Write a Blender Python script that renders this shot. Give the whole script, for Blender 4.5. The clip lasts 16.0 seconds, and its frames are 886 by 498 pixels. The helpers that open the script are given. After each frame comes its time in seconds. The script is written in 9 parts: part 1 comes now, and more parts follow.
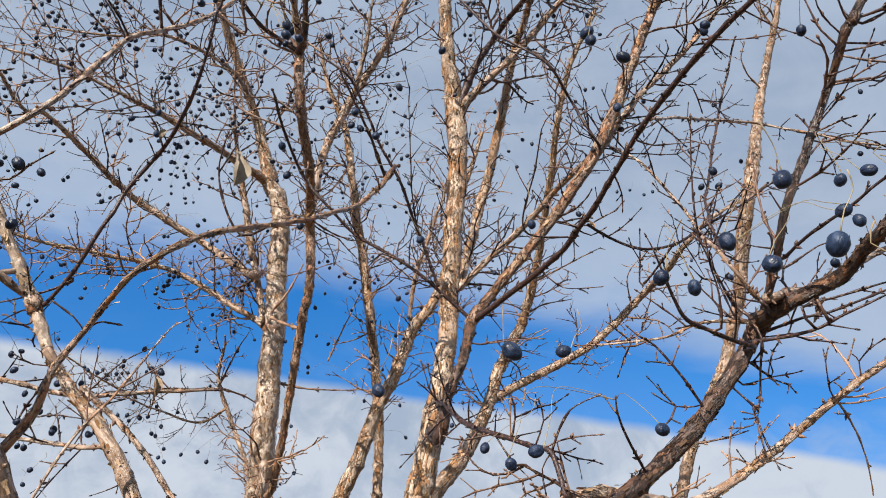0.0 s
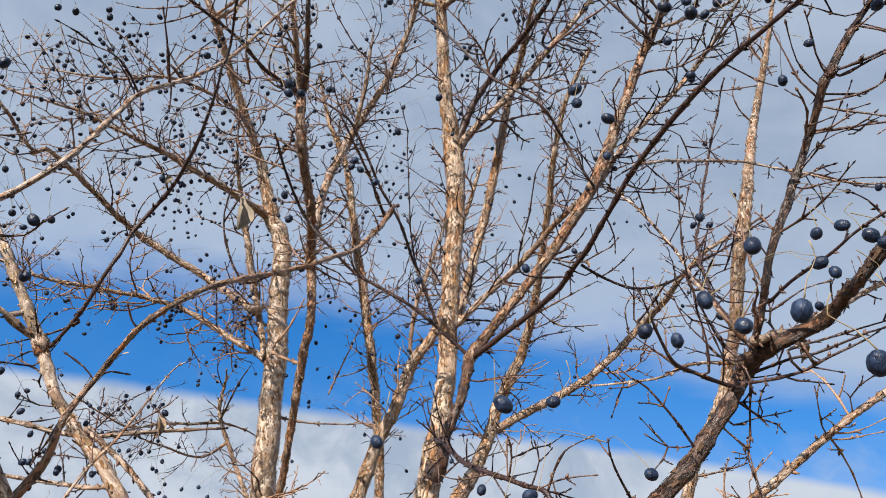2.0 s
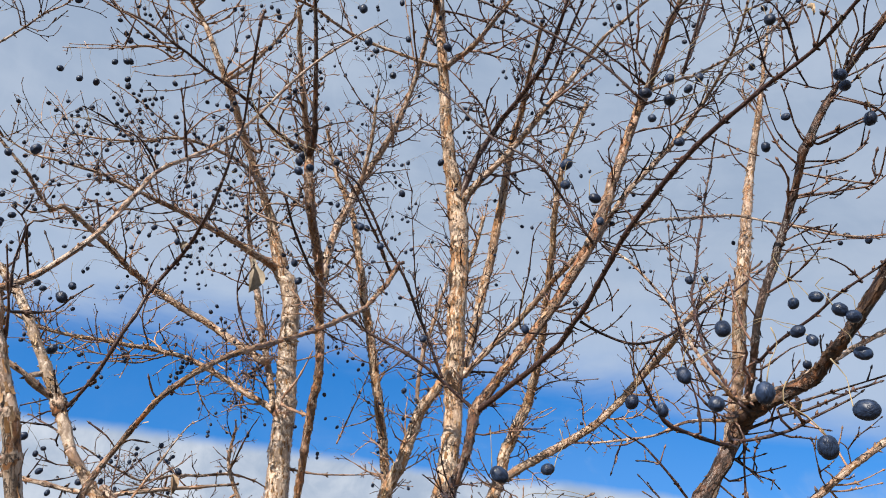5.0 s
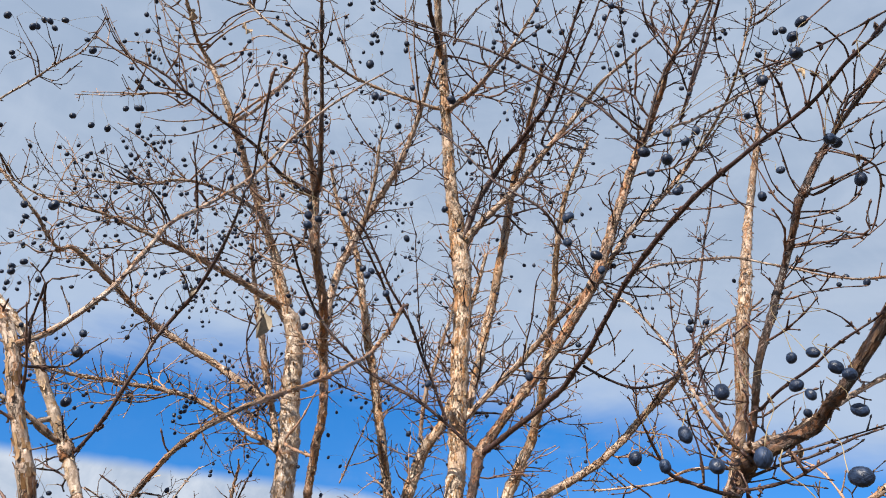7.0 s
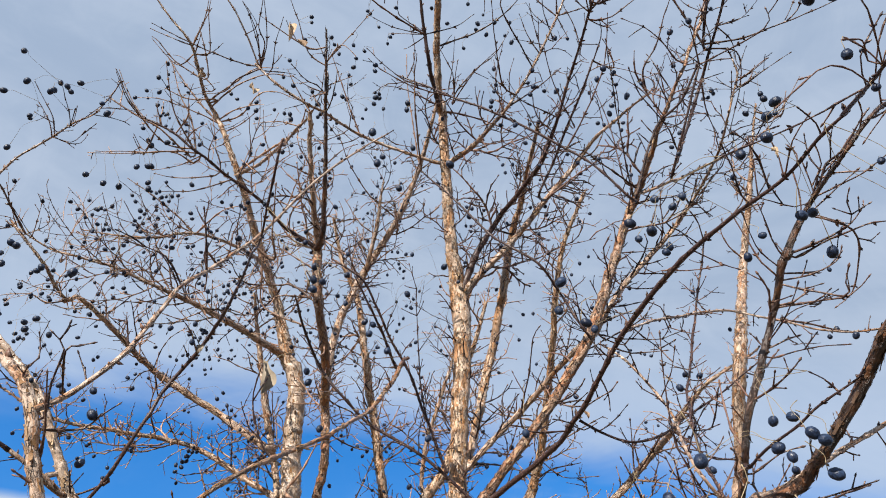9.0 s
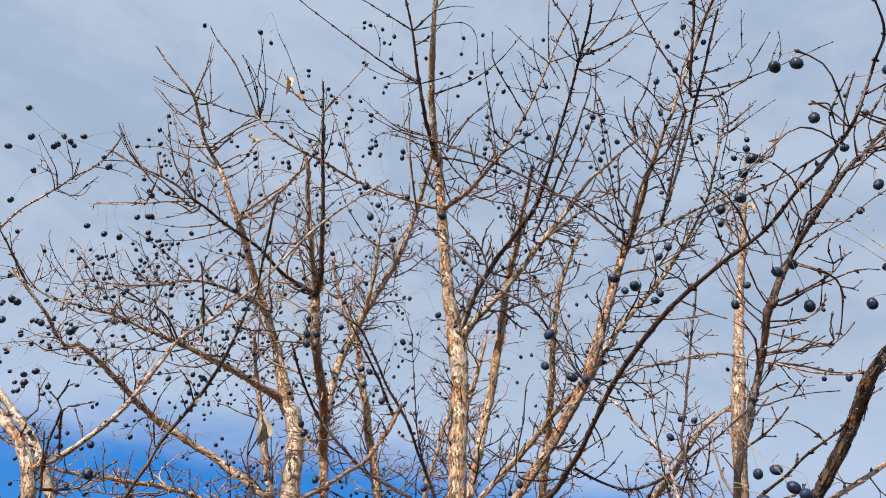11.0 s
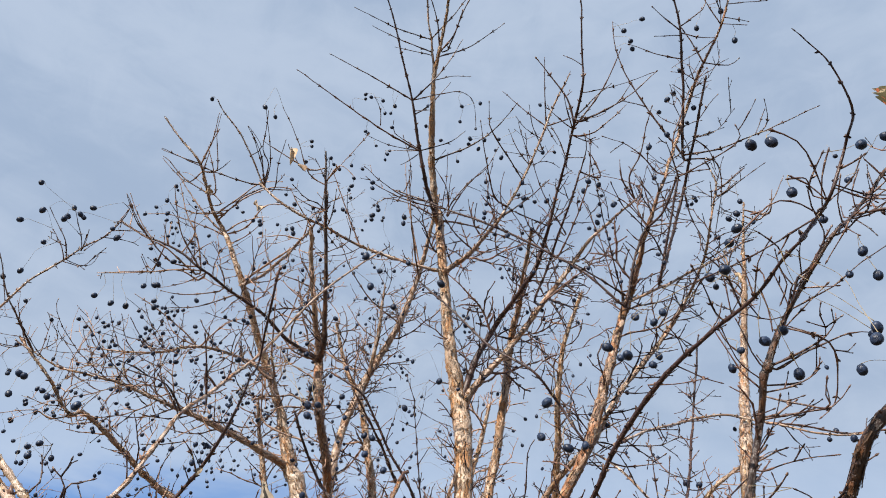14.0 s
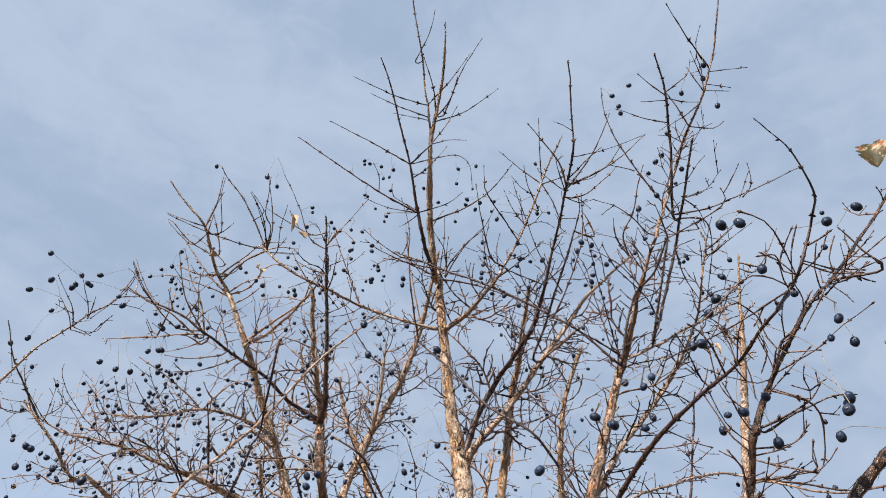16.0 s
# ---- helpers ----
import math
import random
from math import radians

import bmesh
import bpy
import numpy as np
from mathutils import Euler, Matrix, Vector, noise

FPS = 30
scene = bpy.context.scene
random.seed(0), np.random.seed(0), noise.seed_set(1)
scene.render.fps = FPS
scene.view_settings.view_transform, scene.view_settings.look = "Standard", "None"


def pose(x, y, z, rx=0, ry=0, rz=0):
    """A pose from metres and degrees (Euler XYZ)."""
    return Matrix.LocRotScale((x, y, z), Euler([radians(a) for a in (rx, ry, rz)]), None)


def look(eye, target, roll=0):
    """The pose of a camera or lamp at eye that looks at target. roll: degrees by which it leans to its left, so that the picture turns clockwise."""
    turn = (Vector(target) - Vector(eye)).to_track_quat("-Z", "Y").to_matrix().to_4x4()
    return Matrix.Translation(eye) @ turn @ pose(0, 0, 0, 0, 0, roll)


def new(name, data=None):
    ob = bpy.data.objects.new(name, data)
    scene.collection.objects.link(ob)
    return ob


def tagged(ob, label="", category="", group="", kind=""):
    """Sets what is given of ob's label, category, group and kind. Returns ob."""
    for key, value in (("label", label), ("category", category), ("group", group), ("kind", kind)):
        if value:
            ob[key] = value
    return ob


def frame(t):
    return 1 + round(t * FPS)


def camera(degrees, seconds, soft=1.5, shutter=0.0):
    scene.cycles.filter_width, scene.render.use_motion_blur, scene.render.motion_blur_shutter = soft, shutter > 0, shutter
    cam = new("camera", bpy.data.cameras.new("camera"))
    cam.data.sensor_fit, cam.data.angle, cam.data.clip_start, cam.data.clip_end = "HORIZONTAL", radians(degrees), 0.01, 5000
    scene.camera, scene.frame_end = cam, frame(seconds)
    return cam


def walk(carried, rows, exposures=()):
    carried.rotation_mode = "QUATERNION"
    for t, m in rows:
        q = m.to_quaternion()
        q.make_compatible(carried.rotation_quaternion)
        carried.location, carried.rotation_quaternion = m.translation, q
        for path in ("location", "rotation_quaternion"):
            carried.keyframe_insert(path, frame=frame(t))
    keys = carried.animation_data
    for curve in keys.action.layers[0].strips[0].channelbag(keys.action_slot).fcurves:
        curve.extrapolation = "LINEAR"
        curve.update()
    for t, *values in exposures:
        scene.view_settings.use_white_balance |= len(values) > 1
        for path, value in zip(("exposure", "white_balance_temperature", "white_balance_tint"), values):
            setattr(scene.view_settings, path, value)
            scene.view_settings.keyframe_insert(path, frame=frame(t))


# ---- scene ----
cam = camera(65.9, 16.0, soft=1.0)
PATH = [
    (0, (0.051, 0.121, 1.69), (-0.011, 1.943, 2.513), 0.9),
    (0.5, (0.049, 0.103, 1.694), (-0.012, 1.916, 2.536), 0.8),
    (1, (0.047, 0.089, 1.695), (-0.015, 1.893, 2.555), 0.8),
    (1.5, (0.054, 0.086, 1.699), (-0.008, 1.885, 2.57), 0.7),
    (2, (0.057, 0.084, 1.7), (-0.007, 1.873, 2.592), 0.6),
    (2.5, (0.057, 0.075, 1.703), (-0.009, 1.858, 2.609), 0.6),
    (3, (0.059, 0.063, 1.704), (-0.007, 1.833, 2.634), 0.6),
    (3.5, (0.056, 0.053, 1.708), (-0.012, 1.814, 2.653), 0.7),
    (4, (0.06, 0.042, 1.708), (-0.014, 1.794, 2.67), 0.6),
    (6.3, (0.068, 0.011, 1.716), (-0.02, 1.718, 2.755), 0),
    (6.5, (0.064, 0.007, 1.72), (-0.02, 1.709, 2.767), 0.2),
    (7, (0.063, -0.005, 1.721), (-0.023, 1.682, 2.791), 0.1),
    (7.5, (0.064, -0.017, 1.722), (-0.022, 1.656, 2.815), 0.1),
    (8, (0.065, -0.033, 1.722), (-0.02, 1.629, 2.832), 0.1),
    (8.5, (0.067, -0.046, 1.722), (-0.018, 1.599, 2.857), 0.1),
    (9, (0.069, -0.059, 1.723), (-0.017, 1.563, 2.891), 0),
    (9.2, (0.069, -0.058, 1.722), (-0.016, 1.555, 2.901), 0),
    (11.3, (0.088, -0.098, 1.73), (0, 1.445, 2.999), -0.6),
    (11.5, (0.087, -0.102, 1.73), (-0.001, 1.43, 3.013), -0.6),
    (12, (0.088, -0.108, 1.73), (-0.001, 1.405, 3.034), -0.7),
    (12.5, (0.089, -0.107, 1.729), (0.001, 1.394, 3.048), -0.8),
    (13, (0.087, -0.101, 1.732), (-0.001, 1.383, 3.07), -1),
    (13.5, (0.094, -0.111, 1.731), (0.002, 1.352, 3.091), -1),
    (14, (0.101, -0.123, 1.729), (0.006, 1.327, 3.103), -1.1),
    (14.5, (0.108, -0.123, 1.729), (0.01, 1.309, 3.122), -1.2),
    (15, (0.108, -0.132, 1.726), (0.009, 1.279, 3.14), -1.3),
    (15.5, (0.119, -0.155, 1.727), (0.021, 1.223, 3.173), -1.6),
    (16, (0.122, -0.177, 1.724), (0.026, 1.173, 3.197), -1.8),
]
walk(cam, [(t, look(eye, target, roll)) for t, eye, target, roll in PATH], ((0.0, 0.50), (3.5, 0.51), (7.0, 0.66), (16.0, 0.68)))

# ---- sky and sun ----
SUN_UP, SUN_ROUND = 38.0, -152.0  # height over the horizon; way round from +y, clockwise
world = bpy.data.worlds.new("sky")
scene.world = world
world.use_nodes = True
wt = world.node_tree
wt.nodes.clear()


def node(tree, kind, links=(), **settings):
    """A node with its settings; links: input -> socket or value."""
    n = tree.nodes.new(kind)
    for k, v in settings.items():
        setattr_known(n, k, v)
    for key, v in dict(links).items():
        if isinstance(v, bpy.types.NodeSocket):
            tree.links.new(v, n.inputs[key])
        else:
            n.inputs[key].default_value = v
    return n


def setattr_known(n, k, v):
    if k == "operation":
        n.operation = v
    elif k == "data_type":
        n.data_type = v
    elif k == "blend_type":
        n.blend_type = v
    elif k == "feature":
        n.feature = v
    elif k == "dims":
        n.noise_dimensions = v
    elif k == "vdims":
        n.voronoi_dimensions = v
    elif k == "interpolation":
        n.interpolation_type = v


def calc(tree, op, a, b=0.0, c=0.0, clamp=False):
    n = node(tree, "ShaderNodeMath", {0: a, 1: b, 2: c}, operation=op)
    n.use_clamp = clamp
    return n.outputs[0]


def blend(tree, fac, a, b):
    n = node(tree, "ShaderNodeMix", data_type="RGBA")
    for i, v in ((0, fac), (6, a), (7, b)):
        if isinstance(v, bpy.types.NodeSocket):
            tree.links.new(v, n.inputs[i])
        else:
            n.inputs[i].default_value = v if i == 0 else (*v, 1)
    return n.outputs[2]


def ramp(tree, x, lo, hi, a=0.0, b=1.0):
    return node(tree, "ShaderNodeMapRange", {0: x, 1: lo, 2: hi, 3: a, 4: b}, interpolation="SMOOTHSTEP").outputs[0]


def noise_of(tree, vec, scale, detail=4.0, rough=0.55, dist=0.0, dims="3D"):
    n = node(tree, "ShaderNodeTexNoise", {"Vector": vec, "Scale": scale, "Detail": detail, "Roughness": rough, "Distortion": dist}, dims=dims)
    return n.outputs[0]


def dot(tree, a, b):
    return node(tree, "ShaderNodeVectorMath", {0: a, 1: b}, operation="DOT_PRODUCT").outputs["Value"]


sky = wt.nodes.new("ShaderNodeTexSky")
sky.sky_type = "NISHITA"
sky.sun_disc = False
sky.sun_elevation, sky.sun_rotation = radians(SUN_UP), radians(SUN_ROUND)
lifted = node(wt, "ShaderNodeVectorMath", {0: wt.nodes.new("ShaderNodeTexCoord").outputs["Generated"], 1: (0.0, 0.0, 0.35)}, operation="ADD").outputs[0]
lifted = node(wt, "ShaderNodeVectorMath", {0: lifted}, operation="NORMALIZE").outputs[0]
wt.links.new(lifted, sky.inputs["Vector"])
sky.air_density, sky.dust_density, sky.ozone_density = 1.0, 0.1, 3.0
way = wt.nodes.new("ShaderNodeTexCoord").outputs["Generated"]
# two sheets of cloud with a gap of clear sky between them, all running the same way
low = dot(wt, way, (0.1411, -0.1966, 0.9703))
high = dot(wt, way, (0.1260, -0.3545, 0.9265))
run = dot(wt, way, (0.9892, 0.0671, -0.1303))
sheet = node(wt, "ShaderNodeCombineXYZ", {0: calc(wt, "MULTIPLY", run, 1.1), 1: calc(wt, "MULTIPLY", low, 4.5), 2: calc(wt, "MULTIPLY", run, -0.4)}).outputs[0]
streak = noise_of(wt, sheet, 2.2, 5.0, 0.55, 0.4)
fluff = noise_of(wt, way, 3.5, 7.0, 0.6, 0.6)
fine = noise_of(wt, way, 14.0, 5.0, 0.6, 0.8)
soft = calc(wt, "MULTIPLY_ADD", calc(wt, "SUBTRACT", streak, 0.5), 0.16, high)
soft = calc(wt, "MULTIPLY_ADD", calc(wt, "SUBTRACT", fluff, 0.5), 0.05, soft)
cover_high = ramp(wt, calc(wt, "ADD", soft, ramp(wt, run, -0.05, 0.6, 0.0, 0.065)), -0.055, 0.06, 0.0, 0.97)
edge = calc(wt, "MULTIPLY_ADD", calc(wt, "SUBTRACT", fluff, 0.5), 0.03, calc(wt, "SUBTRACT", low, ramp(wt, run, -0.1, 0.35, 0.0, 0.014)))
cover_low = ramp(wt, edge, 0.006, -0.016, 0.0, 0.97)
cover = calc(wt, "MAXIMUM", cover_high, cover_low)
wisp = calc(wt, "MULTIPLY_ADD", calc(wt, "SUBTRACT", fine, 0.5), 0.6, streak)
wisp = calc(wt, "MULTIPLY", ramp(wt, wisp, 0.46, 0.78), calc(wt, "MULTIPLY", ramp(wt, low, 0.20, 0.0, 0.1, 0.4), ramp(wt, run, -0.35, 0.15, 0.08, 1.0)))
haze = calc(wt, "MULTIPLY_ADD", ramp(wt, low, 0.16, 0.0), ramp(wt, run, -0.3, 0.2, 0.03, 0.12), wisp)
cover = calc(wt, "MAXIMUM", cover, haze)
veil = calc(wt, "MULTIPLY_ADD", calc(wt, "SUBTRACT", fine, 0.5), 0.5, streak)
veil = ramp(wt, veil, 0.25, 0.75)
upper = blend(wt, veil, (3.8, 4.8, 6.4), (4.95, 5.88, 7.35))
upper = blend(wt, ramp(wt, soft, 0.20, 0.0, 0.0, 0.65), upper, (5.1, 6.35, 8.4))
rolls = calc(wt, "MULTIPLY_ADD", calc(wt, "SUBTRACT", fine, 0.5), 0.45, fluff)
bank = blend(wt, ramp(wt, rolls, 0.34, 0.62), (4.4, 5.3, 6.7), (7.2, 7.8, 8.7))
cloud = blend(wt, cover_low, upper, bank)
clear = node(wt, "ShaderNodeHueSaturation", {"Saturation": 1.3, "Value": 2.7, "Color": sky.outputs[0]}).outputs[0]
clear = node(wt, "ShaderNodeVectorMath", {0: clear, 1: (0.53, 0.87, 0.97)}, operation="MULTIPLY").outputs[0]
bg = node(wt, "ShaderNodeBackground", {"Color": blend(wt, cover, clear, cloud), "Strength": 0.0628})
out = wt.nodes.new("ShaderNodeOutputWorld")
wt.links.new(bg.outputs[0], out.inputs["Surface"])

sun = new("sun", bpy.data.lights.new("sun", "SUN"))
sun.data.energy, sun.data.angle, sun.data.color = 5.0, radians(0.5), (1.0, 0.925, 0.83)
a, b = radians(SUN_UP), radians(SUN_ROUND)
sun.matrix_world = look((math.sin(b) * math.cos(a) * 40, math.cos(b) * math.cos(a) * 40, math.sin(a) * 40), (0, 0, 0))

# ---- materials ----
def material(name, rough):
    m = bpy.data.materials.new(name)
    m.use_nodes = True
    p = m.node_tree.nodes["Principled BSDF"]
    p.inputs["Roughness"].default_value = rough
    p.inputs["Specular IOR Level"].default_value = 0.35
    return m, m.node_tree, p


def bump(t, p, height, strength, distance):
    n = node(t, "ShaderNodeBump", {"Height": height, "Strength": strength, "Distance": distance})
    t.links.new(n.outputs[0], p.inputs["Normal"])


def bark(name, tan, pale, rust, crack, rusty, flaky, relief, long):
    """Bark in metres round and along the stem: smooth pale stretches between rough ones, whose plates lift at dark ragged edges."""
    m, t, p = material(name, 0.42)
    p.inputs["Specular IOR Level"].default_value = 0.65
    uv = node(t, "ShaderNodeUVMap").outputs[0]
    shift = node(t, "ShaderNodeObjectInfo").outputs["Random"]
    uv = node(t, "ShaderNodeVectorMath", {0: uv, 1: node(t, "ShaderNodeCombineXYZ", {0: calc(t, "MULTIPLY", shift, 7.0), 1: calc(t, "MULTIPLY", shift, 13.0), 2: 0.0}).outputs[0]}, operation="ADD").outputs[0]

    def laid(across, along):
        return node(t, "ShaderNodeVectorMath", {0: uv, 1: (across, along, 1.0)}, operation="MULTIPLY").outputs[0]

    fibre = noise_of(t, laid(330.0, 330.0 / (2.2 * long)), 1.0, 5.0, 0.65, 1.2, dims="2D")
    patch = noise_of(t, laid(55.0, 55.0 / long), 1.0, 4.0, 0.62, 1.0, dims="2D")
    zone = noise_of(t, laid(14.0, 9.0), 1.0, 3.0, 0.55, 0.5, dims="2D")
    rough = ramp(t, zone, 0.56 - 0.22 * flaky, 0.70 - 0.22 * flaky)
    wob = noise_of(t, laid(120.0, 60.0), 1.0, 4.0, 0.65, dims="2D")
    bent = node(t, "ShaderNodeVectorMath", {0: laid(95.0, 95.0 / long), 1: node(t, "ShaderNodeCombineXYZ", {0: calc(t, "MULTIPLY", wob, 2.4), 1: calc(t, "MULTIPLY", fibre, 1.6), 2: 0.0}).outputs[0]}, operation="ADD").outputs[0]
    cell = node(t, "ShaderNodeTexVoronoi", {"Vector": bent, "Scale": 1.0}, vdims="2D")
    rim = node(t, "ShaderNodeTexVoronoi", {"Vector": bent, "Scale": 1.0}, vdims="2D", feature="DISTANCE_TO_EDGE").outputs["Distance"]
    own_tone = node(t, "ShaderNodeSeparateColor", {0: cell.outputs["Color"]}).outputs[0]
    ring = noise_of(t, laid(30.0, 330.0), 1.0, 3.0, 0.6, 0.5, dims="2D")
    col = blend(t, ramp(t, calc(t, "MULTIPLY_ADD", own_tone, calc(t, "MULTIPLY", rough, 0.3), calc(t, "SUBTRACT", patch, 0.12)), 0.30, 0.56), tan, pale)
    peeled = calc(t, "MULTIPLY", ramp(t, calc(t, "MULTIPLY_ADD", own_tone, 0.5, patch), 0.98 - 0.5 * rusty, 1.10 - 0.5 * rusty), ramp(t, rough, 0.0, 1.0, 0.35, 1.0))
    col = blend(t, peeled, col, rust)
    col = blend(t, calc(t, "MULTIPLY", ramp(t, fibre, 0.50, 0.30), 0.10 + 0.36 * flaky), col, tuple(0.45 * a + 0.55 * b for a, b in zip(tan, crack)))
    scar = calc(t, "MULTIPLY", ramp(t, ring, 0.62, 0.72), ramp(t, wob, 0.42, 0.58))
    joint = calc(t, "MULTIPLY", calc(t, "MULTIPLY", ramp(t, rim, 0.12, 0.02), ramp(t, wob, 0.36, 0.52)), rough)
    col = blend(t, calc(t, "MAXIMUM", calc(t, "MULTIPLY", scar, 0.55), calc(t, "MULTIPLY", joint, 0.95)), col, crack)
    t.links.new(col, p.inputs["Base Color"])
    t.links.new(calc(t, "MULTIPLY_ADD", rough, 0.18, calc(t, "MULTIPLY_ADD", fibre, 0.3, 0.20)), p.inputs["Roughness"])
    lift = calc(t, "MULTIPLY", calc(t, "MULTIPLY_ADD", own_tone, 0.9, ramp(t, rim, 0.0, 0.16)), rough)
    h = calc(t, "MULTIPLY_ADD", fibre, 0.45, calc(t, "MULTIPLY_ADD", lift, 0.8, calc(t, "MULTIPLY_ADD", scar, 0.35, calc(t, "MULTIPLY", wob, 0.3))))
    bump(t, p, h, relief, 0.0035)
    return m


def smooth_bark(name, base, second, dots, rough=0.6, lo=0.35, hi=1.0):
    """Young bark: smooth, lengthwise grain, pale breathing pores."""
    m, t, p = material(name, rough)
    p.inputs["Specular IOR Level"].default_value = 0.32
    uv = node(t, "ShaderNodeUVMap").outputs[0]
    vary = node(t, "ShaderNodeObjectInfo").outputs["Random"]
    island = node(t, "ShaderNodeNewGeometry").outputs["Random Per Island"]
    broad = noise_of(t, uv, 30.0, 3.0, 0.6, dims="2D")
    grain = noise_of(t, node(t, "ShaderNodeVectorMath", {0: uv, 1: (700.0, 120.0, 1.0)}, operation="MULTIPLY").outputs[0], 1.0, 3.0, 0.6, dims="2D")
    mixed = calc(t, "MULTIPLY_ADD", island, 0.55, calc(t, "MULTIPLY_ADD", vary, 0.25, calc(t, "MULTIPLY", broad, 0.5)))
    col = blend(t, ramp(t, mixed, lo, hi), base, second)
    col = blend(t, calc(t, "MULTIPLY", ramp(t, grain, 0.6, 0.35), 0.4), col, tuple(c * 0.45 for c in base))
    pore = node(t, "ShaderNodeTexVoronoi", {"Vector": node(t, "ShaderNodeVectorMath", {0: uv, 1: (190.0, 110.0, 1.0)}, operation="MULTIPLY").outputs[0], "Scale": 1.0}, vdims="2D")
    spot = ramp(t, pore.outputs["Distance"], 0.24, 0.12)
    col = blend(t, calc(t, "MULTIPLY", spot, 0.75), col, dots)
    t.links.new(col, p.inputs["Base Color"])
    bump(t, p, calc(t, "MULTIPLY_ADD", spot, 0.6, grain), 0.6, 0.0008)
    return m


M = {
    "trunk": bark("peeling_bark", (0.31, 0.220, 0.155), (0.78, 0.625, 0.49), (0.38, 0.20, 0.090), (0.028, 0.017, 0.011), 0.28, 0.32, 0.8, 1.6),
    "gold": bark("golden_bark", (0.43, 0.280, 0.180), (0.74, 0.575, 0.43), (0.45, 0.215, 0.080), (0.024, 0.013, 0.008), 0.48, 1.05, 1.0, 4.5),
    "light": bark("tan_bark", (0.29, 0.185, 0.125), (0.62, 0.475, 0.365), (0.40, 0.190, 0.082), (0.026, 0.014, 0.009), 0.38, 0.75, 0.9, 3.0),
    "old": bark("old_bark", (0.034, 0.018, 0.013), (0.125, 0.068, 0.045), (0.22, 0.090, 0.036), (0.009, 0.005, 0.004), 0.36, 0.7, 1.0, 3.5),
    "rusty": bark("rusty_bark", (0.165, 0.088, 0.055), (0.52, 0.350, 0.240), (0.38, 0.155, 0.058), (0.018, 0.010, 0.007), 0.48, 0.9, 1.0, 3.0),
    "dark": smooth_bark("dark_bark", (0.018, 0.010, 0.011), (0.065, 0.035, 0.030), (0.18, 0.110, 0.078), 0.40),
}
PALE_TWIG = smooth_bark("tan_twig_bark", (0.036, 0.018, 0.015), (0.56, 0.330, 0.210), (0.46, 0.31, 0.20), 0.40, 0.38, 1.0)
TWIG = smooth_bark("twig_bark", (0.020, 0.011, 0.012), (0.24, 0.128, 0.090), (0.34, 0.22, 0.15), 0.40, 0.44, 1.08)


def simple(name, one, two, rough, scale, relief=0.0, size=0.001, sub=0.0):
    m, t, p = material(name, rough)
    co = node(t, "ShaderNodeTexCoord").outputs["Object"]
    vary = node(t, "ShaderNodeObjectInfo").outputs["Random"]
    n = noise_of(t, co, scale, 5.0, 0.6)
    t.links.new(blend(t, ramp(t, calc(t, "MULTIPLY_ADD", vary, 0.3, n), 0.35, 0.95), one, two), p.inputs["Base Color"])
    if relief:
        bump(t, p, n, relief, size)
    return m


def fruit_skin():
    """Shrunken blue-black skin with a dull bloom; local size 1 is one fruit."""
    m, t, p = material("fruit_skin", 0.42)
    co = node(t, "ShaderNodeTexCoord").outputs["Object"]
    vary = node(t, "ShaderNodeObjectInfo").outputs["Random"]
    co = node(t, "ShaderNodeVectorMath", {0: co, 1: node(t, "ShaderNodeCombineXYZ", {0: calc(t, "MULTIPLY", vary, 9.0), 1: vary, 2: 0.0}).outputs[0]}, operation="ADD").outputs[0]
    bloom = noise_of(t, co, 2.6, 5.0, 0.6, 0.5)
    fold = noise_of(t, node(t, "ShaderNodeVectorMath", {0: co, 1: (1.0, 1.0, 0.3)}, operation="MULTIPLY").outputs[0], 3.6, 2.0, 0.5, 0.9)
    fold = ramp(t, calc(t, "ABSOLUTE", calc(t, "SUBTRACT", fold, 0.5)), 0.0, 0.09)
    pit = noise_of(t, co, 16.0, 3.0, 0.6)
    col = blend(t, ramp(t, calc(t, "MULTIPLY_ADD", vary, 0.2, bloom), 0.40, 0.90), (0.007, 0.012, 0.030), (0.028, 0.052, 0.112))
    col = blend(t, calc(t, "MULTIPLY", ramp(t, fold, 0.6, 0.0), 0.5), col, (0.004, 0.006, 0.011))
    t.links.new(col, p.inputs["Base Color"])
    t.links.new(ramp(t, bloom, 0.35, 0.7, 0.34, 0.55), p.inputs["Roughness"])
    bump(t, p, calc(t, "MULTIPLY_ADD", pit, 0.06, fold), 0.28, 0.0006)
    return m


def mottled():
    """A leaf dying off: olive, cream and rust in patches."""
    m, t, p = material("mottled_leaf", 0.6)
    co = node(t, "ShaderNodeTexCoord").outputs["Object"]
    one, two, fine = noise_of(t, co, 34.0, 3.0, 0.6, 0.6), noise_of(t, co, 52.0, 3.0, 0.6, 0.4), noise_of(t, co, 160.0, 4.0, 0.6)
    col = blend(t, ramp(t, calc(t, "MULTIPLY_ADD", fine, 0.3, one), 0.66, 0.76), (0.060, 0.052, 0.018), (0.38, 0.31, 0.20))
    col = blend(t, ramp(t, two, 0.56, 0.64), col, (0.30, 0.085, 0.030))
    t.links.new(col, p.inputs["Base Color"])
    bump(t, p, fine, 0.4, 0.001)
    return m


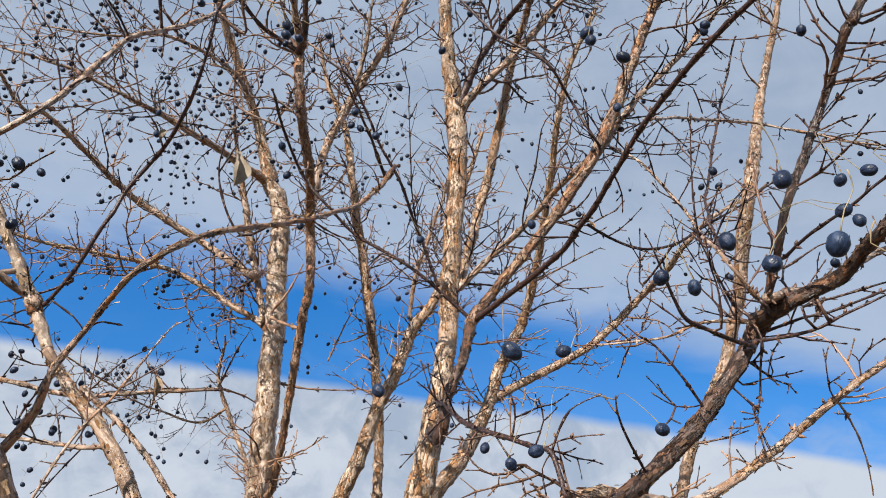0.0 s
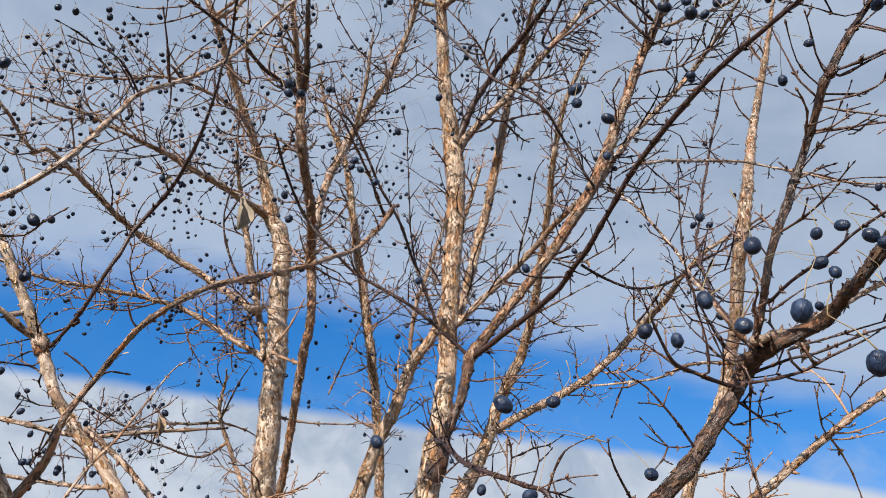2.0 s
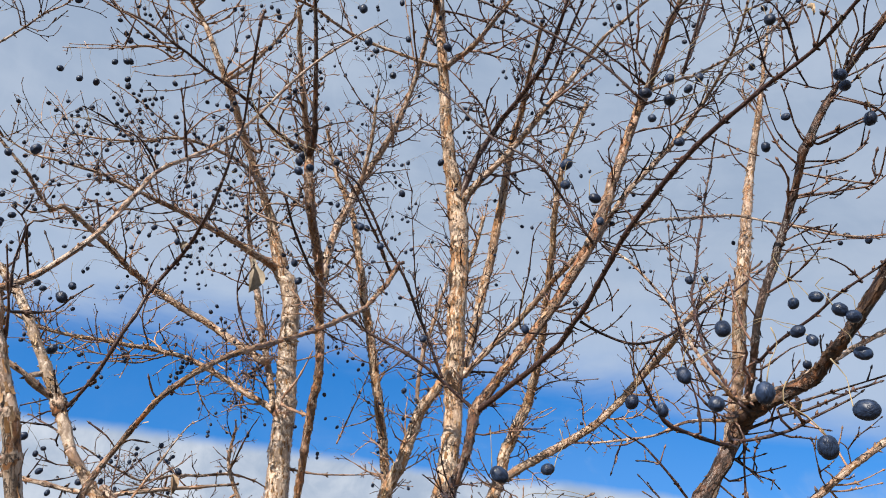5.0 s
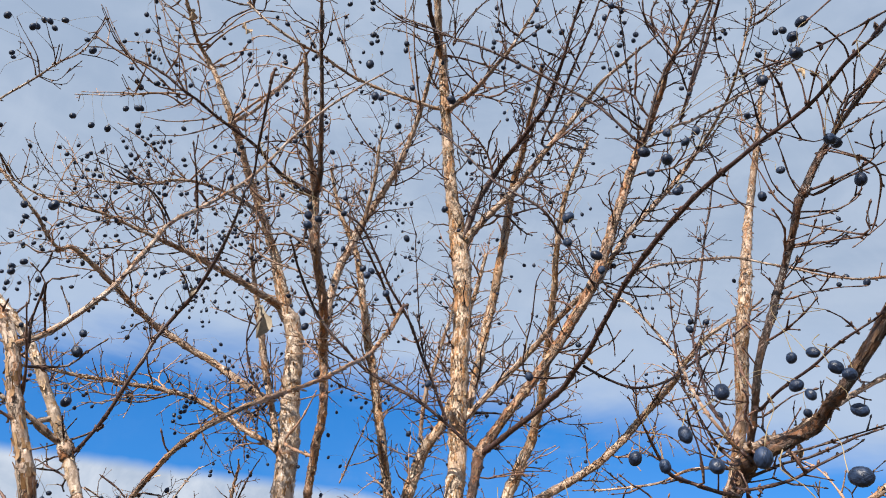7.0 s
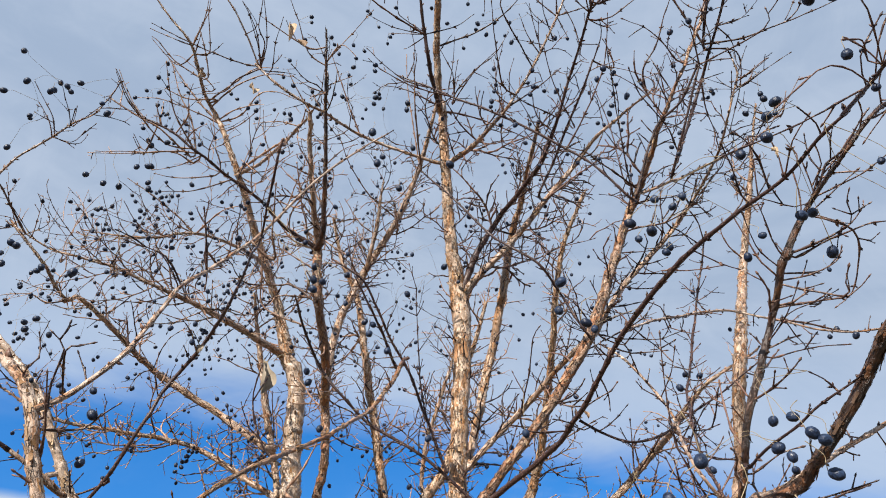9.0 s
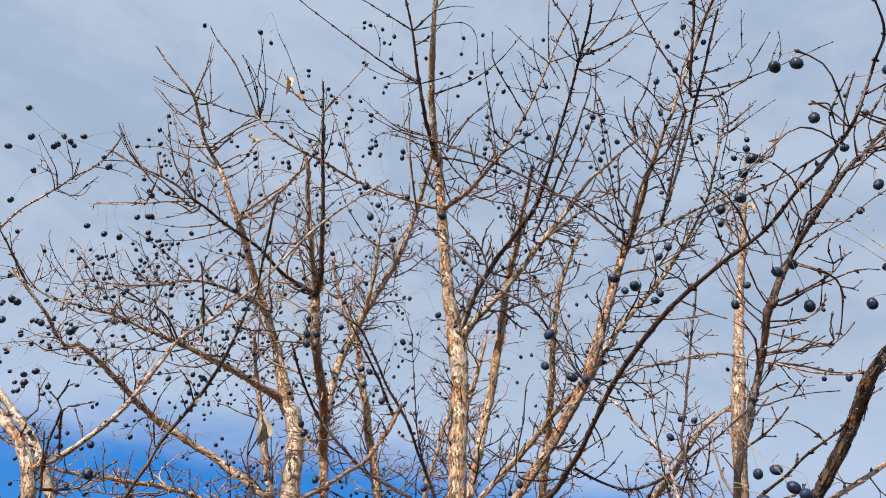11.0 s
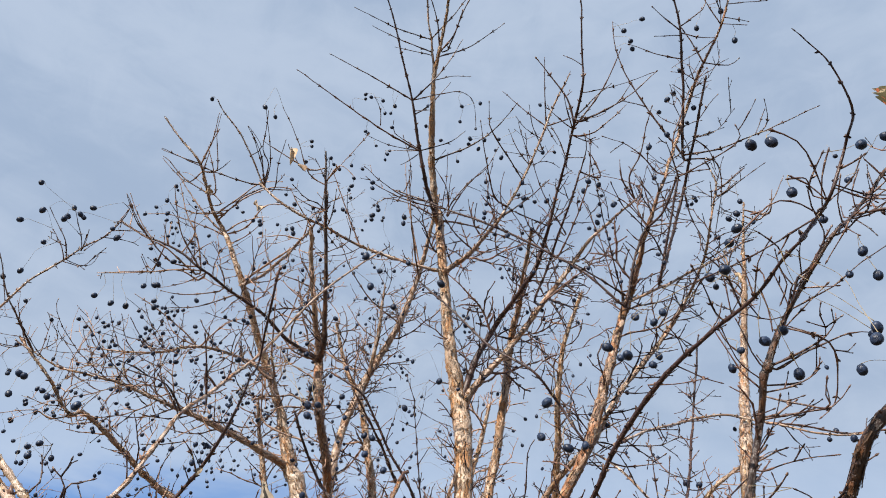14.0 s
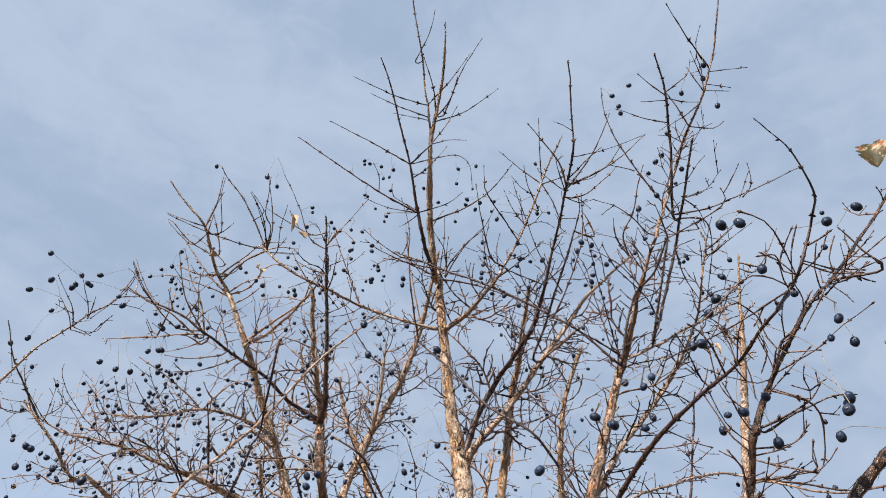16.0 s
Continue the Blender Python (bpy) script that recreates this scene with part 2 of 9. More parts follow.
FRUIT = fruit_skin()
STALK = simple("fruit_stalk", (0.20, 0.145, 0.07), (0.40, 0.32, 0.20), 0.6, 90.0)
FLAKE = {
    "pale": smooth_bark("bark_curl", (0.26, 0.125, 0.042), (0.60, 0.44, 0.28), (0.30, 0.17, 0.07), 0.6),
    "brown": smooth_bark("brown_bark_curl", (0.050, 0.028, 0.018), (0.19, 0.112, 0.066), (0.20, 0.10, 0.05), 0.8),
}
DRY = simple("dry_leaf", (0.12, 0.090, 0.062), (0.34, 0.285, 0.215), 0.7, 60.0, 0.6, 0.001)
BROWN = simple("brown_leaf", (0.15, 0.085, 0.045), (0.46, 0.34, 0.22), 0.7, 80.0, 0.6, 0.001)
LOBED = mottled()
SOIL = simple("dry_turf", (0.045, 0.034, 0.022), (0.105, 0.080, 0.050), 0.95, 1.5, 0.8, 0.05)

# ---- mesh building ----
class Build:
    """Collects tubes and sheets into one mesh, with lengths along and round as UV metres."""

    def __init__(self):
        self.v, self.f, self.uv = [], [], []

    def tube(self, path, sides, ridge=0.0, seed=0.0):
        base, n, along, prev, up = len(self.v), len(path), 0.0, None, Vector((0.31, 0.22, 0.92))
        lengths = []
        for i, (q, r) in enumerate(path):
            d = (path[min(i + 1, n - 1)][0] - path[max(i - 1, 0)][0])
            d = d.normalized() if d.length > 1e-9 else Vector((0, 0, 1))
            x = d.cross(up)
            x = x.normalized() if x.length > 1e-6 else d.orthogonal().normalized()
            up = x.cross(d)
            along += (q - prev).length if prev is not None else 0.0
            prev = q
            lengths.append((along, r))
            for k in range(sides):
                a = 2 * math.pi * k / sides
                s = r
                if ridge:
                    s *= 1 + ridge * (noise.noise((math.cos(a) * 1.6 + seed, math.sin(a) * 1.6, along * 28)) + 0.6 * noise.noise((math.cos(a) * 4 + seed, math.sin(a) * 4, along * 70)))
                self.v.append(q + s * (x * math.cos(a) + up * math.sin(a)))
        for i in range(n - 1):
            (l0, r0), (l1, r1) = lengths[i], lengths[i + 1]
            for k in range(sides):
                j = (k + 1) % sides
                self.f.append((base + i * sides + k, base + i * sides + j, base + (i + 1) * sides + j, base + (i + 1) * sides + k))
                c = 2 * math.pi * max(r0, 0.001) / sides
                self.uv += [(k * c, l0), ((k + 1) * c, l0), ((k + 1) * c, l1), (k * c, l1)]
        for ring in (tuple(reversed(range(base, base + sides))), tuple(range(base + (n - 1) * sides, base + n * sides))):
            self.f.append(ring)
            self.uv += [(0.001 * i, lengths[-1][0]) for i in range(sides)]

    def sheet(self, grid):
        """A quad sheet from rows of points."""
        base, w = len(self.v), len(grid[0])
        for row in grid:
            self.v += row
        for i in range(len(grid) - 1):
            for k in range(w - 1):
                o = base + i * w + k
                self.f.append((o, o + 1, o + w + 1, o + w))
                self.uv += [(k * 0.004, i * 0.006), (k * 0.004 + 0.004, i * 0.006), (k * 0.004 + 0.004, i * 0.006 + 0.006), (k * 0.004, i * 0.006 + 0.006)]

    def put(self, name, material, parent=None, label="", kind=""):
        me = bpy.data.meshes.new(name)
        me.from_pydata([tuple(p) for p in self.v], [], self.f)
        layer = me.uv_layers.new(name="UVMap")
        layer.data.foreach_set("uv", [c for p in self.uv for c in p])
        me.polygons.foreach_set("use_smooth", [True] * len(self.f))
        me.materials.append(material)
        ob = new(name, me)
        ob.parent = parent
        return tagged(ob, label, kind=kind)


def smooth_path(points, step):
    """Catmull-Rom through the bends, resampled about every step metres."""
    p = [Vector(q[:3]) for q in points]
    r = [q[3] for q in points]
    res, n = [], len(p)
    for i in range(n - 1):
        a, b, c, d = p[max(i - 1, 0)], p[i], p[i + 1], p[min(i + 2, n - 1)]
        k = max(2, int((c - b).length / step))
        for j in range(k):
            u = j / k
            q = 0.5 * ((2 * b) + (c - a) * u + (2 * a - 5 * b + 4 * c - d) * u * u + (3 * b - a - 3 * c + d) * u ** 3)
            res.append((q, r[i] + (r[i + 1] - r[i]) * u))
    res.append((p[-1], r[-1]))
    return res


def kinked(path, seed):
    """The small angular bends that a stem makes from node to node."""
    res, run, gap, off, goal = [], 0.0, 0.05, Vector(), Vector()
    pick = random.Random(int(abs(seed) * 1e4) + len(path))
    start = Vector()
    for i, (q, r) in enumerate(path):
        if i:
            run += (q - path[i - 1][0]).length
        if run >= gap or i == 0:
            run, gap, start = 0.0, pick.uniform(0.03, 0.075), goal
            a = 0.03 * r + 0.0012
            goal = Vector((pick.gauss(0, a), pick.gauss(0, a), pick.gauss(0, a)))
        fade = min(1.0, i / 6)
        res.append((q + fade * start.lerp(goal, min(1.0, run / gap)), r))
    return res


# ---- ground ----
g = Build()
R = [i / 24 for i in range(-24, 25)]
g.sheet([[Vector((2500 * x * abs(x) ** 2, 2500 * y * abs(y) ** 2, 0.0)) for x in R] for y in R])
tagged(g.put("ground", SOIL), "dull brown winter turf under bare trees", "ground", kind="structure")

# ---- trees ----
rng = random.Random(11)
TREES, SKELETON = {}, []
TIPS, TIP_FRUIT = {}, {"back": 35, "left": 90, "far": 210, "center": 90}
TIP_TREE = ["center"]
TOP = {"center": 2.95, "far": 3.4, "back": 2.9, "left": 2.8, "side": 3.1}  # above these heights only long bare shoots
for key, foot, label in (
    ("center", (-0.06, 1.50), "bare multi-stemmed tree with peeling tan bark and dark blue fruit"),
    ("far", (-0.22, 2.45), "slender bare tree with golden bark behind the others"),
    ("back", (-0.57, 2.26), "tall bare tree with pale bark, crowded with small dark fruit"),
    ("left", (-0.36, 1.20), "bare tree with arching limbs and pale flaking bark"),
    ("side", (0.62, 2.10), "slim bare tree with a straight golden stem"),
):
    t = new("bare_tree")
    t.location = (*foot, 0.0)
    TREES[key] = tagged(t, label, "tree", "bare fruiting trees")


def own(ob, tree):
    ob.parent = TREES[tree]
    ob.matrix_parent_inverse = Matrix.Translation(-TREES[tree].location)
    return ob


def side_way(d, turn, spread):
    """A way that leaves the axis d by spread degrees, turned about it."""
    x = d.orthogonal().normalized()
    y = d.cross(x)
    s = x * math.cos(turn) + y * math.sin(turn)
    return (d * math.cos(radians(spread)) + s * math.sin(radians(spread))).normalized()


def bud(b, q, w, size):
    """A small pointed bud at q, standing out along w."""
    b.tube([(q, size * 0.8), (q + w * size * 1.6, size), (q + w * size * 3.6, size * 0.2)], 4)


def shoot(b, start, way, length, r, depth):
    """A thin shoot that bends at each node, swollen there, with paired buds or spurs and a bud at the tip."""
    n = max(3, int(length / 0.011))
    q, d, path = start.copy(), way.copy(), []
    lean = Vector((rng.uniform(-1, 1), rng.uniform(-1, 1), rng.uniform(-0.2, 1.2))) * 0.06
    node_every = rng.choice((2, 2, 3, 3))
    nodes = []
    for i in range(n + 1):
        u = i / n
        rr = r * (1 - 0.5 * u)
        at_node = i and i % node_every == 0 and i < n
        if at_node:
            rr *= 1.65
            nodes.append((q.copy(), d.copy(), rr))
        path.append((q.copy(), rr))
        d = (d + lean + Vector((rng.gauss(0, 1), rng.gauss(0, 1), rng.gauss(0, 1))) * (0.20 if at_node else 0.02)).normalized()
        q = q + d * (length / n)
    tip = path[-1][0]
    path += [(tip + d * 0.0015, r * 1.0), (tip + d * 0.004, r * 0.95), (tip + d * 0.0065, r * 0.2)]
    b.tube(path, 5)
    SKELETON.append(path[len(path) // 2][0])
    SKELETON.append(tip)
    if r < 0.0016:
        TIPS.setdefault(TIP_TREE[0], []).append(tip)
    turn = rng.uniform(0, 6.28)
    for q, d, rr in nodes:
        turn += math.pi / 2
        for side in (0, math.pi):
            w = side_way(d, turn + side, rng.uniform(40, 75))
            if depth > 0 and rng.random() < (0.40 if depth > 1 else 0.42):
                k = rng.uniform(0.18, 0.55) if depth > 1 else rng.uniform(0.10, 0.32)
                shoot(b, q, w, max(0.008, length * k), max(0.00085, rr * 0.62), depth - 1)
            elif rng.random() < 0.45:
                bud(b, q, w, rng.uniform(0.8, 1.3) * min(0.0012, 0.0004 + 0.5 * rr))


HEART = {"back": (-0.58, 2.10, 2.4, 0.55), "center": (0.05, 1.55, 1.8, 0.65), "far": (-0.15, 2.35, 1.9, 0.9)}


def crowding(q):
    """A crown is thick with twigs round its stem and thins out towards its rim."""
    if TIP_TREE[0] not in HEART:
        return 1.0
    x, y, inner, rim = HEART[TIP_TREE[0]]
    low = float(np.interp(q.z, (2.40, 2.60), (0.35, 1.0))) if TIP_TREE[0] == "back" else 1.0
    return low * float(np.interp(math.hypot(q.x - x, q.y - y), (0.25, 0.85), (inner, rim)))


def grow(b, path, density, reach, depth, skip=0.0):
    """Paired side shoots at the nodes of a stem."""
    run, turn, gap = 0.0, rng.uniform(0, 6.28), 0.03
    total = sum((path[i + 1][0] - path[i][0]).length for i in range(len(path) - 1))
    far = 0.0
    for i in range(1, len(path)):
        step = (path[i][0] - path[i - 1][0])
        run += step.length
        far += step.length
        if run < gap or far < skip * total:
            continue
        run, gap = 0.0, rng.uniform(0.022, 0.048)
        turn += math.pi / 2 + rng.uniform(-0.4, 0.4)
        r = path[i][1]
        for side in (0, math.pi):
            if rng.random() < density * crowding(path[i][0]) * (1.0 - min(1.0, max(0.0, (path[i][0].z - TOP[TIP_TREE[0]]) / 0.35))):
                length = reach * math.exp(rng.gauss(-0.35, 0.55))
                shoot(b, path[i][0], side_way(step.normalized(), turn + side, rng.uniform(38, 72)), min(length, reach * 2.0), min(max(0.0013, r * 0.38), 0.0013 + 0.006 * length), depth)


LOOK = {
    "trunk": "stem with peeling cream and tan bark",
    "gold": "stem with peeling golden bark",
    "light": "limb with golden tan bark",
    "old": "limb with dark brown flaking bark",
    "rusty": "limb with rust-brown flaking bark",
    "dark": "smooth dark brown limb with pale pores",
}
FULL = {"center": 0.95, "far": 1.0, "back": 0.90, "left": 0.38, "side": 0.6}


SLIM = {"trunk": 0.91, "gold": 0.90, "light": 0.80, "old": 0.84, "rusty": 0.82, "dark": 0.80}


def stout(tree, kind, z, r):
    """Upper limbs keep more of their girth than the lower ones, but for their thin ends."""
    if kind == "trunk" or (kind == "gold" and tree in ("far", "back")):
        return 1.0
    up = float(np.interp(z, (2.1, 2.5, 2.8, 3.1, 3.6), (0.0, 0.4, 0.5, 0.4, 0.2)))
    return 1.0 + up * {"gold": 0.6, "old": 0.4, "dark": 0.8}.get(kind, 1.0) * float(np.interp(r, (0.0040, 0.0072), (-0.2, 1.0)))


def knuckles(path, seed):
    """The swollen nodes of a stem: how much wider it is at each step, and at which steps they sit."""
    pick = random.Random(int(abs(seed) * 1e4) + 7)
    wide, at, run, gap = [0.0] * len(path), [], 0.0, pick.uniform(0.01, 0.04)
    for i in range(2, len(path) - 2):
        run += (path[i][0] - path[i - 1][0]).length
        if run < gap:
            continue
        r = path[i][1]
        run, gap = 0.0, pick.uniform(0.028, 0.060) * (1.0 + 25 * r)
        swell = pick.uniform(0.10, 0.30) * min(1.0, 0.009 / r) + 0.03
        wide[i] += swell
        wide[i - 1] += swell * 0.35
        wide[i + 1] += swell * 0.25
        at.append(i)
    return wide, at


def spur_pair(b, path, i):
    """Knobbly leaf scars and short bud spurs on both sides of a node."""
    q, r = path[i]
    d = (path[i + 1][0] - path[i - 1][0]).normalized()
    turn = rng.uniform(0, 6.28)
    for side in (0, math.pi):
        if rng.random() < 0.8:
            w = side_way(d, turn + side, rng.uniform(45, 80))
            size = rng.uniform(0.7, 1.3) * (0.0011 + 0.10 * min(r, 0.02))
            out_to = r * 0.9 + size * rng.uniform(1.0, 2.2)
            b.tube([(q + w * r * 0.6, size * 1.25), (q + w * out_to, size), (q + w * (out_to + size * 1.1), size * 0.35)], 5)


def limb(tree, kind, points):
    TIP_TREE[0] = tree
    slim = SLIM[kind] * {"far": 1.08, "back": 1.06}.get(tree, 1.0)
    path = kinked([(q, r * slim * stout(tree, kind, q.z, r)) for q, r in smooth_path(points, 0.007)], points[0][1])
    thick = max(r for _, r in path)
    sides = 16 if thick > 0.014 else 10
    seed = points[0][0] * 31 + points[0][2] * 17
    ridge = 0.07 if kind in ("trunk", "gold", "old", "rusty") else 0.05
    joints, knots = knuckles(path, seed)
    if points[0][2] > 1.9 and tree != "far" and kind not in ("trunk", "gold"):
        path = [(q, r * (1 + 0.30 * math.exp(-(q - path[0][0]).length / (1.6 * r + 0.006)))) for q, r in path]
    rough = [(q, r * (1 + 0.06 * noise.noise((seed, i * 0.26, 0)) + joints[i])) for i, (q, r) in enumerate(path)]
    b = Build()
    b.tube(rough, sides, ridge, seed)
    for i in knots:
        spur_pair(b, path, i)
    ob = own(b.put("trunk" if kind in ("trunk", "gold") else "limb", M[kind], label=LOOK[kind]), tree)
    SKELETON.extend(q for q, r in path[::2])
    near = (Vector(points[len(points) // 2][:3]) - Vector((0.08, 0, 1.72))).length < 1.0
    # fine twigs
    b = Build()
    if kind in ("dark", "light"):
        young = [(q, r) for q, r in path if r < 0.0065]
        if len(young) > 8:
            buds(b, young, 5)
    thin = [(q, r) for q, r in path if r < (0.0075 if kind in ("rusty", "old") and q.z < 2.3 else 0.011)]
    reach_to = (Vector(points[len(points) // 2][:3]) - Vector((0.08, 0, 1.72))).length
    slender = (tree == "center" and thick < 0.0042) or reach_to < 1.5
    if len(thin) > 4:
        share = 0.18 if near else 0.48 if slender else 1.0
        reach = 0.045 if near else 0.07 if slender else {"center": 0.115, "left": 0.09, "far": 0.135, "back": 0.15, "side": 0.15}[tree]
        grow(b, thin, FULL[tree] * share, reach, 1 if near or slender else 2)
    bare = [(q, r) for q, r in path if 0.011 <= r < 0.035 and q.z > {"back": 2.45, "far": 2.05, "center": 2.15}.get(tree, 9.0)]
    if len(bare) > 4 and not near:
        grow(b, bare, {"far": 0.55, "back": 0.30, "center": 0.26}[tree], 0.12, 2)
    d = (path[-1][0] - path[-3][0]).normalized()
    if points[-1][3] < 0.008 and path[-1][0].z < 3.05:
        shoot(b, path[-1][0], d, 0.02 if points[-1][3] < 0.004 else 0.05, points[-1][3], 0 if near else 1)
    if b.v:
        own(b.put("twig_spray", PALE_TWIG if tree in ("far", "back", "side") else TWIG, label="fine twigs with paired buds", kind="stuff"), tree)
    # curls of loose bark
    if kind in ("trunk", "gold", "old", "rusty") or (kind == "light" and thick > 0.006):
        b = Build()
        total = sum((path[i + 1][0] - path[i][0]).length * path[i][1] for i in range(len(path) - 1))
        for _ in range(min(2600, int(total * (52000 if near else 30000)))):
            i = rng.randrange(1, len(path) - 1)
            q, r = path[i]
            ax = (path[i + 1][0] - path[i - 1][0]).normalized()
            out_way = side_way(ax, rng.uniform(0, 6.28), 90)
            tang = ax.cross(out_way)
            hang = rng.choice((-1, 1))
            long, wide, curl = rng.uniform(0.004, 0.02), min(r * 0.7, rng.uniform(0.0015, 0.006)), rng.uniform(0.1, 1.0) ** 2
            peel = rng.uniform(-0.35, 0.35)
            grid = []
            for u in (0, 0.35, 0.7, 1.0):
                width = wide * (1 - 0.6 * u * rng.random())
                grid.append([q + ax * (hang * long * u * (1 - 0.25 * curl * u)) + out_way * (r * math.cos(k * width * 0.5 / r) * 1.005 + 0.0004 + long * curl * 0.45 * u * u + max(0, k * peel) * width * 0.8) + tang * (k * width * 0.5 + 0.0008 * rng.uniform(-1, 1)) for k in (-1, 0, 1)])
            b.sheet(grid)
        if b.v:
            own(b.put("loose_bark", FLAKE["brown" if kind == "old" else "pale"], label="loose curls of rust and tan bark", kind="stuff"), tree)
    return ob


def knot(tree, kind, place, way, r):
    """The swollen, scarred collar where limbs part, with loose bark round it."""
    b, q, d = Build(), Vector(place), Vector(way).normalized()
    x = d.orthogonal().normalized()
    y = d.cross(x)
    rows, n = [], 20
    for i in range(15):
        th = math.pi * i / 14
        row = []
        for k in range(n + 1):
            a = 2 * math.pi * (k % n) / n
            w = (x * math.cos(a) + y * math.sin(a)) * math.sin(th) + d * (1.5 * math.cos(th))
            bump_up = 0.16 * noise.noise(w * 2.1 + q * 9) + 0.12 * noise.noise(w * 5.0 + q * 7) + 0.05 * math.sin(9 * th + 2 * noise.noise(w * 1.5 + q))
            row.append(q + w * (r * (1 + bump_up)))
        rows.append(row)
    b.sheet(rows)
    own(b.put("knot", M[kind], label="swollen scarred knot where limbs part"), tree)
    b = Build()
    for _ in range(16):
        a, up = rng.uniform(0, 6.28), rng.uniform(-1.3, 1.3)
        o = x * math.cos(a) + y * math.sin(a)
        tang, size = d.cross(o), rng.uniform(0.14, 0.34) * r
        at = q + d * (up * r) + o * (r * (1.08 - 0.22 * up * up))
        b.sheet([[at + d * (size * u) + o * (size * u * u * rng.uniform(0.3, 1.1)) + tang * (k * size * 0.35 * (1 - 0.6 * u)) for k in (-1, 0, 1)] for u in (0, 0.5, 1.0)])
    own(b.put("loose_bark", FLAKE["brown" if kind == "old" else "pale"], label="loose curls of rust and tan bark", kind="stuff"), tree)


def buds(b, path, every):
    """Pairs of small pointed buds at the nodes of a young stem."""
    turn = rng.uniform(0, 6.28)
    for i in range(every - 1, len(path) - 1, every):
        q, r = path[i]
        d = (path[i + 1][0] - path[i - 1][0]).normalized()
        turn += math.pi / 2
        for side in (0, math.pi):
            if rng.random() < 0.75:
                w = side_way(d, turn + side, rng.uniform(35, 60))
                size = rng.uniform(0.7, 1.3) * (0.0012 + 0.35 * r)
                b.tube([(q, size * 0.7), (q + w * (r + size * 1.2), size), (q + w * (r + size * 3.2), size * 0.15)], 4)


def twig(tree, points):
    TIP_TREE[0] = tree
    path = smooth_path(points, 0.012)
    near = (Vector(points[0][:3]) - Vector((0.08, 0, 1.72))).length < 1.0
    rr = []
    for i, (q, r) in enumerate(path):
        q = q + Vector((noise.noise((q.x * 40, 0.3, i * 0.3)), noise.noise((q.y * 40, 7.3, i * 0.3)), noise.noise((q.z * 40, 3.1, i * 0.3)))) * 0.0016
        rr.append((q, max(r * 0.86, 0.0008) * (1.5 if i % 4 == 3 else 1.0)))
    tip = (rr[-1][0] - rr[-2][0]).normalized()
    rr.append((rr[-1][0] + tip * 0.003, rr[-1][1] * 1.7))
    rr.append((rr[-1][0] + tip * 0.004, rr[-1][1] * 0.2))
    b = Build()
    b.tube(rr, 7 if near else 6)
    buds(b, [rr[i] for i in range(len(rr) - 3)], 4)
    SKELETON.extend(q for q, r in rr[::2])
    grow(b, rr[:-2], 0.09 if near else 0.24, 0.03 if near else 0.045, 1, 0.15)
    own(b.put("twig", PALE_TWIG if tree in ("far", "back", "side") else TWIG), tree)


limb("center", "gold", [(-0.036, 1.499, 1.792, 0.0290), (-0.012, 1.517, 1.924, 0.0263), (0.008, 1.540, 2.069, 0.0234), (0.020, 1.587, 2.253, 0.0219), (0.026, 1.590, 2.398, 0.0204), (0.033, 1.587, 2.572, 0.0201), (0.030, 1.591, 2.734, 0.0225), (0.009, 1.555, 2.882, 0.0151), (-0.003, 1.538, 3.057, 0.0144), (-0.007, 1.512, 3.192, 0.0140), (-0.014, 1.441, 3.360, 0.0114), (-0.019, 1.391, 3.307, 0.0104), (-0.018, 1.233, 3.470, 0.0089), (0.008, 1.077, 3.632, 0.0059), (0.058, 0.942, 3.774, 0.0044), (0.075, 0.851, 3.795, 0.0030), (0.085, 0.781, 3.860, 0.0015)])
limb("center", "dark", [(-0.019, 1.391, 3.307, 0.0072), (-0.040, 1.237, 3.325, 0.0062), (-0.051, 1.176, 3.387, 0.0056), (-0.062, 1.072, 3.493, 0.0042), (-0.086, 0.967, 3.599, 0.0035), (-0.109, 0.875, 3.693, 0.0028), (-0.128, 0.825, 3.743, 0.0021)])
limb("center", "light", [(-0.015, 1.233, 3.470, 0.0059), (0.004, 1.077, 3.632, 0.0051), (-0.000, 0.975, 3.736, 0.0036), (-0.002, 0.886, 3.827, 0.0036), (-0.004, 0.816, 3.822, 0.0029), (-0.014, 0.720, 3.909, 0.0029), (-0.017, 0.679, 3.947, 0.0022)])
limb("center", "dark", [(0.035, 1.581, 2.750, 0.0096), (0.089, 1.567, 2.889, 0.0081), (0.158, 1.558, 3.002, 0.0071), (0.264, 1.409, 3.058, 0.0062), (0.298, 1.267, 3.061, 0.0053), (0.328, 1.193, 3.124, 0.0047), (0.352, 1.128, 3.172, 0.0041), (0.396, 0.897, 3.213, 0.0041), (0.406, 0.837, 3.276, 0.0029), (0.409, 0.716, 3.400, 0.0023)])
limb("center", "light", [(0.042, 1.582, 2.750, 0.0090), (0.103, 1.557, 2.812, 0.0079), (0.177, 1.547, 2.890, 0.0075), (0.275, 1.550, 3.024, 0.0071), (0.370, 1.546, 3.151, 0.0067), (0.455, 1.484, 3.235, 0.0055), (0.530, 1.412, 3.261, 0.0046), (0.600, 1.346, 3.277, 0.0032)])
limb("center", "light", [(-0.007, 1.519, 3.181, 0.0080), (0.096, 1.359, 3.124, 0.0062), (0.161, 1.212, 3.081, 0.0047), (0.198, 1.187, 3.123, 0.0042), (0.244, 1.150, 3.185, 0.0041), (0.313, 1.093, 3.302, 0.0039), (0.354, 1.055, 3.382, 0.0033), (0.406, 0.994, 3.457, 0.0019)])
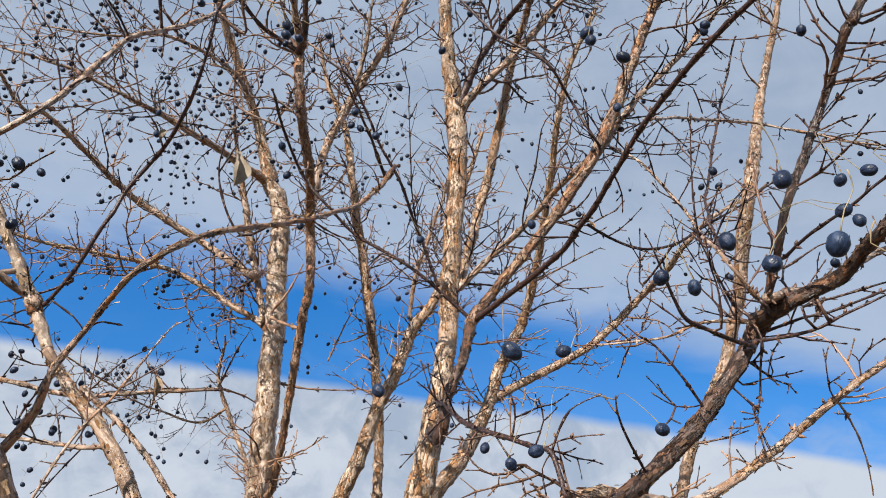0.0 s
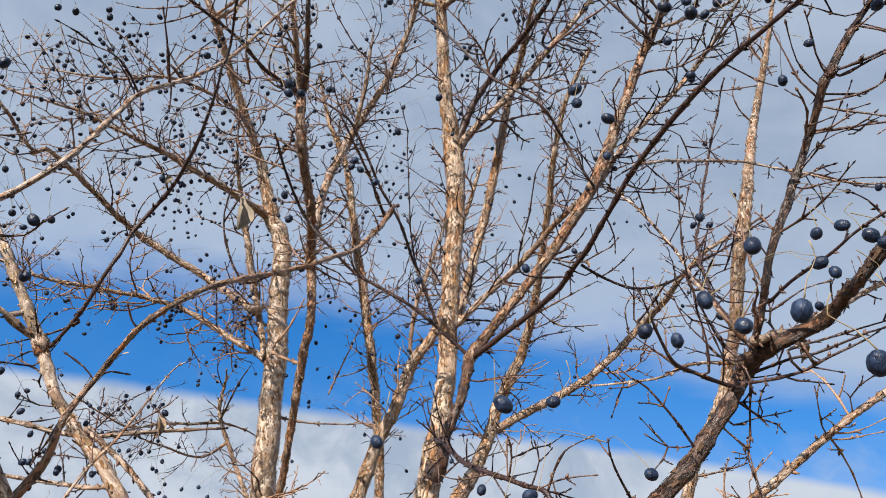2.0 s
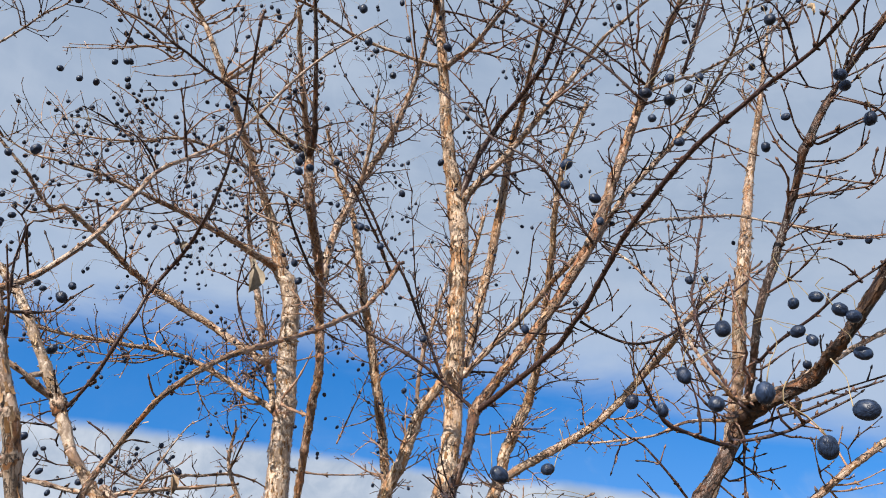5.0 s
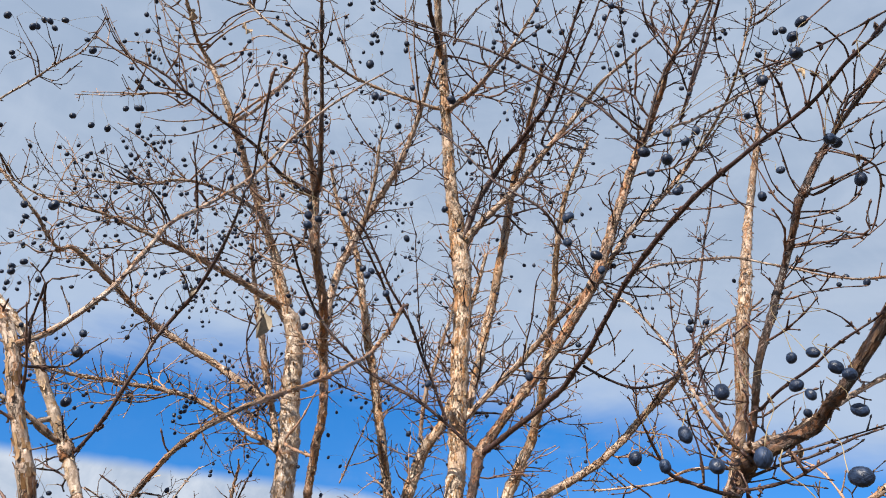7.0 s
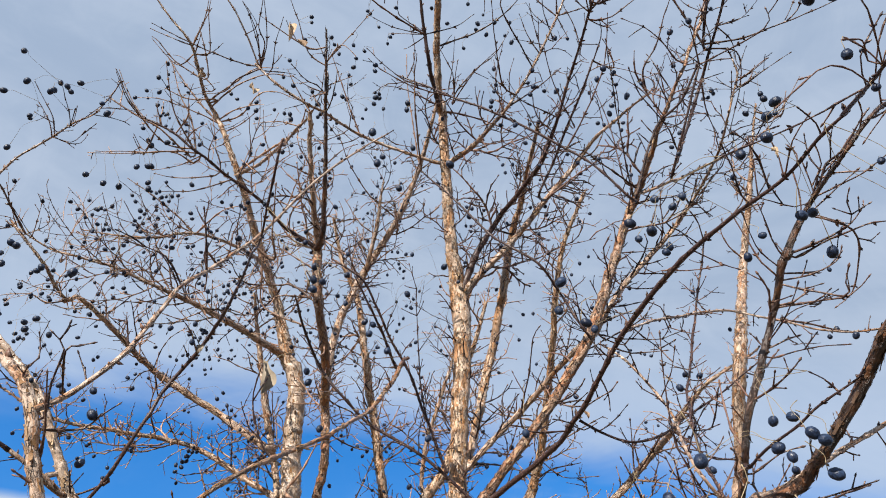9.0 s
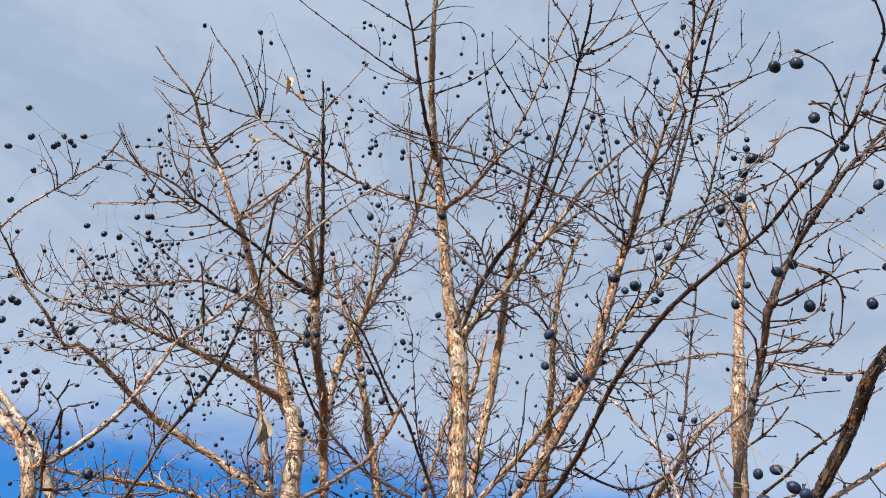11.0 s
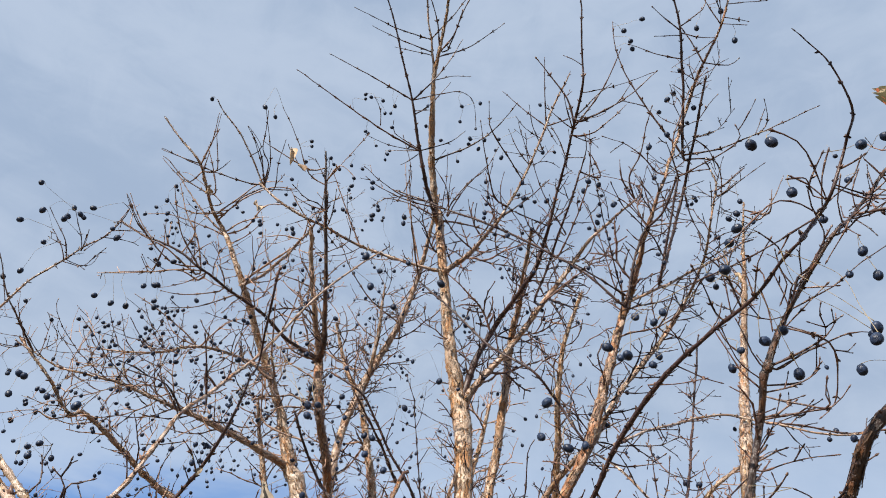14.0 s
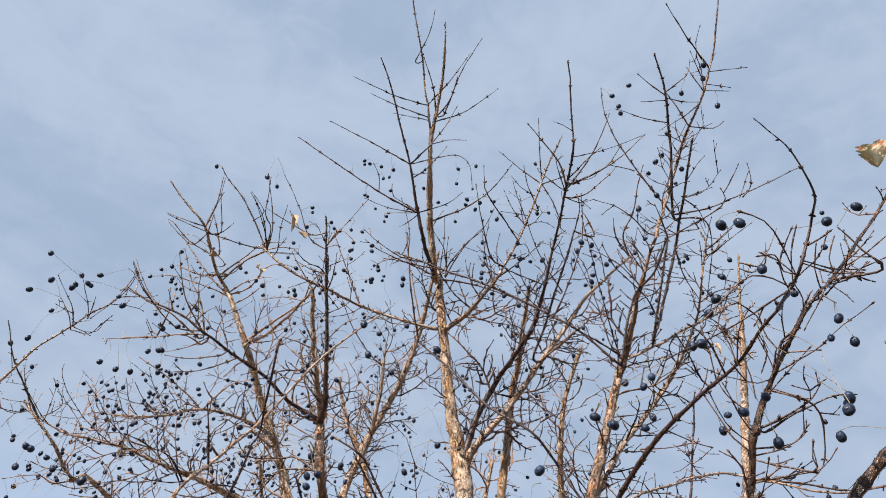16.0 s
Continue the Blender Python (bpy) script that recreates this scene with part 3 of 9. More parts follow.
limb("center", "light", [(-0.007, 1.517, 3.184, 0.0062), (-0.122, 1.478, 3.199, 0.0049), (-0.266, 1.425, 3.234, 0.0048), (-0.341, 1.295, 3.190, 0.0045), (-0.420, 1.227, 3.196, 0.0044), (-0.480, 1.200, 3.235, 0.0043), (-0.535, 1.192, 3.299, 0.0037), (-0.531, 1.210, 3.309, 0.0034), (-0.582, 1.109, 3.409, 0.0028), (-0.636, 1.045, 3.471, 0.0021), (-0.651, 1.019, 3.496, 0.0014)])
limb("center", "light", [(0.020, 1.587, 2.253, 0.0082), (0.034, 1.588, 2.253, 0.0078), (0.101, 1.584, 2.321, 0.0069), (0.173, 1.579, 2.391, 0.0070), (0.259, 1.477, 2.447, 0.0063), (0.328, 1.402, 2.496, 0.0057), (0.355, 1.361, 2.524, 0.0042), (0.388, 1.328, 2.541, 0.0031)])
limb("center", "gold", [(0.048, 1.587, 2.267, 0.0105), (0.041, 1.665, 2.300, 0.0100), (0.074, 1.817, 2.494, 0.0113), (0.095, 1.902, 2.641, 0.0122), (0.119, 1.911, 2.723, 0.0117), (0.161, 1.860, 2.900, 0.0111), (0.195, 1.814, 3.068, 0.0104), (0.232, 1.698, 3.161, 0.0084), (0.254, 1.557, 3.199, 0.0065), (0.281, 1.413, 3.240, 0.0052)])
limb("center", "old", [(-0.014, 1.516, 1.915, 0.0140), (0.008, 1.369, 1.889, 0.0134), (0.024, 1.360, 1.958, 0.0112), (0.050, 1.361, 2.032, 0.0098), (0.062, 1.411, 2.105, 0.0135), (0.069, 1.412, 2.122, 0.0118), (0.130, 1.391, 2.198, 0.0088)])
limb("center", "rusty", [(0.069, 1.412, 2.122, 0.0123), (0.130, 1.391, 2.198, 0.0103), (0.206, 1.372, 2.289, 0.0100), (0.271, 1.345, 2.375, 0.0107), (0.326, 1.316, 2.462, 0.0109), (0.383, 1.294, 2.595, 0.0096), (0.429, 1.281, 2.713, 0.0086), (0.472, 1.260, 2.806, 0.0077), (0.494, 1.177, 2.844, 0.0063), (0.513, 1.084, 2.881, 0.0051), (0.538, 1.031, 2.929, 0.0046), (0.571, 0.996, 2.987, 0.0041), (0.655, 1.012, 3.179, 0.0049), (0.709, 0.918, 3.280, 0.0044), (0.709, 0.769, 3.218, 0.0033), (0.752, 0.696, 3.296, 0.0027), (0.765, 0.630, 3.344, 0.0023), (0.778, 0.569, 3.402, 0.0017)])
limb("center", "dark", [(0.068, 1.415, 2.117, 0.0076), (0.188, 1.262, 2.164, 0.0062), (0.250, 1.128, 2.193, 0.0057), (0.282, 1.044, 2.233, 0.0051), (0.310, 0.967, 2.265, 0.0052), (0.341, 0.884, 2.286, 0.0053), (0.390, 0.768, 2.304, 0.0045), (0.425, 0.688, 2.303, 0.0037), (0.469, 0.618, 2.304, 0.0029), (0.496, 0.562, 2.319, 0.0028), (0.511, 0.517, 2.317, 0.0024), (0.509, 0.529, 2.321, 0.0036), (0.485, 0.412, 2.271, 0.0024), (0.500, 0.388, 2.297, 0.0022), (0.510, 0.367, 2.319, 0.0018), (0.491, 0.313, 2.306, 0.0016), (0.473, 0.283, 2.336, 0.0009), (0.453, 0.267, 2.350, 0.0007)])
limb("center", "dark", [(0.063, 1.412, 2.122, 0.0050), (0.011, 1.405, 2.166, 0.0043), (-0.061, 1.398, 2.228, 0.0043), (-0.173, 1.385, 2.295, 0.0040), (-0.235, 1.360, 2.348, 0.0040), (-0.289, 1.347, 2.421, 0.0041), (-0.317, 1.271, 2.482, 0.0036), (-0.315, 1.202, 2.497, 0.0034)])
limb("center", "dark", [(-0.001, 1.404, 2.186, 0.0039), (-0.043, 1.379, 2.297, 0.0040), (-0.079, 1.342, 2.388, 0.0040), (-0.120, 1.300, 2.451, 0.0036), (-0.149, 1.259, 2.514, 0.0036), (-0.179, 1.224, 2.566, 0.0035), (-0.231, 1.218, 2.609, 0.0030)])
limb("center", "dark", [(0.438, 1.120, 2.706, 0.0041), (0.433, 1.103, 2.694, 0.0039), (0.484, 1.054, 2.832, 0.0035), (0.540, 1.007, 2.873, 0.0035), (0.579, 0.951, 2.927, 0.0033), (0.508, 1.087, 2.720, 0.0037), (0.642, 1.151, 3.035, 0.0048), (0.680, 1.061, 3.131, 0.0043), (0.732, 0.920, 3.279, 0.0036)])
limb("center", "light", [(0.433, 1.103, 2.694, 0.0041), (0.438, 1.120, 2.706, 0.0039), (0.521, 1.141, 2.754, 0.0040), (0.627, 1.188, 2.838, 0.0038), (0.642, 1.034, 2.746, 0.0032), (0.600, 0.872, 2.625, 0.0024), (0.583, 0.790, 2.565, 0.0018)])
limb("center", "old", [(0.173, 0.948, 1.716, 0.0113), (0.221, 0.956, 1.750, 0.0116), (0.265, 0.966, 1.779, 0.0121), (0.323, 0.967, 1.831, 0.0116), (0.382, 0.971, 1.898, 0.0118), (0.414, 0.971, 1.949, 0.0121), (0.427, 0.961, 1.972, 0.0118)])
limb("center", "old", [(0.431, 0.964, 1.966, 0.0067), (0.438, 0.915, 2.027, 0.0055), (0.449, 0.878, 2.087, 0.0060), (0.483, 0.864, 2.168, 0.0061), (0.513, 0.844, 2.239, 0.0056), (0.519, 0.798, 2.286, 0.0062), (0.529, 0.787, 2.303, 0.0068), (0.549, 0.767, 2.337, 0.0056), (0.574, 0.746, 2.372, 0.0040), (0.578, 0.652, 2.372, 0.0032), (0.615, 0.613, 2.411, 0.0032), (0.677, 0.630, 2.469, 0.0030), (0.734, 0.640, 2.532, 0.0032), (0.771, 0.634, 2.569, 0.0029), (0.821, 0.623, 2.623, 0.0027), (0.858, 0.585, 2.662, 0.0019)])
limb("center", "old", [(0.424, 0.963, 1.969, 0.0123), (0.443, 0.906, 1.975, 0.0106), (0.486, 0.876, 1.996, 0.0098), (0.496, 0.826, 2.010, 0.0083), (0.495, 0.780, 2.015, 0.0079), (0.533, 0.718, 2.077, 0.0086), (0.544, 0.655, 2.108, 0.0083), (0.575, 0.629, 2.137, 0.0077), (0.623, 0.597, 2.174, 0.0072), (0.667, 0.554, 2.221, 0.0062), (0.711, 0.512, 2.267, 0.0046)])
limb("center", "light", [(0.434, 0.943, 1.992, 0.0072), (0.415, 0.893, 1.978, 0.0068), (0.499, 0.957, 2.015, 0.0057), (0.589, 0.989, 2.066, 0.0048), (0.693, 1.019, 2.120, 0.0044), (0.789, 1.049, 2.173, 0.0039)])
limb("center", "light", [(0.401, 0.900, 1.982, 0.0033), (0.390, 0.882, 1.975, 0.0031), (0.361, 0.884, 2.025, 0.0027), (0.398, 1.049, 2.142, 0.0029), (0.399, 1.117, 2.222, 0.0029), (0.353, 1.124, 2.300, 0.0029), (0.328, 1.153, 2.345, 0.0026)])
limb("center", "dark", [(0.433, 0.950, 1.983, 0.0033), (0.400, 0.886, 1.969, 0.0031), (0.407, 0.982, 2.062, 0.0027), (0.437, 1.093, 2.169, 0.0031), (0.480, 1.195, 2.291, 0.0031), (0.541, 1.283, 2.438, 0.0035), (0.591, 1.318, 2.574, 0.0031), (0.629, 1.298, 2.702, 0.0026)])
limb("center", "dark", [(-0.005, 1.525, 1.976, 0.0053), (0.010, 1.326, 1.936, 0.0050), (0.050, 1.187, 1.882, 0.0050), (0.082, 1.093, 1.850, 0.0048), (0.110, 1.047, 1.832, 0.0043), (0.136, 1.010, 1.819, 0.0038), (0.158, 0.992, 1.810, 0.0040), (0.166, 0.983, 1.783, 0.0037), (0.170, 0.976, 1.751, 0.0033)])
limb("far", "gold", [(-0.229, 2.455, 1.848, 0.0162), (-0.233, 2.463, 2.026, 0.0161), (-0.244, 2.443, 2.191, 0.0157), (-0.306, 2.386, 2.631, 0.0169), (-0.345, 2.357, 2.823, 0.0158), (-0.376, 2.319, 3.049, 0.0138), (-0.416, 2.284, 3.213, 0.0114), (-0.479, 2.248, 3.358, 0.0081), (-0.519, 2.198, 3.526, 0.0055)])
limb("far", "gold", [(-0.317, 2.240, 1.832, 0.0233), (-0.255, 2.229, 1.983, 0.0224), (-0.215, 2.228, 2.110, 0.0199), (-0.164, 2.236, 2.218, 0.0188), (-0.116, 2.267, 2.366, 0.0198), (-0.049, 2.245, 2.463, 0.0147), (-0.017, 2.286, 2.588, 0.0123), (0.011, 2.283, 2.781, 0.0096), (0.067, 2.285, 2.969, 0.0083), (0.115, 2.250, 3.123, 0.0059)])
limb("far", "gold", [(-0.071, 2.406, 1.846, 0.0282), (0.012, 2.473, 1.948, 0.0262), (0.088, 2.532, 2.067, 0.0239), (0.150, 2.573, 2.222, 0.0214), (0.183, 2.580, 2.328, 0.0218), (0.266, 2.574, 2.493, 0.0182), (0.311, 2.446, 2.643, 0.0147), (0.340, 2.239, 2.821, 0.0119), (0.358, 2.049, 2.991, 0.0100), (0.392, 1.945, 3.158, 0.0077), (0.477, 1.843, 3.326, 0.0054)])
limb("far", "light", [(0.150, 2.573, 2.222, 0.0168), (0.160, 2.578, 2.213, 0.0160), (0.297, 2.602, 2.292, 0.0141), (0.423, 2.600, 2.355, 0.0128), (0.554, 2.598, 2.442, 0.0114), (0.722, 2.533, 2.598, 0.0099), (0.752, 2.314, 2.606, 0.0086), (0.788, 2.226, 2.653, 0.0070), (0.861, 2.132, 2.714, 0.0055), (0.996, 2.093, 2.786, 0.0046)])
limb("side", "light", [(0.638, 2.107, 1.835, 0.0188), (0.685, 2.090, 1.996, 0.0193), (0.774, 2.077, 2.152, 0.0198), (0.842, 2.047, 2.346, 0.0176), (0.872, 1.888, 2.651, 0.0168), (0.945, 1.909, 2.886, 0.0131), (1.015, 1.967, 3.080, 0.0119), (1.066, 1.893, 3.294, 0.0093), (1.092, 1.835, 3.425, 0.0065), (1.118, 1.793, 3.549, 0.0044), (1.151, 1.775, 3.673, 0.0030)])
limb("side", "light", [(0.377, 1.196, 1.765, 0.0097), (0.467, 1.236, 1.805, 0.0081), (0.577, 1.263, 1.874, 0.0078), (0.661, 1.261, 1.935, 0.0072), (0.761, 1.267, 2.001, 0.0067), (0.863, 1.298, 2.061, 0.0062)])
limb("far", "light", [(-0.372, 1.778, 2.546, 0.0101), (-0.448, 2.082, 2.688, 0.0096), (-0.448, 2.155, 2.946, 0.0112), (-0.393, 2.170, 3.152, 0.0117), (-0.326, 2.174, 3.299, 0.0113), (-0.229, 2.115, 3.456, 0.0106), (-0.142, 2.029, 3.636, 0.0090), (-0.077, 1.888, 3.771, 0.0064), (-0.040, 1.818, 3.884, 0.0054)])
limb("back", "trunk", [(-0.553, 2.233, 1.829, 0.0397), (-0.537, 2.173, 1.964, 0.0380), (-0.538, 2.158, 2.144, 0.0358), (-0.546, 2.165, 2.361, 0.0346), (-0.559, 2.173, 2.535, 0.0323), (-0.571, 2.162, 2.738, 0.0308), (-0.612, 2.146, 2.853, 0.0284)])
limb("back", "gold", [(-0.612, 2.146, 2.853, 0.0284), (-0.674, 2.086, 3.074, 0.0157), (-0.748, 1.924, 3.286, 0.0135), (-0.787, 1.775, 3.424, 0.0112), (-0.868, 1.708, 3.618, 0.0085), (-0.921, 1.650, 3.705, 0.0057), (-0.919, 1.467, 3.756, 0.0044), (-0.987, 1.394, 3.826, 0.0030), (-1.041, 1.329, 3.889, 0.0022)])
limb("back", "rusty", [(-0.550, 2.220, 1.858, 0.0116), (-0.484, 2.116, 1.851, 0.0110), (-0.432, 1.983, 2.028, 0.0119), (-0.402, 1.908, 2.196, 0.0119), (-0.367, 1.827, 2.378, 0.0107), (-0.382, 1.841, 2.513, 0.0110), (-0.355, 1.664, 2.606, 0.0098), (-0.350, 1.496, 2.685, 0.0087), (-0.364, 1.472, 2.834, 0.0096)])
limb("back", "old", [(-0.364, 1.472, 2.834, 0.0096), (-0.333, 1.385, 2.861, 0.0070), (-0.311, 1.231, 3.013, 0.0051), (-0.295, 1.098, 3.130, 0.0044), (-0.289, 1.105, 3.061, 0.0047), (-0.280, 0.995, 3.174, 0.0024)])
limb("back", "dark", [(-0.365, 1.468, 2.841, 0.0061), (-0.445, 1.429, 2.877, 0.0055), (-0.497, 1.347, 2.909, 0.0048), (-0.559, 1.271, 2.929, 0.0047), (-0.636, 1.190, 2.957, 0.0040), (-0.692, 1.161, 2.999, 0.0039), (-0.789, 1.130, 3.040, 0.0028), (-0.869, 1.117, 3.092, 0.0023)])
limb("back", "light", [(-0.350, 1.496, 2.685, 0.0088), (-0.393, 1.663, 2.792, 0.0083), (-0.389, 1.500, 2.956, 0.0070), (-0.387, 1.377, 3.057, 0.0062), (-0.377, 1.261, 3.165, 0.0055)])
limb("back", "light", [(-0.582, 2.170, 2.350, 0.0085), (-0.688, 2.183, 2.415, 0.0080), (-0.780, 2.201, 2.474, 0.0075), (-0.911, 2.156, 2.534, 0.0068), (-1.085, 2.027, 2.536, 0.0059), (-1.257, 1.900, 2.536, 0.0049), (-1.394, 1.846, 2.610, 0.0035)])
limb("back", "light", [(-0.640, 2.213, 2.538, 0.0101), (-0.649, 2.174, 2.527, 0.0096), (-0.859, 2.300, 2.684, 0.0097), (-1.062, 2.218, 2.797, 0.0089), (-1.129, 2.131, 2.835, 0.0080), (-1.210, 2.024, 2.905, 0.0071), (-1.278, 1.872, 2.952, 0.0062), (-1.304, 1.827, 2.928, 0.0054), (-1.361, 1.706, 3.021, 0.0051), (-1.449, 1.638, 3.120, 0.0044)])
limb("back", "light", [(-0.622, 2.146, 2.853, 0.0109), (-0.711, 1.962, 2.856, 0.0082), (-0.785, 1.840, 2.856, 0.0072), (-0.815, 1.731, 2.838, 0.0063), (-0.863, 1.622, 2.819, 0.0054), (-0.959, 1.545, 2.839, 0.0046), (-1.042, 1.480, 2.841, 0.0038), (-1.135, 1.461, 2.863, 0.0031), (-1.243, 1.422, 2.916, 0.0025)])
limb("left", "light", [(-0.453, 1.227, 1.756, 0.0156), (-0.525, 1.231, 1.862, 0.0142), (-0.594, 1.233, 1.926, 0.0117), (-0.649, 1.220, 1.999, 0.0104)])
limb("left", "trunk", [(-0.649, 1.220, 1.999, 0.0104), (-0.690, 1.212, 2.078, 0.0121), (-0.738, 1.184, 2.173, 0.0100), (-0.798, 1.161, 2.280, 0.0095), (-0.872, 1.143, 2.358, 0.0072), (-0.973, 1.133, 2.460, 0.0062)])
limb("left", "dark", [(-0.687, 1.212, 2.072, 0.0044), (-0.670, 1.213, 2.078, 0.0041), (-0.622, 1.200, 2.139, 0.0044), (-0.583, 1.184, 2.224, 0.0043), (-0.550, 1.191, 2.309, 0.0046), (-0.491, 1.164, 2.375, 0.0046), (-0.415, 1.070, 2.398, 0.0043), (-0.326, 0.910, 2.397, 0.0025), (-0.268, 0.799, 2.371, 0.0021), (-0.244, 0.741, 2.389, 0.0024), (-0.221, 0.689, 2.417, 0.0024), (-0.216, 0.676, 2.437, 0.0030)])
limb("left", "light", [(-0.717, 1.196, 2.133, 0.0054), (-0.740, 1.173, 2.116, 0.0052), (-0.695, 1.205, 2.089, 0.0060), (-0.786, 1.124, 2.152, 0.0051)])
limb("left", "light", [(-0.345, 0.752, 1.722, 0.0086), (-0.367, 0.700, 1.805, 0.0086), (-0.375, 0.662, 1.877, 0.0099), (-0.389, 0.656, 1.914, 0.0091), (-0.411, 0.641, 1.973, 0.0081), (-0.425, 0.634, 2.020, 0.0089), (-0.457, 0.641, 2.062, 0.0073), (-0.530, 0.656, 2.126, 0.0067)])
limb("left", "light", [(-0.422, 0.634, 2.020, 0.0047), (-0.401, 0.661, 2.053, 0.0038), (-0.367, 0.690, 2.123, 0.0039), (-0.365, 0.762, 2.252, 0.0040), (-0.357, 0.829, 2.334, 0.0038), (-0.359, 0.921, 2.433, 0.0042), (-0.332, 0.960, 2.504, 0.0037), (-0.287, 0.970, 2.585, 0.0035), (-0.238, 0.981, 2.666, 0.0032), (-0.179, 0.996, 2.740, 0.0028), (-0.114, 1.013, 2.812, 0.0019)])
limb("left", "rusty", [(-0.356, 0.730, 1.769, 0.0055), (-0.339, 0.737, 1.805, 0.0046), (-0.333, 0.741, 1.845, 0.0039), (-0.315, 0.746, 1.884, 0.0034), (-0.261, 0.703, 1.925, 0.0035), (-0.214, 0.713, 1.968, 0.0034), (-0.189, 0.772, 2.008, 0.0035), (-0.160, 0.886, 2.073, 0.0035), (-0.123, 1.056, 2.183, 0.0042), (-0.104, 1.212, 2.312, 0.0050), (-0.096, 1.285, 2.384, 0.0049)])
limb("left", "light", [(-0.960, 1.290, 1.985, 0.0052), (-0.729, 1.238, 1.954, 0.0050), (-0.653, 1.248, 1.938, 0.0048), (-0.587, 1.253, 1.930, 0.0048), (-0.466, 1.303, 1.952, 0.0039), (-0.405, 1.354, 1.964, 0.0030)])
limb("left", "light", [(-0.587, 1.253, 1.930, 0.0070), (-0.570, 1.220, 1.932, 0.0067), (-0.513, 1.220, 1.887, 0.0056), (-0.458, 1.224, 1.835, 0.0055), (-0.392, 1.227, 1.761, 0.0053)])
limb("left", "light", [(-0.522, 1.239, 1.846, 0.0046), (-0.615, 1.288, 1.852, 0.0048), (-0.704, 1.333, 1.867, 0.0043), (-0.763, 1.327, 1.875, 0.0043)])
limb("back", "light", [(-0.582, 2.169, 2.354, 0.0092), (-0.645, 2.217, 2.553, 0.0091), (-0.677, 2.200, 2.671, 0.0093), (-0.705, 2.180, 2.793, 0.0088), (-0.737, 2.135, 2.955, 0.0067), (-0.744, 2.057, 3.077, 0.0050)])
limb("back", "light", [(-0.551, 2.225, 1.848, 0.0098), (-0.584, 2.332, 1.851, 0.0094), (-0.701, 2.470, 2.022, 0.0089), (-0.767, 2.464, 2.152, 0.0077), (-0.812, 2.468, 2.261, 0.0064), (-0.794, 2.432, 2.343, 0.0048)])
limb("center", "dark", [(0.472, 1.260, 2.806, 0.0044), (0.448, 1.196, 2.756, 0.0042), (0.367, 1.186, 2.858, 0.0038), (0.277, 1.194, 2.949, 0.0040), (0.152, 1.194, 3.051, 0.0040), (0.024, 1.203, 3.140, 0.0035), (-0.121, 1.212, 3.244, 0.0024)])
limb("center", "dark", [(0.326, 1.316, 2.462, 0.0041), (0.313, 1.270, 2.441, 0.0039), (0.266, 1.267, 2.536, 0.0036), (0.216, 1.224, 2.598, 0.0040), (0.148, 1.238, 2.665, 0.0037), (0.109, 1.262, 2.717, 0.0037), (0.019, 1.287, 2.858, 0.0034), (-0.063, 1.323, 2.981, 0.0024)])
limb("center", "light", [(0.326, 1.316, 2.462, 0.0052), (0.338, 1.317, 2.462, 0.0049), (0.416, 1.375, 2.601, 0.0058), (0.506, 1.403, 2.713, 0.0061), (0.592, 1.375, 2.802, 0.0056), (0.644, 1.318, 2.858, 0.0046), (0.665, 1.193, 2.870, 0.0037), (0.663, 1.067, 2.882, 0.0030), (0.674, 1.041, 2.924, 0.0030), (0.688, 1.015, 2.966, 0.0025), (0.679, 0.995, 2.997, 0.0020)])
limb("center", "light", [(0.317, 0.949, 2.269, 0.0027), (0.323, 0.976, 2.289, 0.0026), (0.453, 1.128, 2.396, 0.0030), (0.625, 1.302, 2.508, 0.0035), (0.737, 1.277, 2.464, 0.0029), (0.829, 1.251, 2.419, 0.0028), (0.922, 1.251, 2.426, 0.0023)])
limb("center", "dark", [(0.252, 1.129, 2.190, 0.0029), (0.299, 1.146, 2.167, 0.0029), (0.348, 1.156, 2.157, 0.0028), (0.414, 1.199, 2.186, 0.0029), (0.475, 1.231, 2.235, 0.0030), (0.564, 1.257, 2.294, 0.0022), (0.654, 1.278, 2.363, 0.0019)])
limb("center", "dark", [(0.295, 1.549, 3.051, 0.0046), (0.265, 1.451, 2.992, 0.0044), (0.307, 1.403, 3.071, 0.0044), (0.341, 1.319, 3.113, 0.0043), (0.388, 1.222, 3.176, 0.0036), (0.416, 1.184, 3.239, 0.0030)])
limb("center", "dark", [(0.678, 1.067, 3.124, 0.0045), (0.658, 1.059, 3.131, 0.0043), (0.669, 0.966, 3.227, 0.0042), (0.672, 0.889, 3.307, 0.0042), (0.670, 0.821, 3.376, 0.0036), (0.652, 0.747, 3.451, 0.0024)])
limb("left", "light", [(-1.141, 1.153, 2.789, 0.0043), (-1.074, 1.132, 2.865, 0.0038), (-1.040, 1.123, 2.900, 0.0032), (-0.958, 1.102, 2.939, 0.0032), (-0.917, 1.090, 2.962, 0.0027), (-0.868, 1.084, 2.994, 0.0022), (-0.834, 1.071, 3.036, 0.0016), (-0.806, 1.053, 3.067, 0.0011)])
limb("left", "light", [(-0.550, 1.114, 1.755, 0.0025), (-0.520, 1.129, 1.846, 0.0027), (-0.488, 1.156, 1.910, 0.0025), (-0.464, 1.184, 1.971, 0.0022), (-0.444, 1.212, 2.032, 0.0015), (-0.423, 1.207, 2.045, 0.0011)])
limb("back", "light", [(-0.700, 2.028, 3.150, 0.0070), (-0.698, 2.013, 3.150, 0.0067), (-0.671, 1.735, 3.029, 0.0052), (-0.743, 1.541, 2.956, 0.0046), (-0.836, 1.459, 2.890, 0.0038), (-0.912, 1.414, 2.863, 0.0031), (-0.995, 1.402, 2.875, 0.0018)])
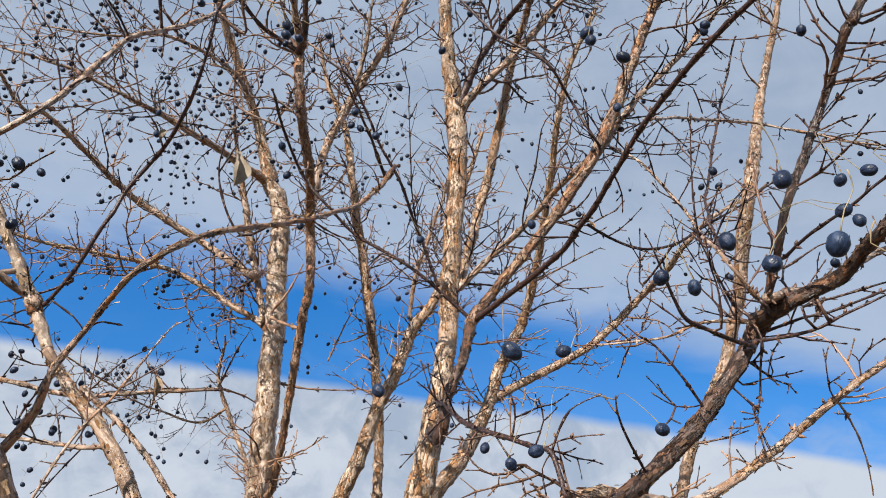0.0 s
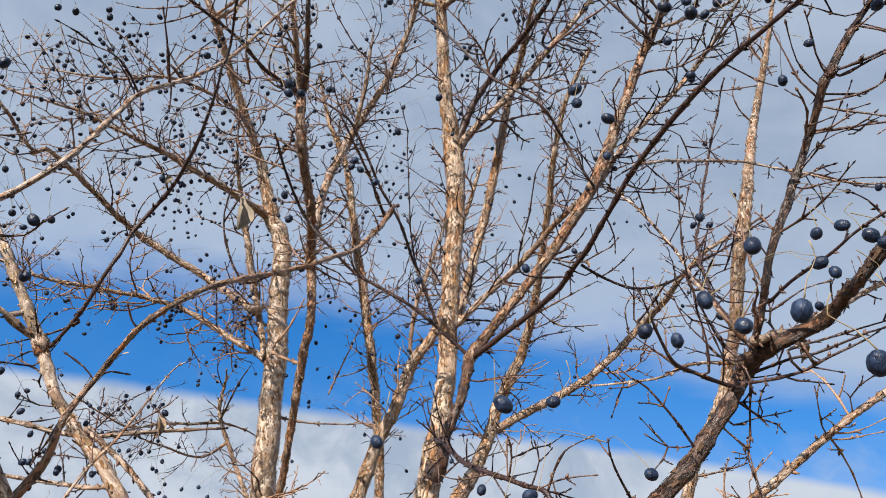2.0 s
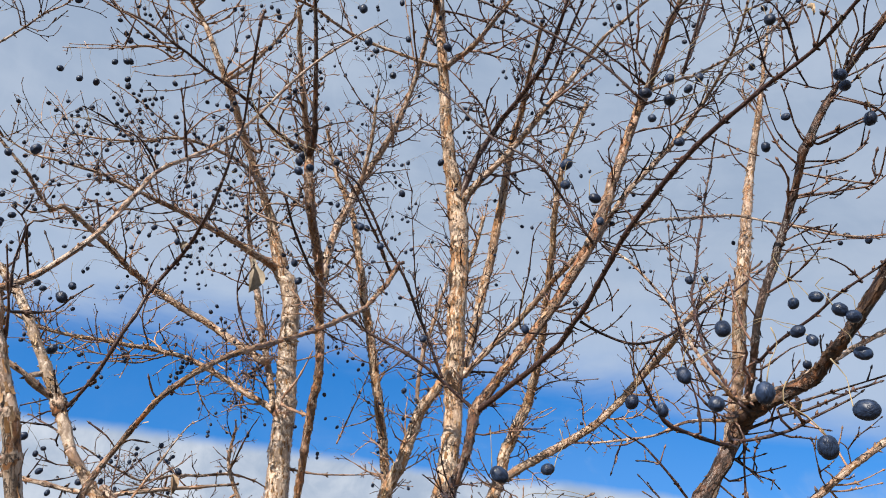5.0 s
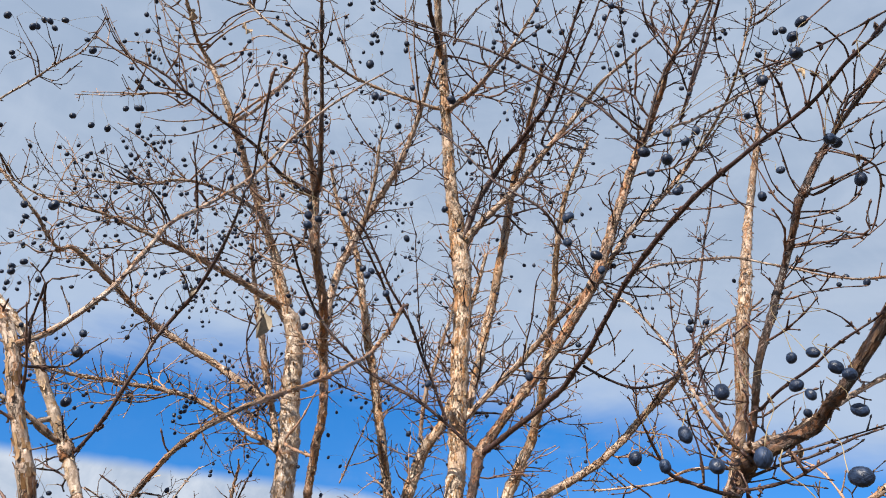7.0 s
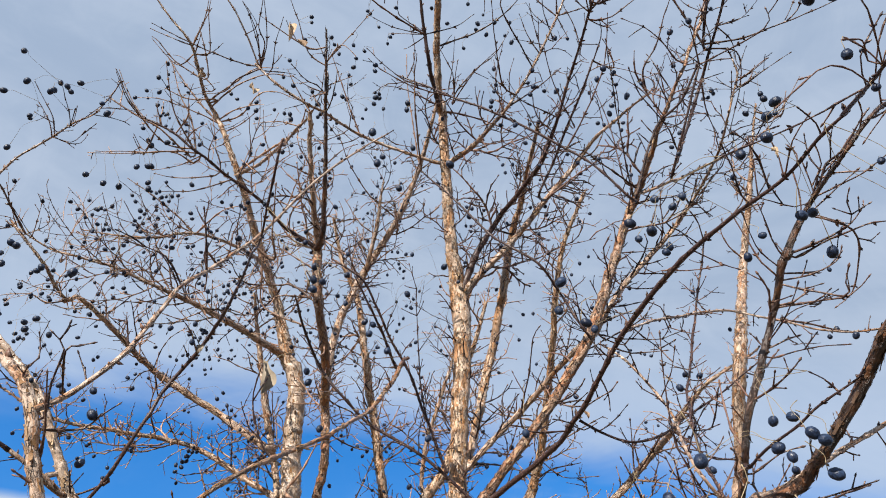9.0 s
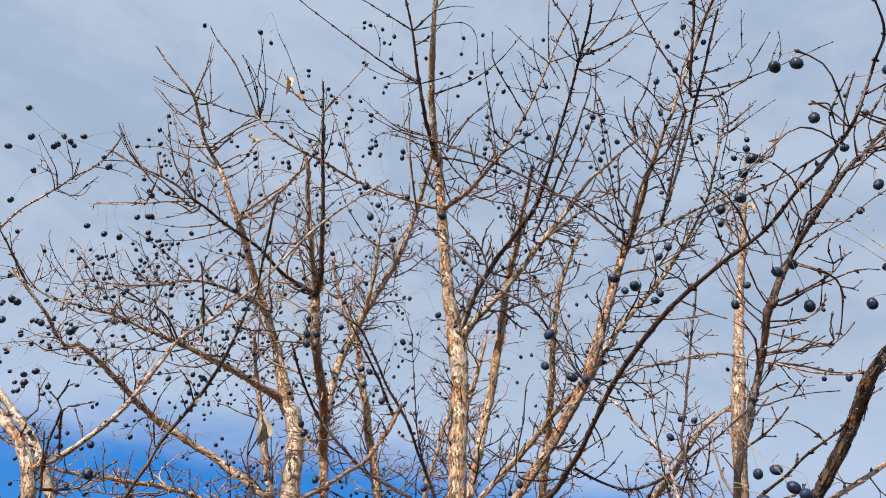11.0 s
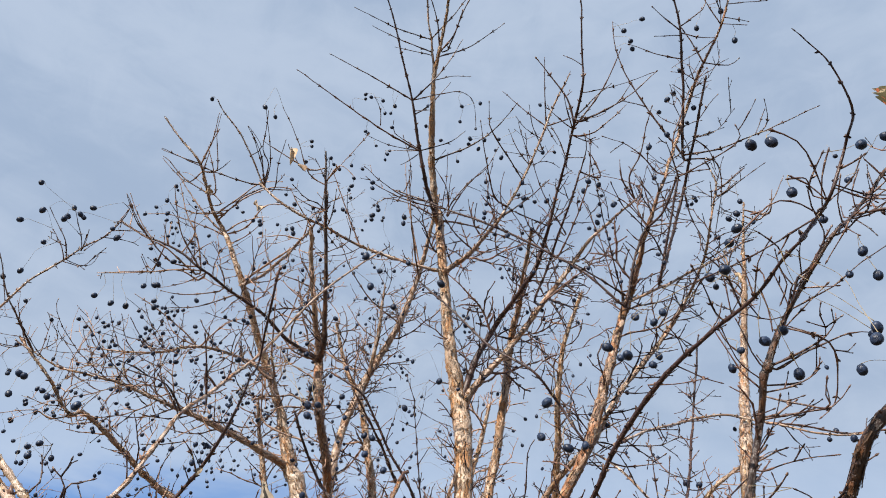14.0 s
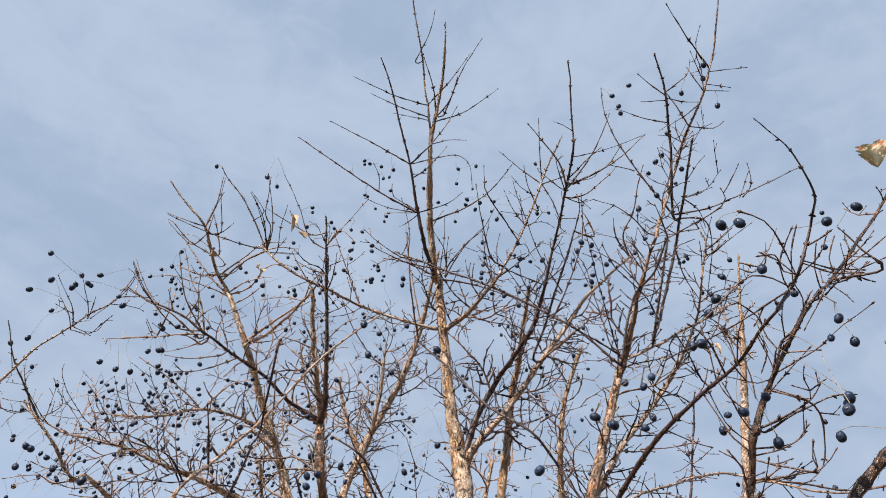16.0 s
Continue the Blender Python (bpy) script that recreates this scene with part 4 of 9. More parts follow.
limb("back", "light", [(-0.784, 1.786, 3.415, 0.0069), (-0.780, 1.775, 3.407, 0.0065), (-0.658, 1.654, 3.346, 0.0055), (-0.507, 1.472, 3.271, 0.0049), (-0.408, 1.333, 3.217, 0.0039)])
limb("back", "light", [(-0.793, 2.467, 2.214, 0.0060), (-0.808, 2.487, 2.220, 0.0057), (-0.882, 2.387, 2.193, 0.0053), (-0.933, 2.285, 2.173, 0.0044), (-0.992, 2.186, 2.143, 0.0035), (-1.091, 2.048, 2.198, 0.0026)])
limb("back", "light", [(-0.763, 2.466, 2.149, 0.0054), (-0.844, 2.434, 2.093, 0.0046), (-0.951, 2.310, 2.116, 0.0036), (-1.001, 2.192, 2.130, 0.0021)])
limb("far", "light", [(-0.401, 2.168, 3.122, 0.0075), (-0.405, 2.212, 3.140, 0.0071), (-0.364, 2.173, 3.205, 0.0079), (-0.326, 2.110, 3.307, 0.0071), (-0.296, 2.041, 3.418, 0.0061), (-0.276, 1.972, 3.529, 0.0035)])
limb("far", "light", [(-0.096, 2.261, 2.394, 0.0065), (-0.126, 2.271, 2.415, 0.0062), (-0.113, 2.244, 2.553, 0.0063), (-0.068, 2.219, 2.688, 0.0057), (-0.020, 2.192, 2.828, 0.0049), (0.010, 2.172, 2.956, 0.0033)])
limb("center", "dark", [(0.267, 0.966, 1.779, 0.0021), (0.241, 0.929, 1.812, 0.0019), (0.222, 0.895, 1.837, 0.0015)])
limb("center", "dark", [(0.344, 0.966, 1.858, 0.0022), (0.314, 0.948, 1.896, 0.0020), (0.286, 0.942, 1.931, 0.0017), (0.271, 0.938, 1.939, 0.0014)])
limb("center", "light", [(0.424, 0.963, 1.969, 0.0032), (0.413, 0.953, 1.965, 0.0031), (0.349, 0.952, 1.964, 0.0023), (0.312, 0.977, 1.953, 0.0021), (0.258, 0.998, 1.950, 0.0018), (0.221, 1.018, 1.953, 0.0012)])
limb("center", "dark", [(0.405, 0.971, 1.935, 0.0037), (0.384, 0.895, 1.917, 0.0035), (0.329, 0.855, 1.919, 0.0029), (0.290, 0.825, 1.925, 0.0029), (0.274, 0.812, 1.944, 0.0024), (0.258, 0.794, 1.971, 0.0016), (0.251, 0.785, 1.985, 0.0011)])
limb("center", "dark", [(0.412, 0.971, 1.946, 0.0027), (0.395, 0.891, 1.923, 0.0025), (0.447, 0.877, 1.931, 0.0023), (0.470, 0.860, 1.940, 0.0020), (0.506, 0.840, 1.956, 0.0014)])
limb("center", "dark", [(0.431, 0.968, 1.957, 0.0026), (0.476, 0.953, 1.970, 0.0023), (0.528, 0.938, 1.984, 0.0020), (0.584, 0.931, 2.002, 0.0017)])
limb("center", "dark", [(0.439, 0.910, 2.036, 0.0028), (0.428, 0.868, 2.018, 0.0026), (0.444, 0.824, 2.033, 0.0023), (0.468, 0.784, 2.042, 0.0020), (0.489, 0.752, 2.056, 0.0019), (0.517, 0.721, 2.070, 0.0015)])
limb("center", "dark", [(0.576, 0.745, 2.373, 0.0023), (0.585, 0.719, 2.397, 0.0023), (0.592, 0.710, 2.411, 0.0022), (0.603, 0.698, 2.413, 0.0022), (0.613, 0.683, 2.418, 0.0018), (0.626, 0.658, 2.440, 0.0015)])

twig("left", [(-0.958, 1.102, 2.939, 0.0019), (-0.964, 1.079, 2.983, 0.0015), (-0.987, 1.059, 3.021, 0.0011), (-1.014, 1.035, 3.064, 0.0007)])
twig("left", [(-0.958, 1.102, 2.939, 0.0015), (-0.928, 1.117, 2.930, 0.0011), (-0.900, 1.122, 2.934, 0.0008), (-0.886, 1.116, 2.952, 0.0005)])
twig("left", [(-0.917, 1.090, 2.962, 0.0015), (-0.911, 1.082, 2.984, 0.0010), (-0.908, 1.073, 3.008, 0.0005)])
twig("back", [(-0.769, 1.136, 3.031, 0.0020), (-0.804, 1.125, 3.076, 0.0016), (-0.831, 1.110, 3.124, 0.0012), (-0.855, 1.095, 3.172, 0.0007)])
twig("back", [(-0.727, 1.150, 3.014, 0.0015), (-0.738, 1.146, 3.025, 0.0010), (-0.738, 1.125, 3.074, 0.0005)])
twig("back", [(-0.636, 1.190, 2.957, 0.0030), (-0.640, 1.184, 2.981, 0.0026), (-0.661, 1.160, 3.057, 0.0021), (-0.696, 1.140, 3.120, 0.0016), (-0.727, 1.109, 3.215, 0.0011)])
twig("back", [(-0.631, 1.196, 2.955, 0.0025), (-0.675, 1.180, 2.950, 0.0020), (-0.745, 1.157, 2.929, 0.0015), (-0.845, 1.120, 2.901, 0.0009)])
twig("back", [(-0.734, 1.148, 3.017, 0.0015), (-0.767, 1.182, 2.960, 0.0015), (-0.793, 1.159, 2.992, 0.0005)])
twig("back", [(-0.625, 1.202, 2.953, 0.0020), (-0.691, 1.225, 2.942, 0.0014), (-0.765, 1.242, 2.946, 0.0007)])
twig("back", [(-0.559, 1.271, 2.929, 0.0026), (-0.665, 1.289, 2.911, 0.0018), (-0.749, 1.293, 2.914, 0.0009)])
twig("back", [(-0.862, 1.712, 3.604, 0.0045), (-0.953, 1.683, 3.700, 0.0035), (-1.026, 1.654, 3.794, 0.0026), (-1.101, 1.620, 3.901, 0.0016)])
twig("back", [(-0.872, 1.703, 3.624, 0.0037), (-0.813, 1.676, 3.640, 0.0029), (-0.745, 1.656, 3.643, 0.0021), (-0.690, 1.647, 3.636, 0.0013)])
twig("back", [(-0.909, 1.662, 3.687, 0.0037), (-0.816, 1.631, 3.739, 0.0029), (-0.731, 1.603, 3.786, 0.0021), (-0.648, 1.604, 3.788, 0.0013)])
twig("left", [(-0.357, 0.829, 2.334, 0.0025), (-0.354, 0.788, 2.379, 0.0017), (-0.354, 0.764, 2.405, 0.0009)])
twig("left", [(-0.359, 0.895, 2.405, 0.0017), (-0.354, 0.888, 2.417, 0.0012), (-0.350, 0.878, 2.433, 0.0006)])
twig("left", [(-0.365, 0.767, 2.258, 0.0017), (-0.364, 0.763, 2.266, 0.0013), (-0.377, 0.749, 2.289, 0.0010), (-0.396, 0.736, 2.313, 0.0006)])
twig("back", [(-0.847, 1.453, 2.887, 0.0023), (-0.881, 1.403, 2.916, 0.0015), (-0.895, 1.366, 2.942, 0.0008)])
twig("back", [(-1.189, 1.442, 2.890, 0.0023), (-1.172, 1.420, 2.912, 0.0015), (-1.147, 1.378, 2.956, 0.0008)])
twig("back", [(-1.095, 1.469, 2.854, 0.0017), (-1.105, 1.484, 2.830, 0.0017), (-1.068, 1.458, 2.859, 0.0012), (-1.102, 1.409, 2.910, 0.0006)])
twig("center", [(-0.266, 1.425, 3.234, 0.0030), (-0.306, 1.390, 3.343, 0.0024), (-0.340, 1.357, 3.446, 0.0017), (-0.359, 1.339, 3.503, 0.0011)])
twig("far", [(-0.137, 2.019, 3.646, 0.0041), (-0.151, 1.983, 3.731, 0.0034), (-0.168, 1.931, 3.855, 0.0028), (-0.184, 1.883, 3.970, 0.0021), (-0.187, 1.825, 4.109, 0.0015)])
twig("far", [(-0.236, 2.120, 3.445, 0.0040), (-0.232, 2.095, 3.431, 0.0040), (-0.336, 2.009, 3.492, 0.0032), (-0.404, 1.915, 3.570, 0.0023), (-0.430, 1.851, 3.627, 0.0015)])
twig("far", [(-0.160, 2.048, 3.598, 0.0033), (-0.238, 2.107, 3.544, 0.0022), (-0.333, 2.130, 3.537, 0.0012)])
twig("center", [(0.024, 1.203, 3.140, 0.0026), (-0.062, 1.171, 3.141, 0.0021), (-0.145, 1.127, 3.157, 0.0015), (-0.185, 1.096, 3.175, 0.0010)])
twig("center", [(0.216, 1.224, 2.598, 0.0018), (0.251, 1.212, 2.627, 0.0014), (0.295, 1.211, 2.640, 0.0010), (0.346, 1.210, 2.653, 0.0006)])
twig("center", [(0.139, 1.560, 2.970, 0.0030), (0.145, 1.529, 3.000, 0.0020), (0.135, 1.498, 3.027, 0.0011)])
twig("center", [(0.288, 1.308, 3.060, 0.0022), (0.259, 1.280, 3.076, 0.0017), (0.214, 1.217, 3.115, 0.0012), (0.177, 1.161, 3.148, 0.0008)])
twig("center", [(0.161, 1.212, 3.081, 0.0021), (0.149, 1.187, 3.148, 0.0014), (0.144, 1.160, 3.226, 0.0008)])
twig("center", [(0.169, 1.206, 3.090, 0.0031), (0.240, 1.174, 3.116, 0.0021), (0.310, 1.134, 3.149, 0.0011)])
twig("center", [(0.033, 1.202, 3.133, 0.0021), (0.037, 1.165, 3.171, 0.0014), (0.044, 1.136, 3.201, 0.0008)])
twig("center", [(0.481, 1.224, 2.822, 0.0024), (0.445, 1.214, 2.819, 0.0024), (0.433, 1.193, 2.899, 0.0019), (0.416, 1.165, 3.004, 0.0014), (0.389, 1.139, 3.097, 0.0009)])
twig("center", [(0.590, 1.356, 3.275, 0.0023), (0.570, 1.319, 3.224, 0.0023), (0.615, 1.307, 3.277, 0.0018), (0.565, 1.299, 3.317, 0.0013), (0.505, 1.298, 3.345, 0.0008)])
twig("center", [(0.674, 1.041, 2.924, 0.0018), (0.703, 1.024, 2.942, 0.0012), (0.730, 1.008, 2.958, 0.0006)])
twig("center", [(0.444, 0.658, 2.303, 0.0013), (0.460, 0.653, 2.324, 0.0009), (0.467, 0.651, 2.336, 0.0005)])
twig("center", [(0.447, 0.653, 2.303, 0.0013), (0.444, 0.632, 2.338, 0.0009), (0.439, 0.613, 2.369, 0.0005)])
twig("center", [(0.469, 0.618, 2.304, 0.0015), (0.465, 0.606, 2.330, 0.0010), (0.457, 0.596, 2.350, 0.0005)])
twig("center", [(0.475, 0.606, 2.307, 0.0014), (0.479, 0.616, 2.284, 0.0010), (0.478, 0.625, 2.261, 0.0005)])
twig("center", [(0.479, 0.598, 2.310, 0.0014), (0.481, 0.595, 2.325, 0.0010), (0.475, 0.593, 2.335, 0.0005)])
twig("center", [(0.492, 0.570, 2.317, 0.0012), (0.500, 0.586, 2.299, 0.0008), (0.492, 0.600, 2.282, 0.0004)])
twig("center", [(0.518, 0.807, 2.276, 0.0020), (0.498, 0.803, 2.301, 0.0016), (0.481, 0.793, 2.345, 0.0012), (0.470, 0.785, 2.376, 0.0007)])
twig("center", [(0.420, 0.699, 2.303, 0.0016), (0.442, 0.694, 2.326, 0.0011), (0.452, 0.688, 2.347, 0.0006)])
twig("center", [(0.527, 0.790, 2.298, 0.0017), (0.507, 0.770, 2.320, 0.0013), (0.495, 0.748, 2.345, 0.0010), (0.489, 0.738, 2.356, 0.0006)])
twig("center", [(0.529, 0.787, 2.303, 0.0023), (0.589, 0.773, 2.320, 0.0018), (0.622, 0.760, 2.336, 0.0013), (0.635, 0.750, 2.348, 0.0008)])
twig("center", [(0.563, 0.755, 2.357, 0.0011), (0.605, 0.735, 2.316, 0.0011), (0.598, 0.712, 2.338, 0.0007), (0.599, 0.702, 2.348, 0.0004)])
twig("center", [(0.518, 0.811, 2.273, 0.0017), (0.549, 0.803, 2.273, 0.0014), (0.583, 0.787, 2.280, 0.0012), (0.596, 0.777, 2.288, 0.0009), (0.599, 0.768, 2.296, 0.0006)])
twig("center", [(0.514, 0.840, 2.243, 0.0020), (0.571, 0.821, 2.243, 0.0016), (0.610, 0.806, 2.242, 0.0012), (0.630, 0.783, 2.258, 0.0007)])
twig("center", [(0.517, 0.814, 2.270, 0.0016), (0.579, 0.772, 2.220, 0.0016), (0.581, 0.760, 2.234, 0.0011), (0.583, 0.746, 2.250, 0.0006)])
twig("center", [(0.574, 0.746, 2.372, 0.0014), (0.547, 0.752, 2.365, 0.0010), (0.501, 0.746, 2.377, 0.0005)])
twig("center", [(0.554, 0.763, 2.344, 0.0017), (0.583, 0.730, 2.363, 0.0012), (0.618, 0.696, 2.381, 0.0006)])
twig("center", [(0.574, 0.739, 2.372, 0.0014), (0.569, 0.728, 2.395, 0.0010), (0.560, 0.715, 2.421, 0.0005)])
twig("side", [(1.018, 1.962, 3.095, 0.0035), (0.966, 1.929, 3.127, 0.0028), (0.938, 1.893, 3.168, 0.0020), (0.945, 1.867, 3.201, 0.0013)])
twig("center", [(0.390, 0.768, 2.304, 0.0014), (0.426, 0.776, 2.284, 0.0010), (0.448, 0.778, 2.275, 0.0005)])
twig("center", [(0.409, 1.286, 2.663, 0.0019), (0.478, 1.297, 2.674, 0.0013), (0.577, 1.311, 2.697, 0.0007)])
twig("center", [(0.366, 0.826, 2.295, 0.0015), (0.355, 0.820, 2.303, 0.0015), (0.396, 0.822, 2.302, 0.0010), (0.445, 0.820, 2.308, 0.0005)])
twig("center", [(0.399, 1.117, 2.222, 0.0014), (0.419, 1.085, 2.261, 0.0010), (0.424, 1.058, 2.293, 0.0005)])
twig("center", [(0.409, 1.196, 2.184, 0.0023), (0.372, 1.283, 2.144, 0.0023), (0.367, 1.258, 2.182, 0.0016), (0.364, 1.229, 2.227, 0.0008)])
twig("center", [(0.315, 0.844, 1.921, 0.0017), (0.326, 0.832, 1.918, 0.0017), (0.324, 0.817, 1.950, 0.0013), (0.317, 0.807, 1.974, 0.0010), (0.311, 0.794, 2.003, 0.0006)])
twig("center", [(0.450, 0.875, 1.932, 0.0020), (0.438, 0.872, 1.957, 0.0020), (0.480, 0.850, 1.965, 0.0016), (0.514, 0.831, 1.972, 0.0012), (0.549, 0.811, 1.979, 0.0007)])
twig("center", [(0.462, 0.866, 1.937, 0.0023), (0.448, 0.858, 1.961, 0.0023), (0.458, 0.869, 1.953, 0.0015), (0.473, 0.878, 1.948, 0.0008)])
twig("center", [(0.438, 0.915, 2.027, 0.0016), (0.449, 0.917, 2.024, 0.0016), (0.481, 0.889, 2.042, 0.0011), (0.506, 0.875, 2.046, 0.0006)])
twig("center", [(0.503, 0.737, 2.063, 0.0014), (0.512, 0.747, 2.067, 0.0014), (0.495, 0.740, 2.084, 0.0010), (0.484, 0.739, 2.091, 0.0005)])
twig("center", [(0.488, 0.861, 2.178, 0.0014), (0.500, 0.864, 2.174, 0.0014), (0.552, 0.870, 2.190, 0.0010), (0.625, 0.883, 2.204, 0.0005)])
twig("center", [(0.494, 0.857, 2.193, 0.0017), (0.518, 0.821, 2.221, 0.0012), (0.529, 0.785, 2.249, 0.0006)])
twig("center", [(0.424, 1.045, 2.123, 0.0013), (0.441, 1.045, 2.135, 0.0009), (0.461, 1.045, 2.144, 0.0005)])
twig("center", [(0.494, 0.857, 2.193, 0.0011), (0.509, 0.840, 2.215, 0.0009), (0.539, 0.826, 2.233, 0.0007), (0.584, 0.816, 2.244, 0.0004)])
twig("center", [(-0.040, 1.380, 2.289, 0.0022), (-0.041, 1.404, 2.294, 0.0022), (-0.055, 1.367, 2.359, 0.0018), (-0.061, 1.306, 2.467, 0.0013), (-0.063, 1.263, 2.544, 0.0008)])
twig("center", [(0.188, 1.262, 2.164, 0.0015), (0.228, 1.263, 2.131, 0.0011), (0.288, 1.243, 2.125, 0.0006)])
twig("center", [(0.232, 1.166, 2.184, 0.0018), (0.149, 1.131, 2.180, 0.0018), (0.162, 1.050, 2.249, 0.0014), (0.168, 1.002, 2.289, 0.0010), (0.179, 0.986, 2.301, 0.0006)])
twig("back", [(-0.557, 2.172, 2.510, 0.0034), (-0.465, 2.143, 2.522, 0.0023), (-0.348, 2.106, 2.541, 0.0012)])
twig("back", [(-0.446, 2.543, 2.335, 0.0037), (-0.370, 2.514, 2.503, 0.0025), (-0.326, 2.494, 2.605, 0.0013)])
twig("left", [(-0.408, 0.643, 1.965, 0.0021), (-0.411, 0.657, 1.966, 0.0021), (-0.400, 0.635, 1.989, 0.0017), (-0.393, 0.610, 2.015, 0.0012), (-0.387, 0.587, 2.039, 0.0008)])
twig("left", [(-0.422, 0.635, 2.010, 0.0019), (-0.410, 0.639, 2.013, 0.0019), (-0.407, 0.625, 2.049, 0.0015), (-0.396, 0.612, 2.082, 0.0011), (-0.409, 0.605, 2.099, 0.0007)])
twig("left", [(-0.407, 0.654, 2.044, 0.0013), (-0.387, 0.601, 2.075, 0.0013), (-0.375, 0.603, 2.081, 0.0009), (-0.363, 0.606, 2.086, 0.0005)])
twig("left", [(-0.420, 0.636, 2.003, 0.0018), (-0.421, 0.665, 2.008, 0.0018), (-0.386, 0.679, 2.015, 0.0014), (-0.371, 0.678, 2.030, 0.0010), (-0.354, 0.679, 2.043, 0.0006)])
twig("left", [(-0.636, 1.204, 2.122, 0.0030), (-0.631, 1.212, 2.120, 0.0030), (-0.692, 1.215, 2.097, 0.0021), (-0.756, 1.213, 2.079, 0.0011)])
twig("left", [(-0.499, 1.168, 2.365, 0.0024), (-0.509, 1.142, 2.399, 0.0017), (-0.523, 1.127, 2.416, 0.0009)])
twig("left", [(-0.367, 0.690, 2.123, 0.0015), (-0.367, 0.681, 2.137, 0.0010), (-0.368, 0.674, 2.149, 0.0005)])
twig("left", [(-0.367, 0.695, 2.132, 0.0017), (-0.358, 0.694, 2.140, 0.0012), (-0.352, 0.693, 2.145, 0.0006)])
twig("left", [(-0.261, 0.703, 1.925, 0.0015), (-0.265, 0.696, 1.930, 0.0010), (-0.267, 0.687, 1.939, 0.0005)])
twig("left", [(-0.255, 0.709, 1.933, 0.0011), (-0.248, 0.708, 1.939, 0.0007), (-0.242, 0.707, 1.944, 0.0004)])
twig("left", [(-0.173, 0.837, 2.045, 0.0019), (-0.214, 0.848, 2.036, 0.0019), (-0.239, 0.831, 2.082, 0.0015), (-0.242, 0.818, 2.117, 0.0011), (-0.233, 0.806, 2.149, 0.0007)])
twig("left", [(-0.108, 1.178, 2.284, 0.0019), (-0.098, 1.172, 2.281, 0.0019), (-0.109, 1.162, 2.312, 0.0013), (-0.137, 1.157, 2.335, 0.0007)])
twig("center", [(0.241, 1.147, 2.188, 0.0018), (0.261, 1.146, 2.178, 0.0012), (0.279, 1.134, 2.184, 0.0007)])
twig("center", [(0.341, 0.884, 2.286, 0.0012), (0.365, 0.895, 2.283, 0.0008), (0.380, 0.918, 2.265, 0.0004)])
twig("center", [(0.304, 0.983, 2.258, 0.0020), (0.329, 0.982, 2.247, 0.0013), (0.379, 0.968, 2.243, 0.0007)])
twig("center", [(0.334, 1.313, 2.481, 0.0022), (0.303, 1.282, 2.515, 0.0015), (0.276, 1.264, 2.534, 0.0008)])
twig("center", [(0.282, 1.044, 2.233, 0.0021), (0.296, 1.063, 2.210, 0.0014), (0.299, 1.077, 2.191, 0.0007)])
twig("back", [(-0.359, 1.460, 2.838, 0.0033), (-0.380, 1.455, 2.861, 0.0023), (-0.406, 1.441, 2.909, 0.0012)])
twig("back", [(-0.331, 1.374, 2.872, 0.0027), (-0.338, 1.346, 2.905, 0.0018), (-0.344, 1.318, 2.939, 0.0010)])
twig("back", [(-0.317, 1.275, 2.969, 0.0021), (-0.274, 1.267, 3.017, 0.0014), (-0.239, 1.269, 3.038, 0.0008)])
twig("back", [(-0.377, 1.261, 3.165, 0.0028), (-0.408, 1.232, 3.212, 0.0019), (-0.438, 1.199, 3.266, 0.0010)])
twig("back", [(-0.377, 1.269, 3.158, 0.0022), (-0.345, 1.230, 3.206, 0.0015), (-0.332, 1.192, 3.251, 0.0008)])
twig("center", [(0.028, 1.589, 2.461, 0.0021), (0.064, 1.562, 2.493, 0.0014), (0.107, 1.547, 2.509, 0.0007)])
twig("center", [(0.033, 1.587, 2.572, 0.0021), (0.007, 1.552, 2.604, 0.0015), (-0.006, 1.518, 2.636, 0.0008)])
twig("center", [(0.008, 1.554, 2.895, 0.0017), (-0.022, 1.527, 2.912, 0.0012), (-0.035, 1.527, 2.903, 0.0006)])
twig("center", [(0.069, 1.412, 2.122, 0.0017), (0.126, 1.394, 2.128, 0.0011), (0.182, 1.388, 2.114, 0.0006)])
twig("center", [(-0.061, 1.398, 2.228, 0.0022), (-0.110, 1.389, 2.251, 0.0015), (-0.159, 1.393, 2.253, 0.0008)])
twig("center", [(-0.173, 1.385, 2.295, 0.0018), (-0.187, 1.373, 2.350, 0.0012), (-0.182, 1.365, 2.388, 0.0006)])
twig("side", [(1.070, 1.885, 3.312, 0.0036), (1.038, 1.853, 3.337, 0.0024), (0.984, 1.830, 3.345, 0.0013)])
twig("center", [(0.400, 0.745, 2.303, 0.0014), (0.391, 0.726, 2.319, 0.0009), (0.380, 0.714, 2.327, 0.0005)])
twig("center", [(0.090, 1.080, 1.845, 0.0017), (0.050, 1.096, 1.839, 0.0011), (0.025, 1.102, 1.845, 0.0006)])
twig("center", [(0.139, 1.007, 1.818, 0.0015), (0.151, 0.995, 1.848, 0.0010), (0.146, 0.986, 1.868, 0.0006)])
twig("center", [(0.158, 0.992, 1.810, 0.0020), (0.175, 0.973, 1.848, 0.0016), (0.187, 0.967, 1.861, 0.0011), (0.212, 0.960, 1.872, 0.0007)])
twig("center", [(0.147, 1.001, 1.815, 0.0015), (0.183, 0.989, 1.827, 0.0010), (0.216, 0.982, 1.830, 0.0005)])
twig("center", [(0.113, 1.042, 1.830, 0.0019), (0.118, 1.031, 1.858, 0.0015), (0.113, 1.021, 1.886, 0.0011), (0.095, 1.019, 1.892, 0.0007)])
